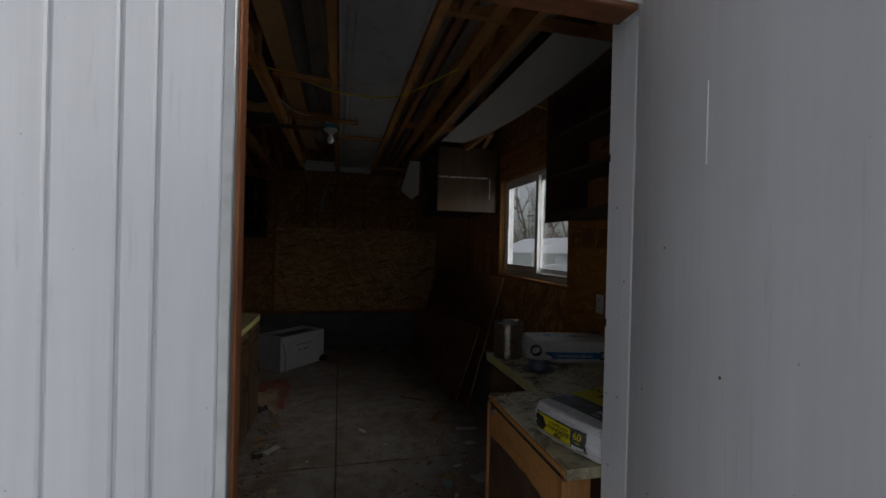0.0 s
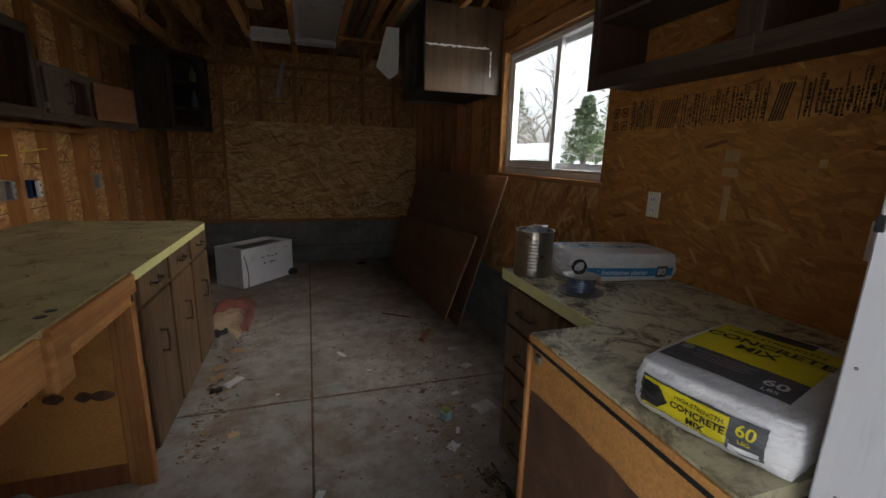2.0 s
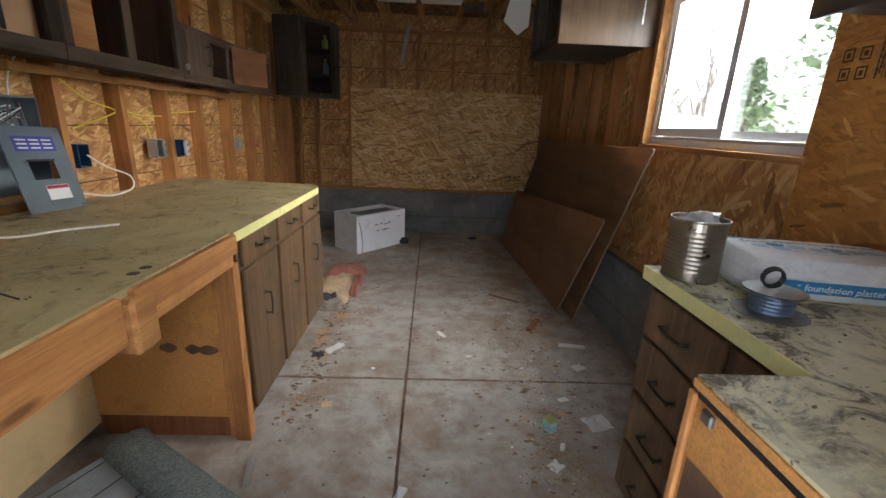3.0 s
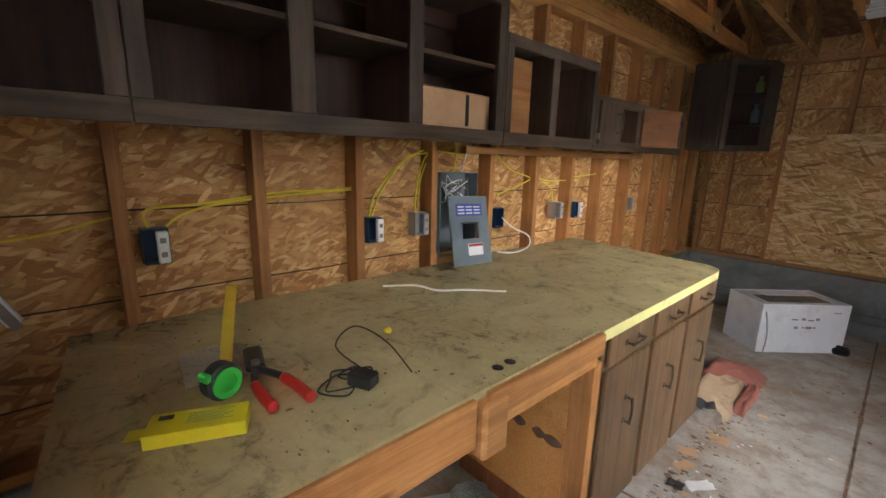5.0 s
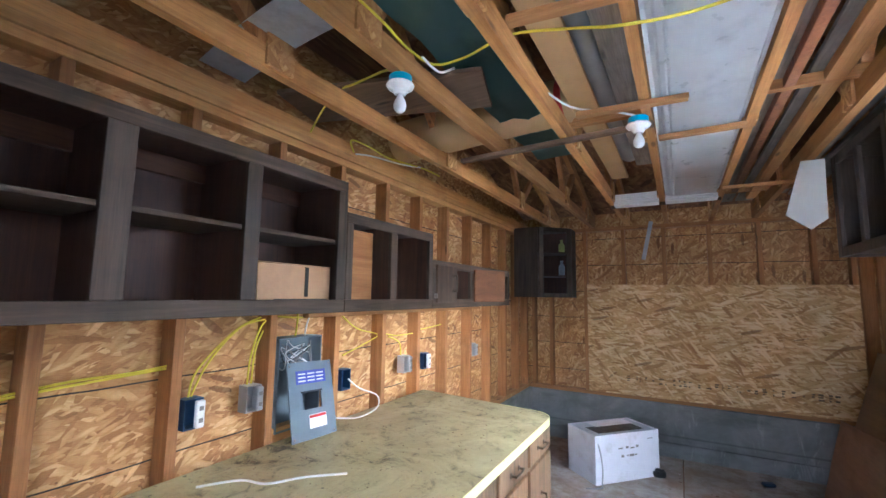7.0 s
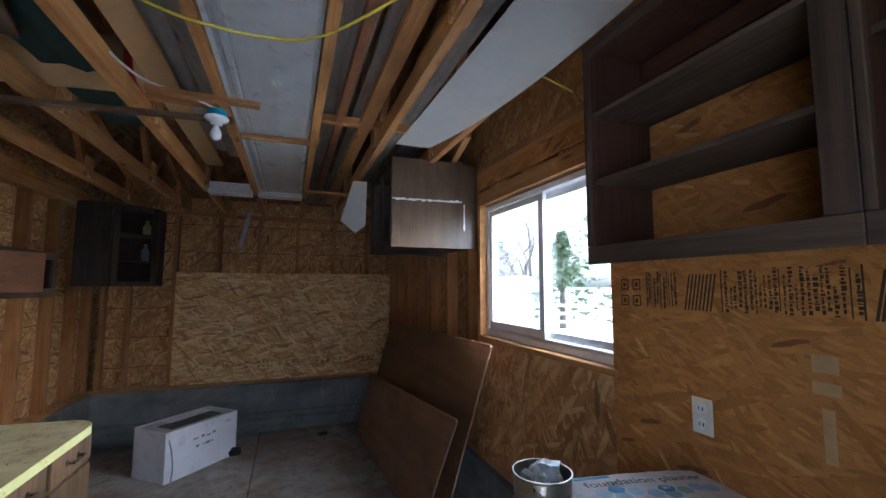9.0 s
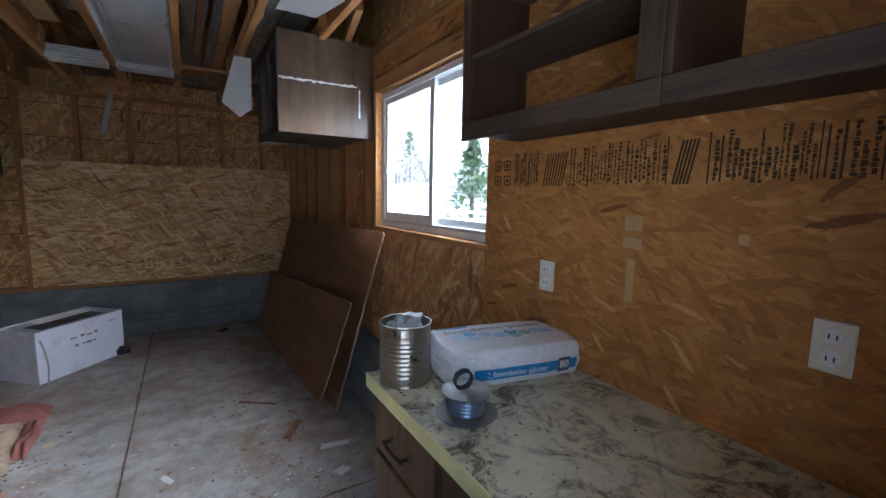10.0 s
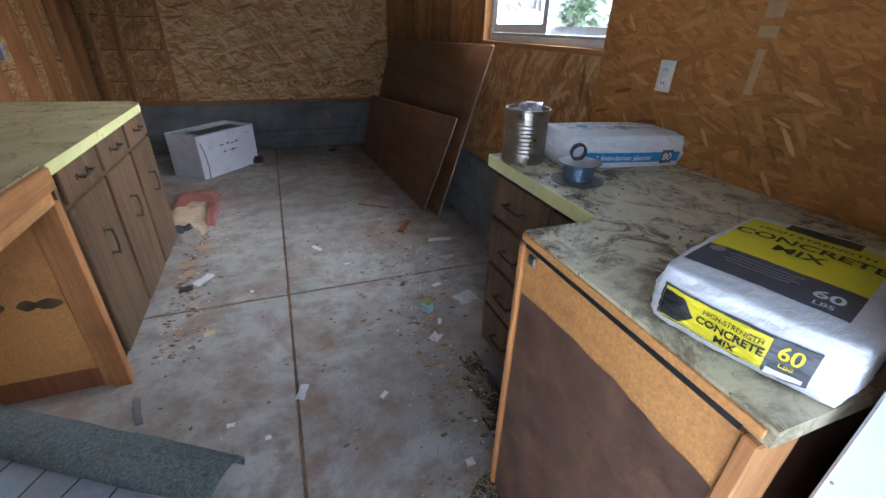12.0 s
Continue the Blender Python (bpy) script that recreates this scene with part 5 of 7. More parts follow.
cx, cy = 2.27, 3.295
prof = [(0.001, 0.0), (0.074, 0.0), (0.077, 0.004), (0.0745, 0.008)]
for k in range(9):
    prof += [(0.0745, 0.03 + k * 0.013), (0.0728, 0.0365 + k * 0.013)]
prof += [(0.0745, 0.15), (0.0745, 0.172), (0.077, 0.176), (0.077, 0.179), (0.0735, 0.179), (0.0735, 0.13), (0.001, 0.128)]
can = thing("tin_can", (cx, cy, RCT), "large ribbed tin can holding crumpled foil", "can")
part("can_body", lathe(prof, 40, Matrix.Translation((cx, cy, RCT))), M_TIN, can, smooth=False)
bm = bmesh.new()
bmesh.ops.create_icosphere(bm, subdivisions=3, radius=0.05, matrix=Matrix.Translation((cx, cy, RCT + 0.145)))
for v in bm.verts:
    d = v.co - Vector((cx, cy, RCT + 0.145))
    v.co += d * (0.7 * noise.noise(v.co * 45))
part("foil", bm, M_ALU, can, "crumpled foil and metal scraps")

sx, sy = 2.32, 3.045
spool = thing("wire_spool", (sx, sy, RCT), "metal spool of blue-grey wire with a loose coil on top", "spool")
sm = Matrix.Translation((sx, sy, RCT))
part("flange", lathe([(0.001, 0.0), (0.078, 0.0), (0.080, 0.003), (0.001, 0.005)], 32, sm), M_STEEL, spool)
part("winding", lathe([(0.03, 0.004)] + [(0.046 + 0.0018 * (k % 2), 0.006 + 0.0045 * k) for k in range(11)] + [(0.03, 0.056)], 28, sm), M_WIRE, spool, "blue-grey wire winding")
part("flange", lathe([(0.001, 0.056), (0.063, 0.056), (0.065, 0.060), (0.040, 0.064), (0.001, 0.066)], 28, sm), M_STEEL, spool)
for k in range(3):
    a = [(sx - 0.012 + 0.026 * math.cos(t), sy + 0.004 * k - 0.004, RCT + 0.088 + 0.022 * math.sin(t) + 0.002 * k) for t in [i * math.pi / 4 for i in range(9)]]
    part("loose_coil", tube(a, 0.0028, 6), M_BLACK, spool)

# ---- sheets leaning on the right wall ----


def leaning_sheet(tn, tf, bn, bf, label, material=None, chip=0.0):
    tn, tf, bn, bf = map(Vector, (tn, tf, bn, bf))
    bm = grid(lambda u, v: bn.lerp(bf, u).lerp(tn.lerp(tf, u), v) + Vector((0.006 * math.sin(3 * u + 2 * v) + (0.004 * noise.noise((u * 9, v * 5, 2)) if 0 < v < 1 else 0), 0.03 * chip * max(0, noise.noise((v * 9, 1.3, 0))) if u == 0 else 0, 0)), 12, 8, thick=0.012)
    ob = thing("plywood_sheet", tuple(bn), label, "board", "leaning sheets")
    part("sheet_face", bm, material or M_BROWNSHEET, ob)
    off = Vector((-0.004, -0.008, 0))
    part("raw_edge", tube([tn + off, tn.lerp(bn, 0.33) + off, tn.lerp(bn, 0.66) + off, bn + off + Vector((0, 0, 0.006))], 0.006, 6), M_PALEEDGE, ob, "pale raw edge")
    part("raw_edge", tube([tn + Vector((-0.004, 0, 0.004)), tn.lerp(tf, 0.5) + Vector((-0.004, 0, 0.004)), tf + Vector((-0.004, 0, 0.004))], 0.005, 6), material or M_BROWNSHEET, ob)
    return ob


leaning_sheet((2.70, 4.44, 1.245), (2.645, 6.62, 1.205), (2.545, 4.87, 0.0), (2.435, 7.08, 0.0), "tall brown hardboard sheet leaning on the wall")
leaning_sheet((2.575, 4.64, 0.80), (2.50, 6.98, 0.63), (2.475, 5.02, 0.0), (2.355, 7.0, 0.0), "shorter brown hardboard sheet with a broken corner", M_BROWNSHEET_B, 1.0)
leaning_sheet((2.735, 4.60, 1.19), (2.68, 6.5, 1.15), (2.60, 4.98, 0.0), (2.50, 7.0, 0.0), "reddish plywood sheet behind other leaning sheets", M_JAMB)

# ---- electrical things on the left wall ----


def socket_box(y, z, blue=True, face=True):
    b = thing("electrical_box", (LX, y, z), "open blue electrical box with a loose white socket" if blue else "grey metal electrical box on a stud", "electrical box", "electrical boxes")
    bm = bmesh.new()
    for a in ((LX - 0.05, LX - 0.045, y - 0.035, y + 0.035, z - 0.055, z + 0.055), (LX - 0.045, LX + 0.006, y - 0.035, y - 0.030, z - 0.055, z + 0.055), (LX - 0.045, LX + 0.006, y + 0.030, y + 0.035, z - 0.055, z + 0.055), (LX - 0.045, LX + 0.006, y - 0.03, y + 0.03, z - 0.055, z - 0.050), (LX - 0.045, LX + 0.006, y - 0.03, y + 0.03, z + 0.050, z + 0.055)):
        box(bm, *a)
    part("box_shell", bm, M_BOXBLUE if blue else M_DUCT, b)
    if face:
        f = part("socket", bx(LX + 0.008, LX + 0.03, y - 0.002, y + 0.030, z - 0.050, z + 0.050, 0.004), M_CERAMIC if blue else M_DUCT, b, "white socket insert" if blue else "grey cover")
        for dz in (-0.022, 0.022):
            part("slot", bx(LX + 0.0295, LX + 0.031, y + 0.006, y + 0.022, z + dz - 0.008, z + dz + 0.008), M_STEEL, f)


socket_box(2.215, 1.075, True, False)
hang = Matrix.Translation((LX + 0.03, 2.262, 1.035)) @ Matrix.Rotation(radians(28), 4, "X") @ Matrix.Rotation(radians(-12), 4, "Y")
loose = thing("loose_socket", (LX + 0.03, 2.262, 1.0), "white socket dangling from wires out of a box", "socket")
part("socket_body", bx(-0.012, 0.014, -0.017, 0.017, -0.05, 0.05, 0.005, hang), M_CERAMIC, loose)
part("strap", bx(0.0142, 0.016, -0.011, 0.011, -0.062, 0.062, 0.002, hang), M_STEEL, loose, "metal mounting strap")
part("wire", tube([(LX - 0.03, 2.215, 1.08), (LX + 0.015, 2.235, 1.085), tuple(hang @ Vector((0, 0, 0.05)))], 0.003, 6), M_CABLEW, loose)
socket_box(2.61, 1.15)
socket_box(3.40, 1.125)
socket_box(3.655, 1.13, False)
socket_box(4.225, 1.115, True, False)
socket_box(4.81, 1.12, False)
socket_box(5.05, 1.11)
socket_box(5.86, 1.105, False)

brk = thing("breaker_panel", (-0.2, 3.9, 0.95), "open breaker panel with a tangle of wires", "breaker panel")
bm = bmesh.new()
for a in ((-0.268, -0.262, 3.77, 4.03, 0.95, 1.37), (-0.261, -0.172, 3.77, 3.776, 0.95, 1.37), (-0.261, -0.172, 4.024, 4.03, 0.95, 1.37), (-0.261, -0.172, 3.777, 4.023, 1.364, 1.37), (-0.261, -0.172, 3.777, 4.023, 0.95, 0.956)):
    box(bm, *a)
part("panel_can", bm, M_PANELGREY, brk)
rng = random.Random(4)
for k in range(9):
    pts = [(-0.23 + rng.uniform(-0.02, 0.05), 3.80 + 0.2 * rng.random(), 1.22 + 0.13 * rng.random()) for _ in range(5)]
    part("loose_wire", tube(pts, 0.0025, 5), (M_BLACK, M_CABLEW, M_STEEL)[k % 3], brk)

# cover leaning on the studs
cov_m = Matrix.Translation((-0.055, 3.905, LCT + 0.003)) @ Matrix.Rotation(radians(-14), 4, "Y") @ Matrix.Rotation(radians(-3), 4, "X")
cov = thing("panel_cover", (-0.055, 3.905, LCT), "grey breaker panel cover leaning on the wall", "panel cover")
bm = bmesh.new()
for a in ((-0.135, 0.135, 0.0, 0.13), (-0.135, 0.135, 0.205, 0.345), (-0.135, -0.06, 0.1301, 0.2049), (0.055, 0.135, 0.1301, 0.2049)):
    box(bm, -0.006, 0.0, *a, cov_m)
part("cover_plate", bm, M_PANELGREY, cov)
part("inner_rim", bx(0.0002, 0.003, -0.065, 0.06, 0.2052, 0.212, 0, cov_m), M_BLACK, cov)
part("blue_label", bx(0.0003, 0.0015, -0.09, 0.09, 0.245, 0.305, 0, cov_m), M_INDIGO, cov, "indigo label")
bm = bmesh.new()
for i in range(3):
    for j in range(3):
        box(bm, 0.0016, 0.0024, -0.078 + i * 0.055, -0.035 + i * 0.055, 0.255 + j * 0.016, 0.261 + j * 0.016, cov_m)
part("label_print", bm, M_PAPERWHITE, cov)
part("white_label", bx(0.0003, 0.0015, -0.03, 0.075, 0.045, 0.105, 0, cov_m), M_PAPERWHITE, cov, "white warning label")
part("label_stripe", bx(0.0016, 0.0022, -0.028, 0.073, 0.09, 0.103, 0, cov_m), M_RED, cov)
for y, z in ((-0.12, 0.015), (0.12, 0.015), (-0.12, 0.33), (0.12, 0.33)):
    part("screw", lathe([(0.006, 0.0), (0.004, 0.003)], 10, cov_m @ Matrix.Translation((0, y, z)) @ Matrix.Rotation(radians(90), 4, "Y")), M_STEEL, cov)

W = LX - 0.04   # cables run inside the bays
CABLES = [
    ([(W, 2.15, 1.19), (W, 2.35, 1.205), (W, 2.5, 1.24), (W, 2.56, 1.24)], M_CABLE),
    ([(W, 2.60, 1.20), (W, 2.60, 1.26), (W, 2.75, 1.27), (W, 2.93, 1.29), (W, 3.05, 1.30), (W, 3.2, 1.30), (W, 3.33, 1.31)], M_CABLE),
    ([(W, 2.64, 1.20), (W, 2.72, 1.25), (W, 2.93, 1.28), (W, 3.33, 1.30)], M_CABLE),
    ([(W, 3.40, 1.18), (W, 3.43, 1.28), (W, 3.58, 1.42), (W, 3.70, 1.47)], M_CABLE),
    ([(W, 3.41, 1.18), (W, 3.47, 1.30), (W, 3.60, 1.43), (W, 3.73, 1.46)], M_CABLE),
    ([(W, 3.65, 1.18), (W, 3.66, 1.3), (W, 3.70, 1.42), (W + 0.01, 3.73, 1.46)], M_CABLE),
    ([(W, 3.67, 1.18), (W, 3.68, 1.32), (W, 3.715, 1.41)], M_CABLE),
    ([(W, 3.79, 1.47), (W, 3.95, 1.46), (W, 4.12, 1.48)], M_CABLE),
    ([(W, 3.90, 1.37), (W, 3.91, 1.46), (W, 3.90, 1.56)], M_CABLE),
    ([(W + 0.01, 3.95, 1.37), (W + 0.01, 3.97, 1.45), (W + 0.02, 4.02, 1.54)], M_CABLEW),
    ([(W, 4.22, 1.46), (W, 4.35, 1.38), (W, 4.52, 1.34), (W, 4.54, 1.32), (W, 4.40, 1.28), (W, 4.24, 1.24)], M_CABLE),
    ([(W, 4.62, 1.33), (W, 4.75, 1.31), (W, 4.94, 1.31)], M_CABLE),
    ([(W, 4.80, 1.17), (W, 4.78, 1.26), (W, 4.66, 1.31)], M_CABLE),
    ([(W, 5.02, 1.33), (W, 5.2, 1.34), (W, 5.34, 1.35)], M_CABLE),
    ([(LX + 0.015, 4.23, 1.12), (LX + 0.04, 4.30, 1.06), (LX + 0.06, 4.43, 1.0), (LX + 0.07, 4.42, 0.935), (LX + 0.08, 4.25, 0.923), (LX + 0.08, 4.08, 0.96)], M_CABLEW),
    ([(-0.03, 3.34, LCT + 0.004), (0.05, 3.45, LCT + 0.005), (0.15, 3.48, LCT + 0.004), (0.22, 3.58, LCT + 0.005), (0.33, 3.69, LCT + 0.004)], M_CABLEW),
]
for pts, mt in CABLES:
    white = mt is M_CABLEW
    solid("cable", tube(pts, 0.0042, 7), mt, pts[0], "white cut cable end" if white else "yellow sheathed house cable in the open wall", "cable", "loose cables")

# right wall sockets and print
for y, z in ((3.24, 1.20), (2.49, 1.19)):
    p = thing("wall_socket", (RX - 0.016, y, z), "ivory double wall socket with cover plate", "socket", "wall sockets")
    part("cover_plate", bx(RX - 0.021, RX - 0.0155, y - 0.033, y + 0.033, z - 0.052, z + 0.052, 0.003), M_IVORY, p)
    for dz in (-0.022, 0.022):
        f = part("socket_face", lathe([(0.017, 0.0), (0.016, 0.003)], 16, Matrix.Translation((RX - 0.021, y, z + dz)) @ Matrix.Rotation(radians(-90), 4, "Y")), M_CERAMIC, p)
        for dy in (-0.006, 0.006):
            part("slot", bx(RX - 0.0252, RX - 0.0238, y + dy - 0.0013, y + dy + 0.0013, z + dz - 0.005, z + dz + 0.005), M_BLACK, f)
bm = bmesh.new()
rng = random.Random(9)
PX = RX - 0.0155
z0, z1 = 1.505, 1.625


def ink(y0, y1, a, b):
    box(bm, PX - 0.0005, PX, min(y0, y1), max(y0, y1), a, b)


def ink_text(y0, y1, dense):
    """Columns of broken bars, as of small print set sideways, between y0 and a smaller y1."""
    y = y0
    while y > y1:
        w = rng.uniform(0.006, 0.013)
        if rng.random() < 0.18:
            ink(y - w * 0.4, y, z0 + rng.uniform(0, 0.01), z1 - rng.uniform(0, 0.02))
        else:
            k, end = z0 + rng.uniform(0, 0.02), z1 - rng.choice((0, 0.005, 0.02, 0.045))
            while k < end:
                h = rng.uniform(0.003, 0.012)
                ink(y - w * rng.uniform(0.55, 1.0), y - w * rng.uniform(0.0, 0.2), k, min(k + h, end))
                k += h + rng.uniform(0.0012, 0.006) / dense
        y -= w + rng.uniform(0.002, 0.006) / dense


def ink_slant(y0, y1, n):
    """Slanting strokes filling a block."""
    for k in range(n):
        y = y0 + (y1 - y0) * k / n
        c = [(y, z0), (y - 0.006, z0), (y - 0.026, z1 - 0.012), (y - 0.020, z1 - 0.012)]
        bm.faces.new([bm.verts.new((PX - 0.0005, *p)) for p in c])


for y in (3.545, 3.49):
    for a in (z0 + 0.004, z0 + 0.06):
        for q in ((0, 0.036, 0, 0.005), (0, 0.036, 0.033, 0.038), (0, 0.005, 0.0055, 0.0325), (0.031, 0.036, 0.0055, 0.0325), (0.011, 0.024, 0.011, 0.026)):
            ink(y - q[0], y - q[1], a + q[2], a + q[3])
ink_text(3.43, 3.31, 3.0)
ink_slant(3.285, 3.19, 8)
ink(3.165, 3.161, z0, z1)
ink_text(3.155, 2.86, 1.4)
ink(2.852, 2.848, z0, z1)
ink_slant(2.835, 2.79, 5)
ink(2.752, 2.748, z0, z1)
ink_text(2.74, 2.12, 2.2)
print_ink = plain("board_ink", (0.06, 0.034, 0.016), 0.85, 0.3, 30)
part("stamped_print", bm, print_ink, wall_right, "black stamped maker's print, unreadable")
for y, z, h, w in ((2.93, 1.40, 0.02, 0.026), (2.93, 1.345, 0.014, 0.028), (2.93, 1.24, 0.06, 0.012), (2.66, 1.38, 0.012, 0.01), (3.1, 1.0, 0.01, 0.03)):
    part("pale_chip", bx(PX - 0.0007, PX, y - w, y + w, z - h, z + h), M_PALECHIP, wall_right)

# ---- overhead ----
HI = TOP + 0.0895


def lamp(x, y):
    l = thing("lampholder", (x, y, TOP), "bare bulb in a white ceramic holder on a cyan box", "lamp", "bare bulbs")
    m = Matrix.Translation((x, y, 0))
    part("junction_box", lathe([(0.0390, TOP), (0.0421, TOP - 0.0032), (0.0421, TOP - 0.0280), (0.0374, TOP - 0.0304)], 20, m), M_CYAN, l, "cyan plastic box")
    part("ceramic_holder", lathe([(0.0484, TOP - 0.0304), (0.0515, TOP - 0.0368), (0.0468, TOP - 0.0448), (0.0281, TOP - 0.0528), (0.0218, TOP - 0.0680), (0.0008, TOP - 0.0688)], 24, m), M_CERAMIC, l, smooth=True)
    part("bulb", lathe([(0.0109, TOP - 0.0680), (0.0125, TOP - 0.0800), (0.0203, TOP - 0.0944), (0.0242, TOP - 0.1104), (0.0211, TOP - 0.1264), (0.0117, TOP - 0.1360), (0.0008, TOP - 0.1384)], 20, m), M_BULB, l, "unlit milky glass bulb", True)


lamp(0.575, 3.62)
lamp(1.30, 4.40)

# white ribbed metal sheet lying on the chords
sheet = bmesh.new()
prof = [(1.362, 0.0), (1.375, 0.012), (1.39, 0.012), (1.40, 0.0), (1.415, 0.0), (1.422, 0.008), (1.43, 0.0), (1.50, 0.002), (1.56, 0.0), (1.63, 0.003), (1.69, 0.0), (1.700, 0.012), (1.71, 0.012)]
a = [sheet.verts.new((x, 2.3, TOP + 0.010 + z)) for x, z in prof]
b = [sheet.verts.new((x, 6.10, TOP + 0.006 + z)) for x, z in prof]
for i in range(len(prof) - 1):
    sheet.faces.new((a[i], a[i + 1], b[i + 1], b[i]))
bmesh.ops.solidify(sheet, geom=sheet.faces[:], thickness=0.002)
solid("metal_sheet", sheet, M_METALWHITE, (1.53, 4.4, TOP), "white ribbed metal sheet held between two truss chords", "metal sheet")
for x0, x1 in ((0.978, 1.312), (1.358, 1.712)):
    for k in range(5):
        z = TOP - 0.030 + 0.022 * k
        bm = bx(x0, x1, 6.12 + 0.012 * k, 6.25, z, z + 0.014, 0.004)
        solid("metal_strip", bm, M_WHITE, ((x0 + x1) / 2, 6.3, TOP), "white metal strip in a stack between trusses", "metal strip", "stacked strips")
LATHS = ((1.07, 1.49, 4.22, 4.26, 3), (1.37, 1.72, 4.65, 4.69, -2), (1.72, 2.26, 5.90, 5.95, 1), (1.03, 1.33, 3.48, 3.55, 6), (0.35, 1.36, 4.50, 4.53, -5), (0.94, 1.74, 6.26, 6.30, 0))
for x0, x1, y0, y1, turn in LATHS:
    m = Matrix.Translation(((x0 + x1) / 2, (y0 + y1) / 2, TOP - 0.012)) @ Matrix.Rotation(radians(turn), 4, "Z")
    solid("wooden_lath", bx(-(x1 - x0) / 2, (x1 - x0) / 2, -0.02, 0.02, -0.010, 0.0115, 0.002, m), M_PLANKBROWN if x0 < 1 else M_FIR_X, ((x0 + x1) / 2, y0, TOP), "rough wooden lath nailed under the trusses", "lath", "ceiling laths")
BOARDS = ((1.765, 1.90, 2.2, 7.2, 0.02, M_GREYBOARD), (1.925, 2.06, 2.2, 7.2, 0.02, M_GREYBOARD), (1.97, 2.04, 2.3, 6.9, 0.0, M_FIR_Y), (2.13, 2.27, 2.2, 7.0, 0.02, M_GREYBOARD), (2.30, 2.44, 4.9, 7.1, 0.02, M_GREYBOARD), (1.84, 1.88, 2.4, 6.6, -0.045, M_JAMB), (1.00, 1.12, 2.9, 5.9, 0.015, M_KRAFT), (1.20, 1.31, 2.4, 5.6, 0.02, M_GREYBOARD))
for x0, x1, y0, y1, dz, mt in BOARDS:
    z = HI + 0.001 + (0.045 if dz > 0 else 0.0)
    if dz < 0:
        z = HI + 0.001
    solid("stored_board", bx(x0, x1, y0, y1, z, z + 0.022 if dz > 0 else z + 0.043, 0.003), mt, ((x0 + x1) / 2, y0, z), "weathered board stored on the trusses" if mt is M_GREYBOARD else "brown lumber stored on the trusses", "board", "stored boards")
for y in (2.9, 4.6, 6.6):
    solid("spreader_lath", bx(0.9, 2.49, y - 0.02, y + 0.02, HI + 0.0005, HI + 0.0435, 0.002), M_FIR_X, (1.7, y, HI), "wooden strip lying across the trusses", "lath", "spreader laths")

bm = grid(lambda u, v: (2.20 - 0.05 * u + (0.29 - 0.10 * u ** 3) * v, 2.75 + 1.72 * u, TOP - 0.004 - 0.035 * math.sin(math.pi * u) * (0.3 + 0.7 * v) - 0.025 * u), 16, 6, thick=0.010)
solid("wallboard_sheet", bm, M_DRYWALL, (2.35, 3.9, TOP), "sagging white wallboard sheet hanging under the trusses", "wallboard", smooth=True)
bm = grid(lambda u, v: (0.61 + 0.32 * u, 3.2 + 2.0 * v, HI + 0.06 + 0.03 * noise.noise((u * 3, v * 6, 0))), 8, 24, thick=0.003)
solid("green_tarp", bm, M_TARP, (0.75, 4, HI), "green plastic tarp stored above the trusses", "tarp", smooth=True)
m = Matrix.Translation((0.30, 3.90, HI + 0.001)) @ Matrix.Rotation(radians(16), 4, "Z")
solid("stored_plank", bx(-0.46, 0.46, -0.165, 0.165, 0.0, 0.02, 0.003, m), M_PLANKBROWN, (0.30, 3.90, HI), "dusty brown plank across the trusses", "plank")
m = Matrix.Translation((-0.17, 4.675, HI + 0.136)) @ Matrix.Rotation(radians(-5.5), 4, "Z") @ Matrix.Rotation(radians(90), 4, "Y")
roll = thing("paper_roll", (0.4, 4.32, HI), "long kraft paper roll lying over the trusses", "roll")
part("roll_body", lathe([(0.03, 0.0), (0.134, 0.002)] + [(0.134 - 0.018 * k / 8 + 0.003 * (k % 2), 0.05 + 1.1 * k / 8) for k in range(9)] + [(0.06, 1.19)], 22, m), M_KRAFT, roll, smooth=True)
part("red_band", lathe([(0.116, 1.10), (0.121, 1.102), (0.121, 1.135), (0.116, 1.137)], 22, m), M_RED, roll, "red band")
bm = grid(lambda u, v: (-0.17 + 0.72 * u, 3.36 - 0.10 * u + 0.2 * v - 0.05, HI + 0.02 + 0.02 * math.sin(3 * u)), 8, 4, thick=0.003)
solid("white_panel", bm, M_PAPERWHITE, (0.2, 3.4, HI), "smooth white panel scrap above the trusses", "panel")
solid("metal_duct", tube([(1.12, 2.8, HI + 0.15), (1.14, 4.0, HI + 0.14), (1.16, 5.0, HI + 0.13), (1.17, 5.5, HI + 0.12)], 0.07, 16), M_DUCT, (1.15, 4, HI), "galvanised duct pipe above the trusses", "duct", smooth=True)
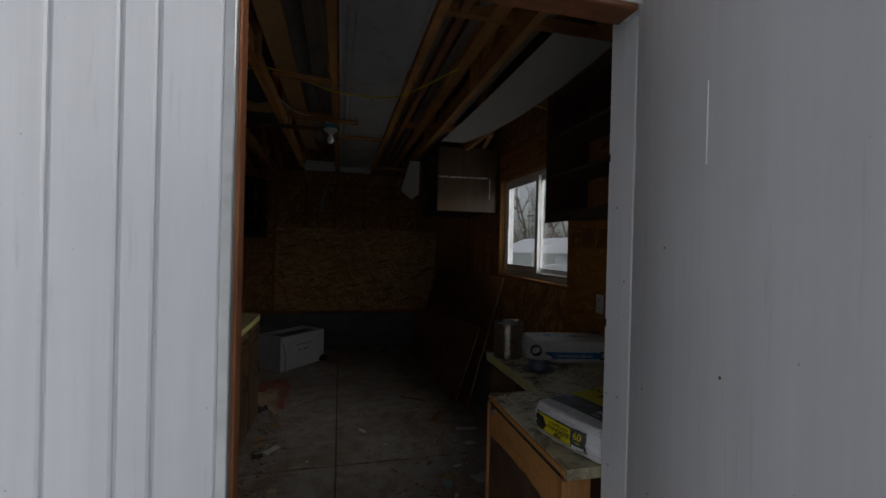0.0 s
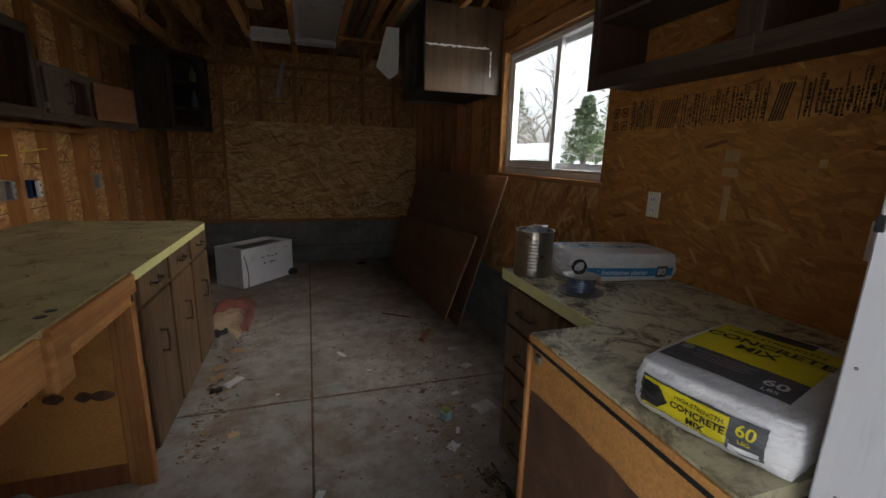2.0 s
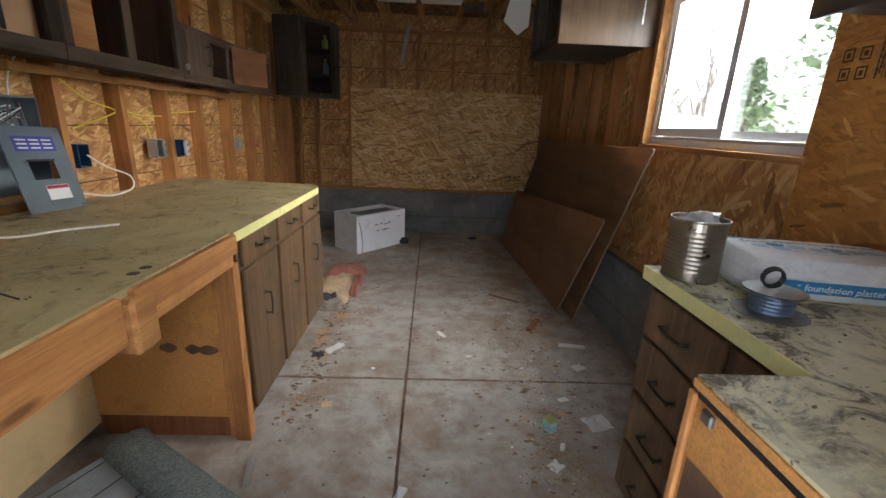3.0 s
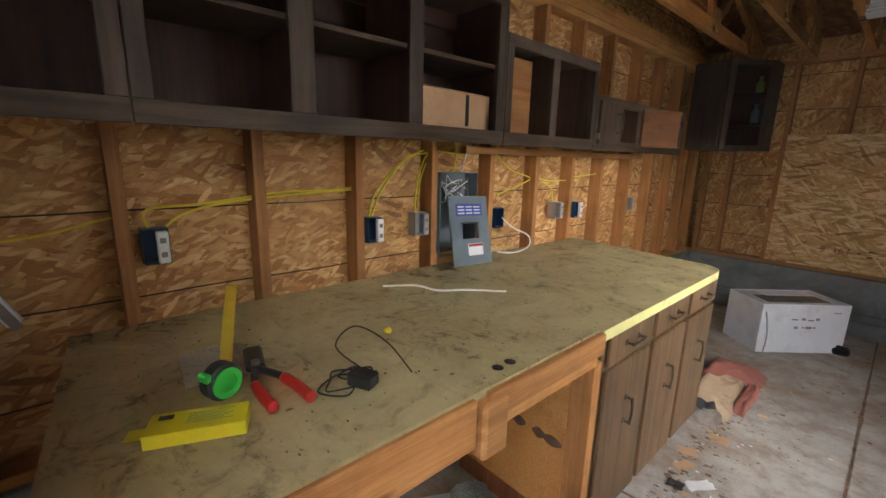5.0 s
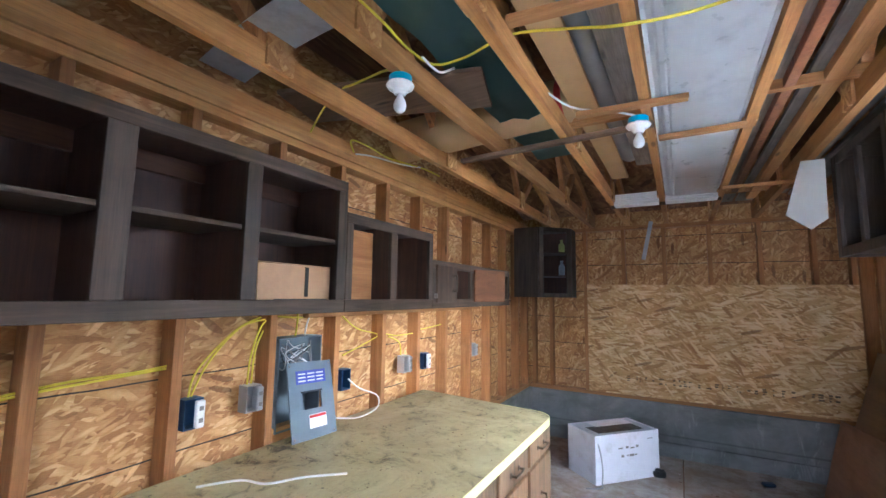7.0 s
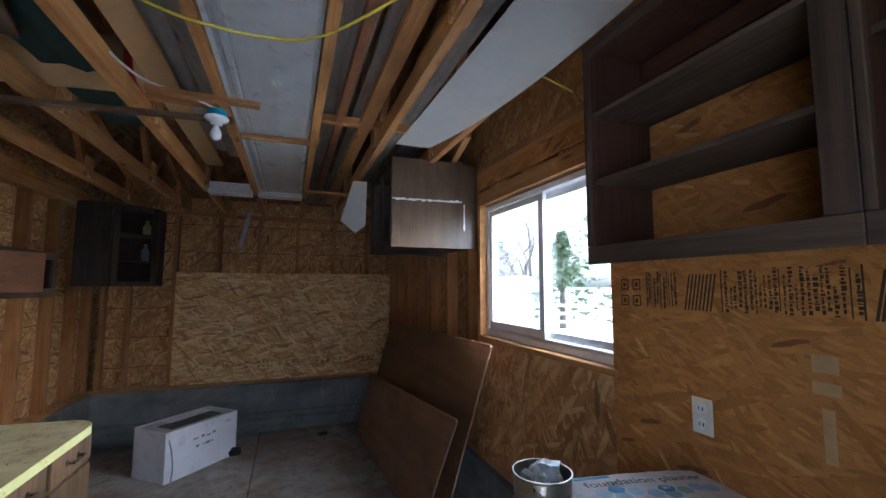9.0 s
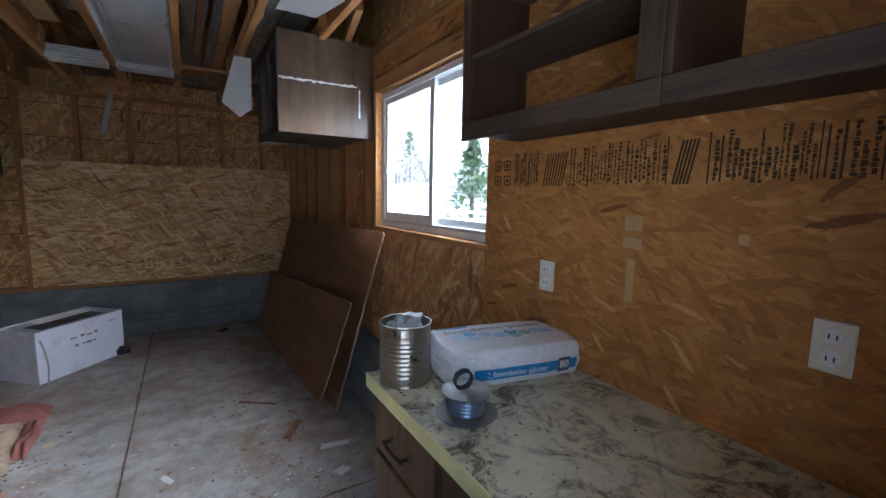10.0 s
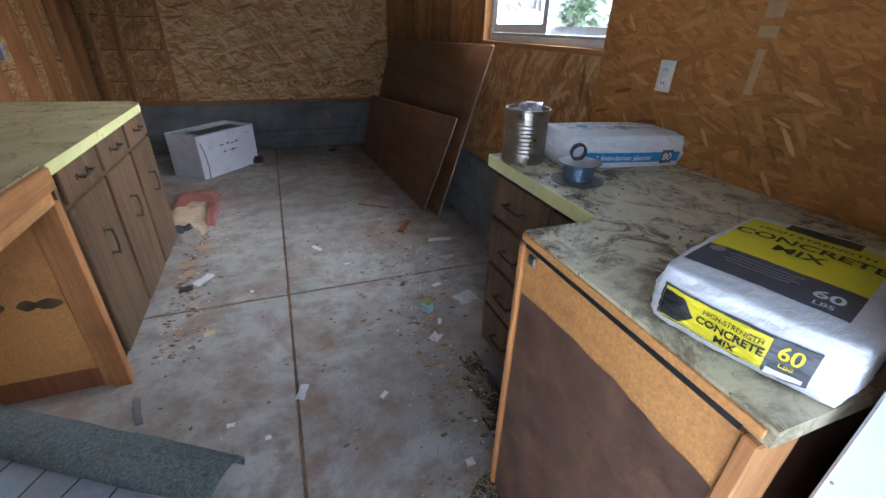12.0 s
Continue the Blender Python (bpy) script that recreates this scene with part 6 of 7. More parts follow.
OVER = [
    ([(0.60, 3.0, HI + 0.02), (0.62, 3.40, HI + 0.008), (0.615, 3.6, HI + 0.0), (0.66, 3.71, HI - 0.02), (0.80, 3.70, HI - 0.035), (0.955, 3.715, HI + 0.008), (1.16, 3.72, HI - 0.03), (1.32, 3.68, HI - 0.094), (1.53, 3.70, HI - 0.096), (1.72, 3.62, HI - 0.095), (2.0, 3.4, HI + 0.01)], M_CABLE),
    ([(0.64, 3.66, HI - 0.01), (0.66, 3.75, HI - 0.03), (0.70, 3.80, HI + 0.0)], M_CABLEW),
    ([(0.53, 3.63, HI - 0.05), (0.46, 3.66, HI - 0.02), (0.283, 3.69, HI - 0.015), (0.17, 3.73, HI + 0.006), (0.04, 3.77, HI - 0.03), (-0.14, 3.86, HI - 0.08)], M_CABLE),
    ([(-0.15, 4.19, HI - 0.08), (-0.118, 4.132, HI - 0.035), (-0.071, 4.24, HI - 0.05), (-0.09, 4.44, HI - 0.05), (0.0, 4.686, HI - 0.06), (0.06, 4.80, HI - 0.09)], M_CABLE),
    ([(-0.16, 4.22, HI - 0.08), (-0.14, 4.34, HI - 0.06), (-0.098, 4.563, HI - 0.05), (0.0, 4.66, HI - 0.06)], M_CABLEW),
    ([(0.92, 4.1, HI + 0.03), (1.05, 4.22, HI - 0.06), (1.2, 4.32, HI - 0.07), (1.30, 4.38, HI - 0.09)], M_CABLEW),
    ([(2.3, 3.7, HI), (2.55, 3.72, HI - 0.02), (2.75, 3.75, HI - 0.05)], M_CABLE),
]
for pts, mt in OVER:
    solid("cable", tube(pts, 0.0048, 7), mt, pts[0], "white cable hanging loose overhead" if mt is M_CABLEW else "yellow cable slung over the trusses", "cable", "overhead cables")
solid("metal_strap", bx(-0.02, 0.02, -0.003, 0.003, -0.42, 0.0, 0.001, Matrix.Translation((1.19, 7.41, 2.40)) @ Matrix.Rotation(radians(12), 4, "Y")), M_DUCT, (1.16, 7.3, 2.4), "grey metal strap hanging by the far wall", "strap")
solid("loose_lumber", bx(-0.02, 0.02, -0.35, 0.35, 0, 0.07, 0.003, Matrix.Translation((2.62, 4.75, 2.405)) @ Matrix.Rotation(radians(-12), 4, "Z")), M_FIR_Y, (2.62, 4.75, 2.4), "short lumber end lying on a wall cabinet", "lumber")
solid("pipe_scrap", tube([(2.55, 4.95, 2.41), (2.68, 5.0, 2.43), (2.76, 5.02, 2.46)], 0.012, 8), M_STEEL, (2.6, 5, 2.4), "short metal pipe on top of a cabinet", "pipe")

# ---- small things on the left counter ----
Z = LCT + 0.001
tape = thing("tape_measure", (0.42, 2.62, Z), "black and lime tape measure with its blade out", "tape measure")
tm = Matrix.Translation((0.42, 2.62, Z)) @ Matrix.Rotation(radians(20), 4, "Z")
bm = lathe([(0.001, -0.02), (0.036, -0.02), (0.041, -0.014), (0.041, 0.014), (0.036, 0.02), (0.001, 0.02)], 24, tm @ Matrix.Translation((0, 0, 0.041)) @ Matrix.Rotation(radians(90), 4, "Y"))
part("case", bm, M_BLACK, tape)
part("case_ring", lathe([(0.022, 0.0), (0.022, 0.004), (0.033, 0.004), (0.033, 0.0)], 24, tm @ Matrix.Translation((0.0202, 0, 0.041)) @ Matrix.Rotation(radians(90), 4, "Y")), M_GREEN, tape, "lime ring")
part("lock_button", bx(-0.012, 0.018, -0.045, -0.03, 0.055, 0.075, 0.004, tm), M_GREEN, tape, "lime lock button")
bl = Vector((0.40, 2.632, Z + 0.03))
tip = Vector((0.15, 2.727, Z + 0.165))
part("blade", grid(lambda u, v: bl.lerp(tip, u) + Vector((0.006, 0.026, 0)) * (v - 0.5) + Vector((0, 0, 0.004 * (2 * v - 1) ** 2 + 0.012 * math.sin(math.pi * u))), 16, 4, thick=0.0006), M_TAPEY, tape, "yellow steel blade")
pl = thing("pliers", (0.45, 2.76, Z), "red-handled pliers lying on the counter", "pliers")
part("jaw", bx(-0.06, 0.055, -0.022, 0.022, 0.003, 0.024, 0.006, Matrix.Translation((0.31, 2.722, Z)) @ Matrix.Rotation(radians(-14), 4, "Z")), M_BLACK, pl, "black steel head")
for tail, bend in (((0.563, 2.757), 0.018), ((0.549, 2.682), -0.014)):
    root, end = Vector((0.362, 2.708, Z + 0.014)), Vector((*tail, Z + 0.013))
    side = Vector((-(end - root).y, (end - root).x, 0)).normalized() * bend
    mid_at = root.lerp(end, 0.42) + side
    part("handle_shank", tube([root, root.lerp(end, 0.2) + side * 0.6, mid_at], 0.009, 8), M_BLACK, pl, smooth=True)
    part("grip", tube([mid_at, root.lerp(end, 0.7) + side * 0.7, end], 0.0125, 10), M_RED, pl, "red grip", True)
part("pivot", lathe([(0.012, 0), (0.01, 0.008)], 12, Matrix.Translation((0.352, 2.712, Z + 0.022))), M_STEEL, pl)
solid("clear_packet", grid(lambda u, v: (0.15 + 0.19 * v + 0.02 * u, 2.585 + 0.15 * u - 0.02 * v, Z + 0.004 + 0.006 * noise.noise((u * 4, v * 4, 2)) + 0.006 * math.sin(math.pi * u)), 10, 10, thick=0.001), M_CLEAR, (0.2, 2.6, Z), "empty clear plastic packet lying on the counter", "packet", smooth=True)
ym = Matrix.Translation((0.515, 2.555, Z)) @ Matrix.Rotation(radians(-23), 4, "Z")
yb = thing("blade_carton", (0.56, 2.54, Z), "bright yellow flat carton on the counter", "carton")
part("carton_body", bx(-0.035, 0.035, -0.085, 0.085, 0, 0.028, 0.001, ym), M_YELLOW, yb)
part("printed_mark", bx(-0.024, -0.010, -0.07, -0.045, 0.0282, 0.029, 0, ym), M_INK, yb)
bm = bmesh.new()
for k in range(7):
    box(bm, -0.022 + k * 0.0055, -0.020 + k * 0.0055, -0.02, 0.06 - 0.008 * (k % 3), 0.0282, 0.0287, ym)
part("small_print", bm, M_OLIVE, yb)
part("open_flap", bx(-0.033, 0.0, -0.125, -0.0855, 0.001, 0.003, 0.0005, ym), M_YELLOW, yb)
ad = thing("power_adapter", (0.57, 2.88, Z), "black power adapter with tangled cord", "adapter")
part("adapter_block", bx(-0.032, 0.032, -0.022, 0.022, 0, 0.035, 0.005, Matrix.Translation((0.57, 2.88, Z)) @ Matrix.Rotation(radians(25), 4, "Z")), M_BLACK, ad)
pts = [(0.56, 2.87, Z + 0.01)]
for k in range(20):
    a = k * 0.75
    pts.append((0.55 - 0.06 * math.cos(a) * (0.7 + 0.25 * math.sin(k)), 2.85 + 0.07 * math.sin(a * 1.02) * (0.8 + 0.3 * math.cos(k * 1.3)), Z + 0.006 + 0.012 * abs(math.sin(k * 1.7))))
part("cord", tube(pts, 0.0022, 6), M_BLACK, ad)
pts = [(0.54, 2.9, Z + 0.02), (0.44, 2.88, Z + 0.05), (0.40, 2.96, Z + 0.07), (0.46, 3.02, Z + 0.03), (0.60, 3.0, Z + 0.005)]
part("cord", tube(pts, 0.0022, 6), M_BLACK, ad)
solid("wire_nut", lathe([(0.009, 0.0), (0.011, 0.004), (0.006, 0.02), (0.001, 0.022)], 12, Matrix.Translation((0.365, 3.10, Z + 0.009)) @ Matrix.Rotation(radians(80), 4, "X")), M_CABLE, (0.365, 3.1, Z), "small yellow wire connector on the counter", "wire nut")
for y in (3.19, 3.24):
    solid("knot_hole", lathe([(0.016, 0.0), (0.012, 0.0015)], 10, Matrix.Translation((0.715, y, Z - 0.0005))), M_BLACK, (0.715, y, Z), "dark drilled hole in the countertop", "hole")

# ---- floor ----
rng = random.Random(21)


def scrap(x, y, w, h, turn, material, label, z=0.002):
    m = Matrix.Translation((x, y, z)) @ Matrix.Rotation(radians(turn), 4, "Z")
    s = rng.random() * 50
    bm = grid(lambda u, v: m @ Vector(((u - 0.5) * w + 0.12 * w * noise.noise((u * 3 + s, v * 3, 0)), (v - 0.5) * h + 0.12 * h * noise.noise((u * 3, v * 3 + s, 4)), 0.12 * min(w, h) * (0.6 + noise.noise((u * 4 + s, v * 4, 7))))), 5, 4, thick=0.0015)
    return solid("paper_scrap", bm, material, (x, y, 0), label, "scrap", "floor scraps")


for x, y, w, h, turn, k in ((1.41, 3.36, 0.035, 0.085, -20, 0), (1.02, 3.88, 0.05, 0.04, 20, 1), (0.94, 4.41, 0.055, 0.13, -35, 0), (2.31, 3.77, 0.12, 0.10, 15, 0), (2.04, 3.51, 0.06, 0.05, 40, 0), (1.59, 4.62, 0.03, 0.09, 30, 0), (2.42, 4.50, 0.16, 0.05, -10, 0), (2.38, 4.25, 0.08, 0.06, 30, 0), (1.93, 2.85, 0.03, 0.03, 0, 0), (1.28, 3.18, 0.02, 0.02, 0, 0), (1.15, 3.28, 0.03, 0.02, 0, 0), (1.72, 3.24, 0.04, 0.02, 40, 0), (0.90, 4.85, 0.09, 0.07, 0, 2), (0.82, 4.62, 0.08, 0.06, 30, 2), (0.84, 4.50, 0.10, 0.05, 60, 2), (2.20, 3.95, 0.05, 0.03, 20, 0), (2.1, 3.62, 0.05, 0.02, 70, 0), (1.0, 5.3, 0.05, 0.03, 20, 1), (2.0, 5.2, 0.05, 0.02, 30, 1), (1.2, 4.2, 0.02, 0.02, 0, 0), (1.75, 4.35, 0.03, 0.015, 0, 0), (0.86, 4.33, 0.07, 0.06, 10, 3)):
    mt, lb = ((M_PAPERWHITE, "crumpled white paper scrap on the floor"), (M_PLY_L, "small tan cardboard scrap on the floor"), (M_CARD, "torn brown cardboard scrap on the floor"), (M_BLACK, "black plastic scrap by the cabinet base"))[k]
    scrap(x, y, w, h, turn, mt, lb)
solid("metal_offcut", bx(-0.012, 0.012, -0.07, 0.07, 0, 0.012, 0.001, Matrix.Translation((0.82, 3.46, 0.0)) @ Matrix.Rotation(radians(15), 4, "Z")), M_DUCT, (0.82, 3.46, 0), "grey metal channel offcut on the floor", "metal scrap")
solid("wood_shard", bx(-0.02, 0.02, -0.10, 0.10, 0, 0.02, 0.004, Matrix.Translation((2.24, 4.78, 0.0)) @ Matrix.Rotation(radians(-32), 4, "Z")), M_JAMB, (2.24, 4.78, 0), "reddish wood shard on the floor", "wood scrap")
solid("wood_shard", bx(-0.008, 0.008, -0.13, 0.13, 0, 0.01, 0.002, Matrix.Translation((2.1, 5.25, 0.0)) @ Matrix.Rotation(radians(55), 4, "Z")), M_JAMB, (2.1, 5.25, 0), "thin reddish wood shard on the floor", "wood scrap")
gc = thing("drink_carton", (2.07, 3.73, 0), "small crumpled green and yellow carton", "carton")
part("carton_body", bx(-0.025, 0.025, -0.03, 0.03, 0.0, 0.05, 0.008, Matrix.Translation((2.07, 3.73, 0)) @ Matrix.Rotation(radians(30), 4, "Z")), M_BLUEGREEN, gc)
part("carton_top", bx(-0.022, 0.022, -0.027, 0.027, 0.0505, 0.064, 0.006, Matrix.Translation((2.07, 3.73, 0)) @ Matrix.Rotation(radians(30), 4, "Z")), M_OLIVE, gc)
solid("blue_scrap", bx(-0.05, 0.05, -0.03, 0.03, 0, 0.03, 0.012, Matrix.Translation((2.02, 7.08, 0)) @ Matrix.Rotation(radians(20), 4, "Z")), M_BOXBLUE, (2.02, 7.08, 0), "blue plastic lid on the far floor", "lid")
bm = bmesh.new()
bmesh.ops.create_icosphere(bm, subdivisions=3, radius=0.05, matrix=Matrix.Translation((1.20, 6.80, 0.03)) @ Matrix.Diagonal((1.2, 0.8, 0.8, 1)))
for v in bm.verts:
    v.co += Vector((0, 0, 1)) * 0.02 * noise.noise(v.co * 40)
    v.co.z = max(v.co.z, 0.0)
solid("black_bag_scrap", bm, M_BLACK, (1.2, 6.8, 0), "crumpled black plastic beside a carton", "plastic scrap")

# torn paper bag by the cabinet end
rb = thing("torn_bag", (0.78, 5.35, 0), "torn red and tan paper bag lying flat on the floor", "bag")


def flat_bag(x0, x1, y0, y1, h, seed):
    def f(u, v):
        e = min(1, 6 * min(u, 1 - u, v, 1 - v))
        return (x0 + (x1 - x0) * u + 0.02 * noise.noise((v * 4, seed, 0)), y0 + (y1 - y0) * v + 0.02 * noise.noise((u * 4, seed, 3)), 0.003 + h * e * (0.8 + 0.5 * noise.noise((u * 4, v * 4, seed))))
    return grid(f, 12, 14)


part("bag_body", flat_bag(0.62, 0.88, 5.05, 5.62, 0.085, 2), M_TANBAG, rb, smooth=True)
part("bag_top", flat_bag(0.58, 0.92, 5.60, 5.86, 0.085, 6), M_REDBAG, rb, "red printed end", True)
part("bag_edge", flat_bag(0.86, 0.93, 5.2, 5.64, 0.07, 9), M_REDBAG, rb, "red folded edge", True)
part("torn_lining", flat_bag(0.70, 0.86, 4.92, 5.10, 0.06, 12), M_GREYBOARD, rb, "grey torn lining", True)
part("torn_edge", flat_bag(0.64, 0.84, 5.02, 5.09, 0.09, 15), M_BLACK, rb, "burnt black edge", True)

# folded carpet under the counter
cp = thing("carpet_piece", (0.7, 3.3, 0), "folded grey-green carpet offcut with grey backing", "carpet")
a, b = Vector((0.335, 3.60, 0)), Vector((1.20, 3.06, 0))
d = (b - a).normalized()
sd = Vector((d.y, -d.x, 0))


def fold(u, v):
    ang = math.pi * (1.25 * v - 0.15)
    wob = 1 + 0.12 * noise.noise((u * 5, v * 2, 1))
    return a.lerp(b, u) + sd * (0.06 - 0.085 * math.cos(ang) * wob) + Vector((0, 0, max(0.004, 0.048 + 0.048 * math.sin(ang) * wob)))


part("carpet_fold", grid(fold, 40, 14, thick=0.006), M_CARPET, cp, "grey-green carpet pile fold", True)
part("carpet_backing", grid(lambda u, v: a.lerp(b, u * 0.93) + sd * (0.13 + 0.23 * v) + Vector((0, 0, 0.050 - 0.02 * v + 0.012 * noise.noise((u * 4, v * 3, 8)))), 24, 10, thick=0.008), M_CARPETBACK, cp, "grey woven backing", True)
for k in range(6):
    u = 0.05 + 0.14 * k
    p = [a.lerp(b, u * 0.93) + sd * (0.15 + 0.19 * q) + Vector((0, 0, 0.0595 - 0.02 * q + 0.012 * noise.noise((u * 4, q * 3, 8)))) for q in (0, 0.33, 0.66, 1)]
    part("backing_seam", tube(p, 0.002, 5), M_DARKDIRT, cp)
case_m = Matrix.Translation((0.30, 2.93, 0)) @ Matrix.Rotation(radians(-28), 4, "Z")
case = thing("tool_case", (0.30, 2.93, 0), "black plastic tool case with grey label under the counter", "case")
part("case_body", bx(0.0, 0.19, -0.26, 0.0, 0.0, 0.40, 0.012, case_m), M_BLACK, case)
part("case_lid", bx(-0.004, 0.194, -0.264, 0.004, 0.4005, 0.452, 0.01, case_m), M_BLACK, case)
part("label", bx(0.06, 0.16, -0.20, -0.05, 0.4523, 0.4532, 0, case_m), M_GREYPRINT, case)
part("round_label", lathe([(0.03, 0.0), (0.029, 0.001)], 20, case_m @ Matrix.Translation((0.09, -0.08, 0.4534))), M_DUCT, case, "pale round label")
part("latch", bx(0.194, 0.204, -0.16, -0.10, 0.36, 0.43, 0.004, case_m), M_YELLOW, case, "yellow latch")

# dirt and litter
bm = bmesh.new()
rng = random.Random(33)


def chip(bm, x, y, s, r):
    z = 0.001
    a = r.uniform(0, 6.28)
    pts = []
    for k in range(4):
        t = a + k * 1.57 + r.uniform(-0.4, 0.4)
        q = s * r.uniform(0.5, 1.2)
        pts.append((x + q * math.cos(t), y + q * math.sin(t) * r.uniform(0.4, 1)))
    lo = [bm.verts.new((p[0], p[1], z)) for p in pts]
    hi = [bm.verts.new((p[0], p[1], z + s * r.uniform(0.2, 0.6))) for p in pts]
    bm.faces.new(hi)
    for k in range(4):
        bm.faces.new((lo[k], lo[(k + 1) % 4], hi[(k + 1) % 4], hi[k]))


bm2, bm3 = bmesh.new(), bmesh.new()
for k in range(2300):
    t = rng.random()
    if t < 0.42:
        x, y = 2.16 - abs(rng.gauss(0, 0.16)), rng.uniform(2.1, 4.6)
        if y < 2.8:
            x -= 0.19
    elif t < 0.60:
        x, y = 0.80 + abs(rng.gauss(0, 0.12)), rng.uniform(3.7, 5.4)
    elif t < 0.72:
        x, y = rng.uniform(1.9, 2.6), rng.uniform(3.8, 5.4)
    else:
        x, y = rng.uniform(0.8, 2.4), rng.uniform(2.1, 7.2)
    s = rng.choice((0.0015, 0.002, 0.0025, 0.003, 0.004, 0.005, 0.008)) * rng.uniform(0.7, 1.2)
    chip((bm, bm3, bm2, bm3)[rng.randrange(4)] if s < 0.006 else bm3, x, y, s, rng)
solid("dirt_crumbs", bm, M_DARKDIRT, (0, 0, 0), "dark crumbs and dirt scattered over the floor", "dirt", kind="stuff")
solid("pale_crumbs", bm2, M_DRYWALL, (0, 0, 0), "pale plaster crumbs scattered over the floor", "debris", kind="stuff")
solid("brown_crumbs", bm3, M_LEAFLIT, (0, 0, 0), "brown leaf crumbs scattered over the floor", "debris", kind="stuff")
bm = bmesh.new()
for k in range(1100):
    x, y = 2.0 - abs(rng.gauss(0, 0.13)), rng.uniform(2.1, 3.6) if k % 3 else rng.uniform(2.1, 2.85)
    if y > 2.8:
        x += 0.17
    a, l = rng.uniform(0, 6.28), rng.uniform(0.015, 0.06)
    z = rng.uniform(0.002, 0.014)
    p, q = Vector((x, y, z)), Vector((x + l * math.cos(a), y + l * math.sin(a), z + rng.uniform(-0.002, 0.01)))
    w = Vector((-math.sin(a), math.cos(a), 0)) * 0.0011
    vs = [bm.verts.new(t) for t in (p - w, q - w, q + w, p + w, p + Vector((0, 0, 0.002)), q + Vector((0, 0, 0.002)))]
    bm.faces.new((vs[0], vs[1], vs[5], vs[4]))
    bm.faces.new((vs[4], vs[5], vs[2], vs[3]))
solid("dry_straw", bm, plain("dry_straw", (0.30, 0.225, 0.12), 0.85, 0.3, 30), (0, 0, 0), "dry straw and twigs along the cabinet base", "straw", kind="stuff")
bm = grid(lambda u, v: (1.78 + 0.21 * v + 0.19 * (1 if u > 0.45 else 0) * min(1, (u - 0.45) * 12 if u > 0.45 else 0), 2.12 + 1.35 * u, -0.006 + 0.028 * v * math.sin(math.pi * min(1, u * 1.02)) ** 0.5 * (0.5 + 0.9 * noise.noise((u * 11, v * 4, 3)) + 0.5 * noise.noise((u * 40, v * 14, 5)))), 110, 30)
solid("dirt_drift", bm, M_DARKDIRT, (0, 0, 0), "drift of dark dirt against the cabinet base", "dirt", kind="stuff", smooth=True)

# torn leaves and bark flakes gathered by the cabinets
flakes = {"rust": (bmesh.new(), M_CARD), "dark": (bmesh.new(), M_LEAFLIT), "pale": (bmesh.new(), M_PAPERWHITE)}
for k in range(520):
    t = rng.random()
    if t < 0.34:
        x, y = 0.80 + abs(rng.gauss(0, 0.11)), rng.uniform(3.75, 5.2)
    elif t < 0.62:
        x, y = 2.30 - abs(rng.gauss(0, 0.22)), rng.uniform(3.6, 5.6)
    elif t < 0.80:
        x, y = 2.12 - abs(rng.gauss(0, 0.14)), rng.uniform(2.8, 3.8)
    else:
        x, y = rng.uniform(0.85, 2.3), rng.uniform(2.3, 7.0)
    near = "pale" if rng.random() < 0.13 else "rust" if rng.random() < 0.3 else "dark"
    s, a = rng.uniform(0.006, 0.022) * (0.6 if near == "pale" else 1.0), rng.uniform(0, 6.28)
    fb = flakes[near][0]
    rim = []
    for q in range(6):
        r = s * rng.uniform(0.5, 1.15)
        rim.append(fb.verts.new((x + r * math.cos(a + q * 1.047), y + r * 0.6 * math.sin(a + q * 1.047), 0.0015 + rng.uniform(0, 0.45) * s)))
    hub_v = fb.verts.new((x, y, 0.0025))
    for q in range(6):
        fb.faces.new((hub_v, rim[q], rim[(q + 1) % 6]))
for tone, (fb, mt) in flakes.items():
    solid("leaf_flakes", fb, mt, (0, 0, 0), {"rust": "rust-brown bark and board flakes on the floor", "dark": "dry dark leaf flakes on the floor", "pale": "pale paper flakes on the floor"}[tone], "debris", kind="stuff")

# crumbs on the counters
bm = bmesh.new()
for k in range(420):
    if k % 2:
        x, y, z0 = rng.uniform(-0.1, 0.75), rng.uniform(2.4, 4.85), LCT
    else:
        x, y, z0 = rng.uniform(2.0, 2.75), rng.uniform(2.25, 3.3), RCT
        if y > 2.76:
            x = max(x, 2.22)
    n0 = len(bm.verts)
    chip(bm, x, y, rng.choice((0.002, 0.003, 0.005)), rng)
    bm.verts.ensure_lookup_table()
    for v in bm.verts[n0:]:
        v.co.z += z0
solid("counter_crumbs", bm, M_LEAFLIT, (0, 0, 0), "brown crumbs scattered over the countertops", "debris", kind="stuff")

# ---- outside the window ----
shed = thing("garden_shed", (11, 19.5, -0.16), "small pale green shed with a snowy gable roof", "shed")
part("shed_wall", bx(9.5, 12.5, 18.0, 21.5, -0.16, 1.35), M_SHEDWALL, shed)
bm = bmesh.new()
c = [(9.1, 17.6, 1.35), (12.9, 17.6, 1.35), (11.0, 17.6, 2.05), (9.1, 21.9, 1.35), (12.9, 21.9, 1.35), (11.0, 21.9, 2.05)]
v = [bm.verts.new(p) for p in c]
for f in ((0, 1, 2), (3, 5, 4), (0, 2, 5, 3), (1, 4, 5, 2), (0, 3, 4, 1)):
    bm.faces.new([v[i] for i in f])
part("roof", bm, M_SHEDROOF, shed)
part("door", bx(10.6, 11.5, 17.96, 17.999, -0.16, 1.25), M_DOORPAINT, shed)
fence = thing("rail_fence", (12, 12, -0.16), "white rail fence across a snowy yard", "fence")
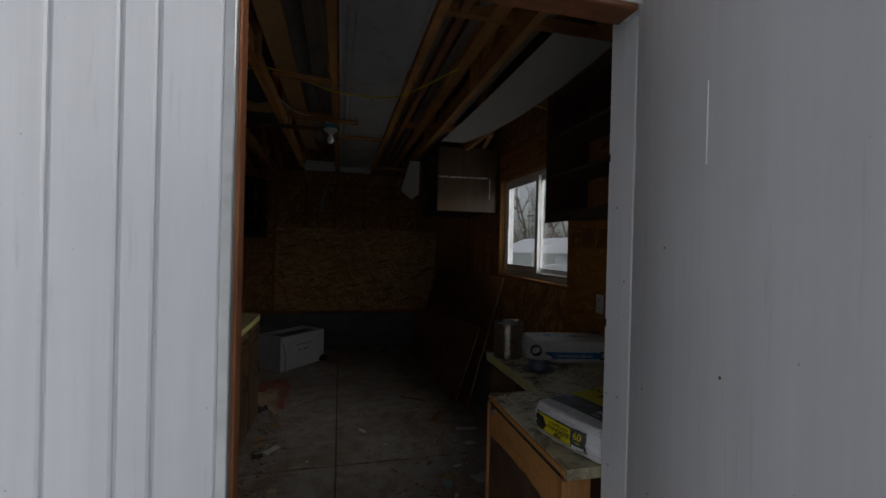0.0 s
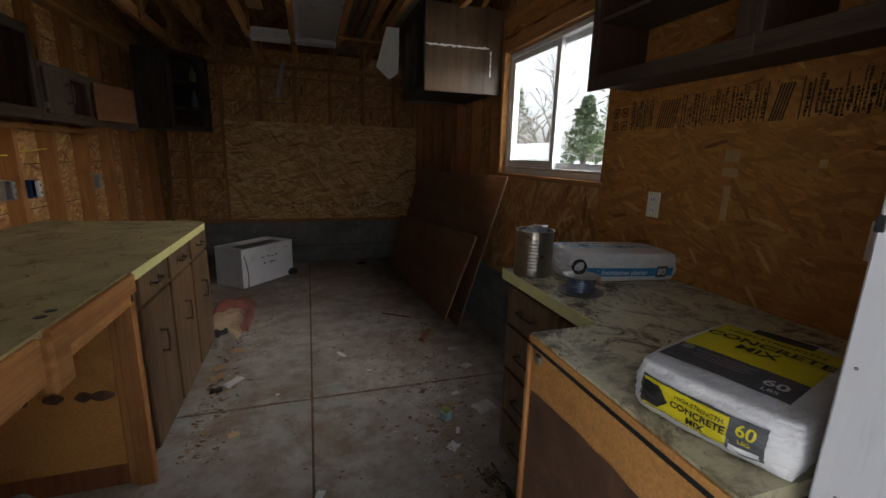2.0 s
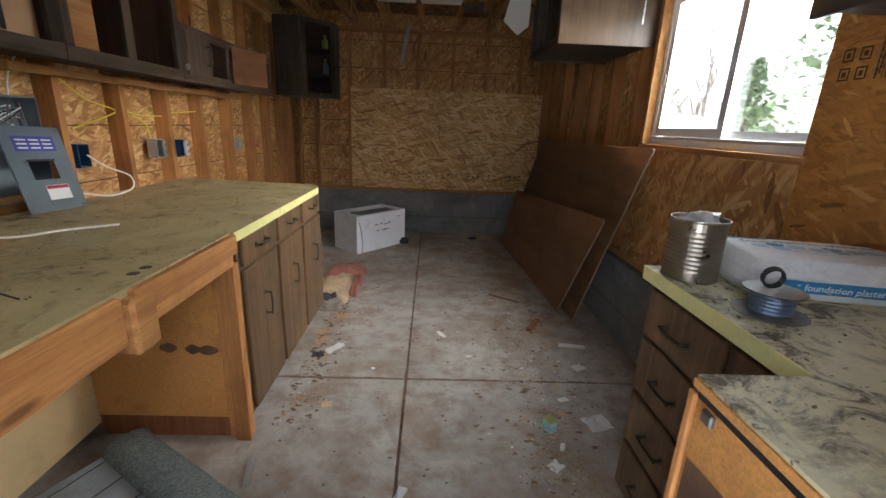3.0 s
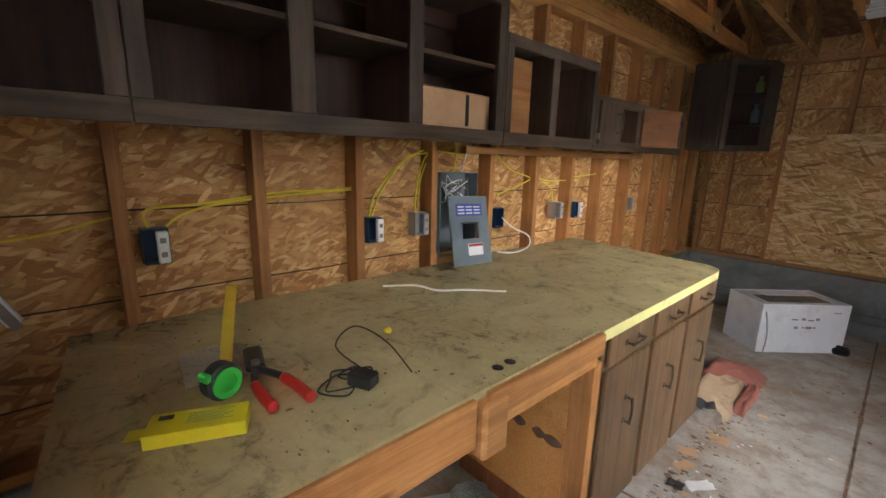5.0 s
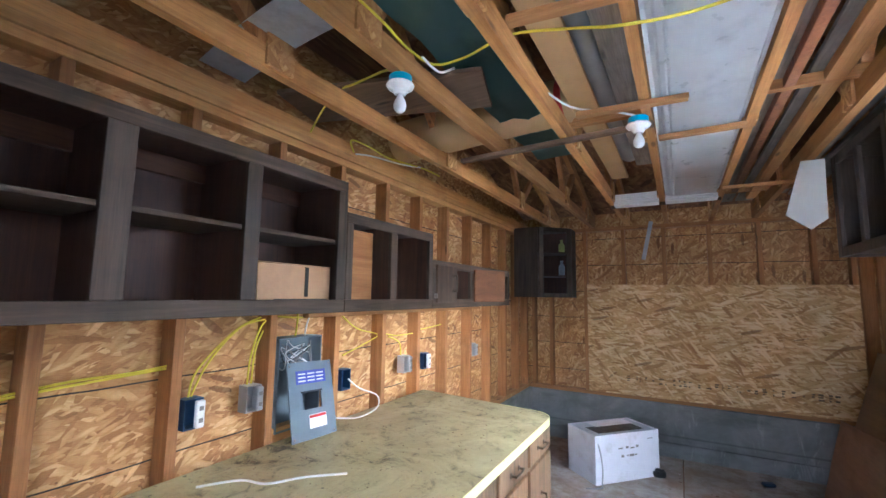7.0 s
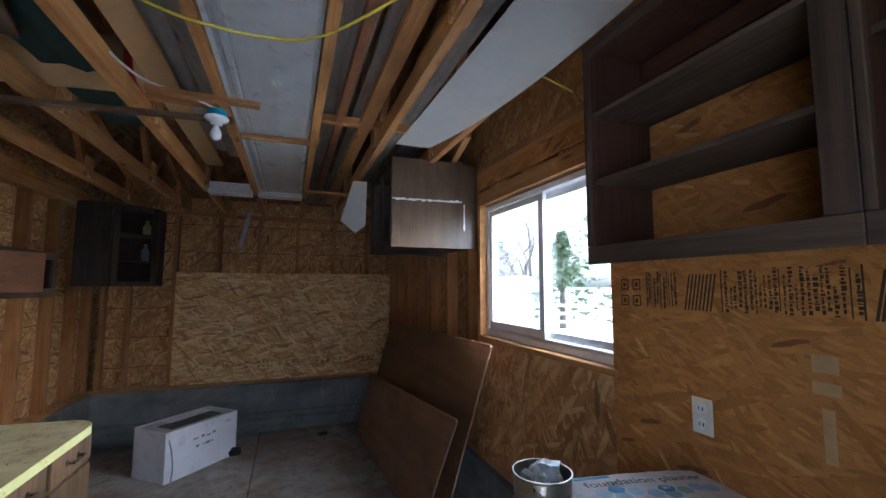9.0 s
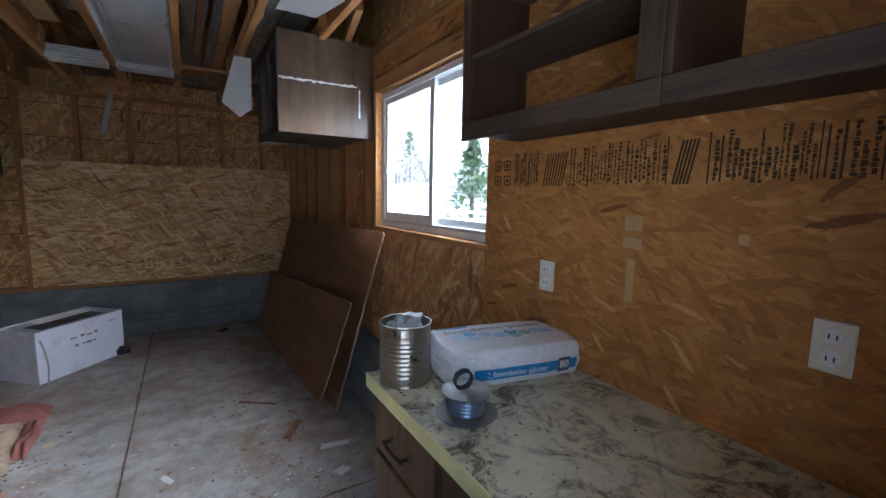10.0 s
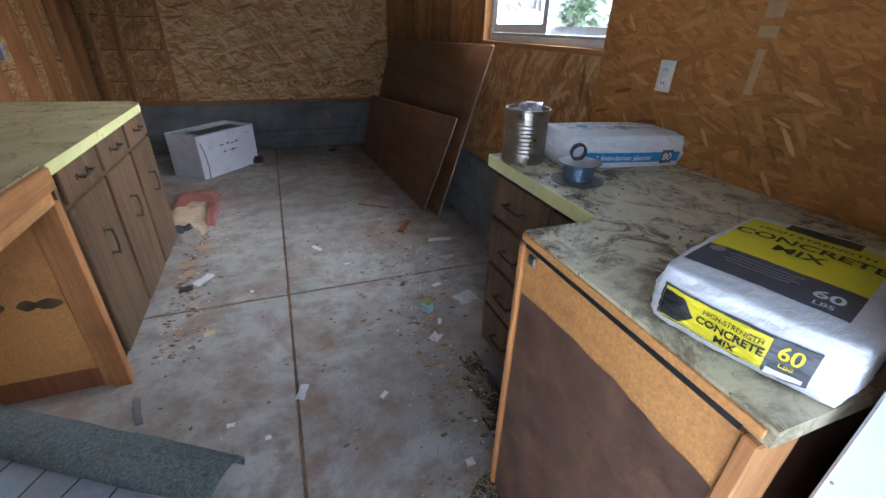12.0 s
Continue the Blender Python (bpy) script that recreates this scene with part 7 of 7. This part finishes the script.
for k in range(9):
    x, y = 9.0 + k * 1.6, 16.5 - k * 0.9
    part("post", bx(x - 0.05, x + 0.05, y - 0.05, y + 0.05, -0.16, 1.0), M_FENCE, fence)
    if k:
        for z in (0.3, 0.6, 0.9):
            m = Matrix.Translation((x - 0.8, y + 0.45, z)) @ Matrix.Rotation(math.atan2(-0.9, 1.6), 4, "Z")
            part("rail", bx(-0.92, 0.92, -0.02, 0.02, -0.05, 0.05, 0, m), M_FENCE, fence)


def conifer(x, y, h, seed):
    t = thing("conifer_tree", (x, y, -0.16), "dark green conifer in a winter yard", "tree", "yard conifers")
    part("trunk", lathe([(0.16, -0.16), (0.10, h * 0.5), (0.01, h)], 8, Matrix.Translation((x, y, 0))), M_BARK, t)
    r = random.Random(seed)
    bm = bmesh.new()
    for k in range(1200):
        f = r.random() ** 0.7
        z = 0.5 + f * (h - 0.5)
        rad = (1 - f) * h * 0.42 * r.uniform(0.2, 1.15) + 0.05
        a = r.uniform(0, 6.28)
        p = Vector((x + rad * math.cos(a), y + rad * math.sin(a), z - rad * 0.2))
        s = r.uniform(0.06, 0.16)
        q = [p + Vector((r.gauss(0, s), r.gauss(0, s), r.gauss(0, s * 0.7))) for _ in range(3)]
        bm.faces.new([bm.verts.new(w) for w in q])
    part("crown", bm, M_NEEDLE, t)


conifer(12.5, 17.3, 3.9, 1)
conifer(13.2, 14.9, 7.0, 2)
conifer(19.0, 17.0, 5.0, 5)


def bare_tree(x, y, h, seed):
    t = thing("bare_tree", (x, y, -0.16), "leafless winter tree with fine branches", "tree", "bare trees")
    r = random.Random(seed)
    bm = bmesh.new()

    def limb(p, d, l, rad, depth):
        q = p + d * l
        mid_p = p.lerp(q, 0.5) + Vector((r.gauss(0, 0.04), r.gauss(0, 0.04), 0)) * l
        tube([p, mid_p, q], rad, 4, bm)
        if depth:
            for _ in range(3):
                limb(q if r.random() < 0.6 else mid_p, (d + Vector((r.gauss(0, 0.5), r.gauss(0, 0.5), r.gauss(0.1, 0.3)))).normalized(), l * r.uniform(0.55, 0.8), rad * 0.55, depth - 1)

    limb(Vector((x, y, -0.16)), Vector((0, 0, 1)), h * 0.35, 0.11, 4)
    part("branches", bm, M_BARK, t)


bare_tree(12.0, 24.0, 8.0, 3)
bare_tree(15.5, 25.0, 9.0, 8)
bare_tree(17.0, 33.0, 8.0, 21)
bare_tree(21.0, 31.0, 7.5, 34)
bare_tree(18.5, 25.5, 5.5, 41)
conifer(20.0, 38.0, 7.5, 9)
bare_tree(13.0, 20.5, 6.5, 12)

# dirt lying along the floor joints
bm = bmesh.new()
for a, b in (((1.39, 2.2), (1.39, 7.2)), ((0.72, 4.11), (2.5, 4.11))):
    a, b = Vector((*a, 0)), Vector((*b, 0))
    d = (b - a).normalized()
    w = Vector((-d.y, d.x, 0))
    grid(lambda u, v: a.lerp(b, u) + w * (v - 0.5) * max(0.003, 0.008 + 0.02 * noise.noise((u * 23, a.x, 0)) + 0.010 * noise.noise((u * 90, a.y, 2))) + w * 0.006 * noise.noise((u * 40, 3, v * 4)) + Vector((0, 0, 0.0012)), 160, 2, bm)
solid("joint_dirt", bm, plain("rusty_joint_dirt", (0.20, 0.115, 0.065), 0.95, 0.4, 40, (0.07, 0.045, 0.03), 0.7, 14), (0, 0, 0), "rust-brown dirt lying in the floor joints", "dirt", kind="stuff")

# smudged stamp along the foot of the far sheet
bm = bmesh.new()
rng = random.Random(77)
x = 0.9
while x < 2.6:
    w = rng.uniform(0.01, 0.05)
    for k in range(3):
        if rng.random() < 0.7:
            box(bm, x, x + w * rng.uniform(0.4, 1.0), FY - 0.0147, FY - 0.0141, 0.69 + 0.022 * k + rng.uniform(0, 0.006), 0.703 + 0.022 * k + rng.uniform(0, 0.006))
    x += w + rng.uniform(0.005, 0.05)
part("stamped_print", bm, plain("faded_ink", (0.16, 0.10, 0.05), 0.8, 0.3, 30), wall_far, "faded black stamped print")
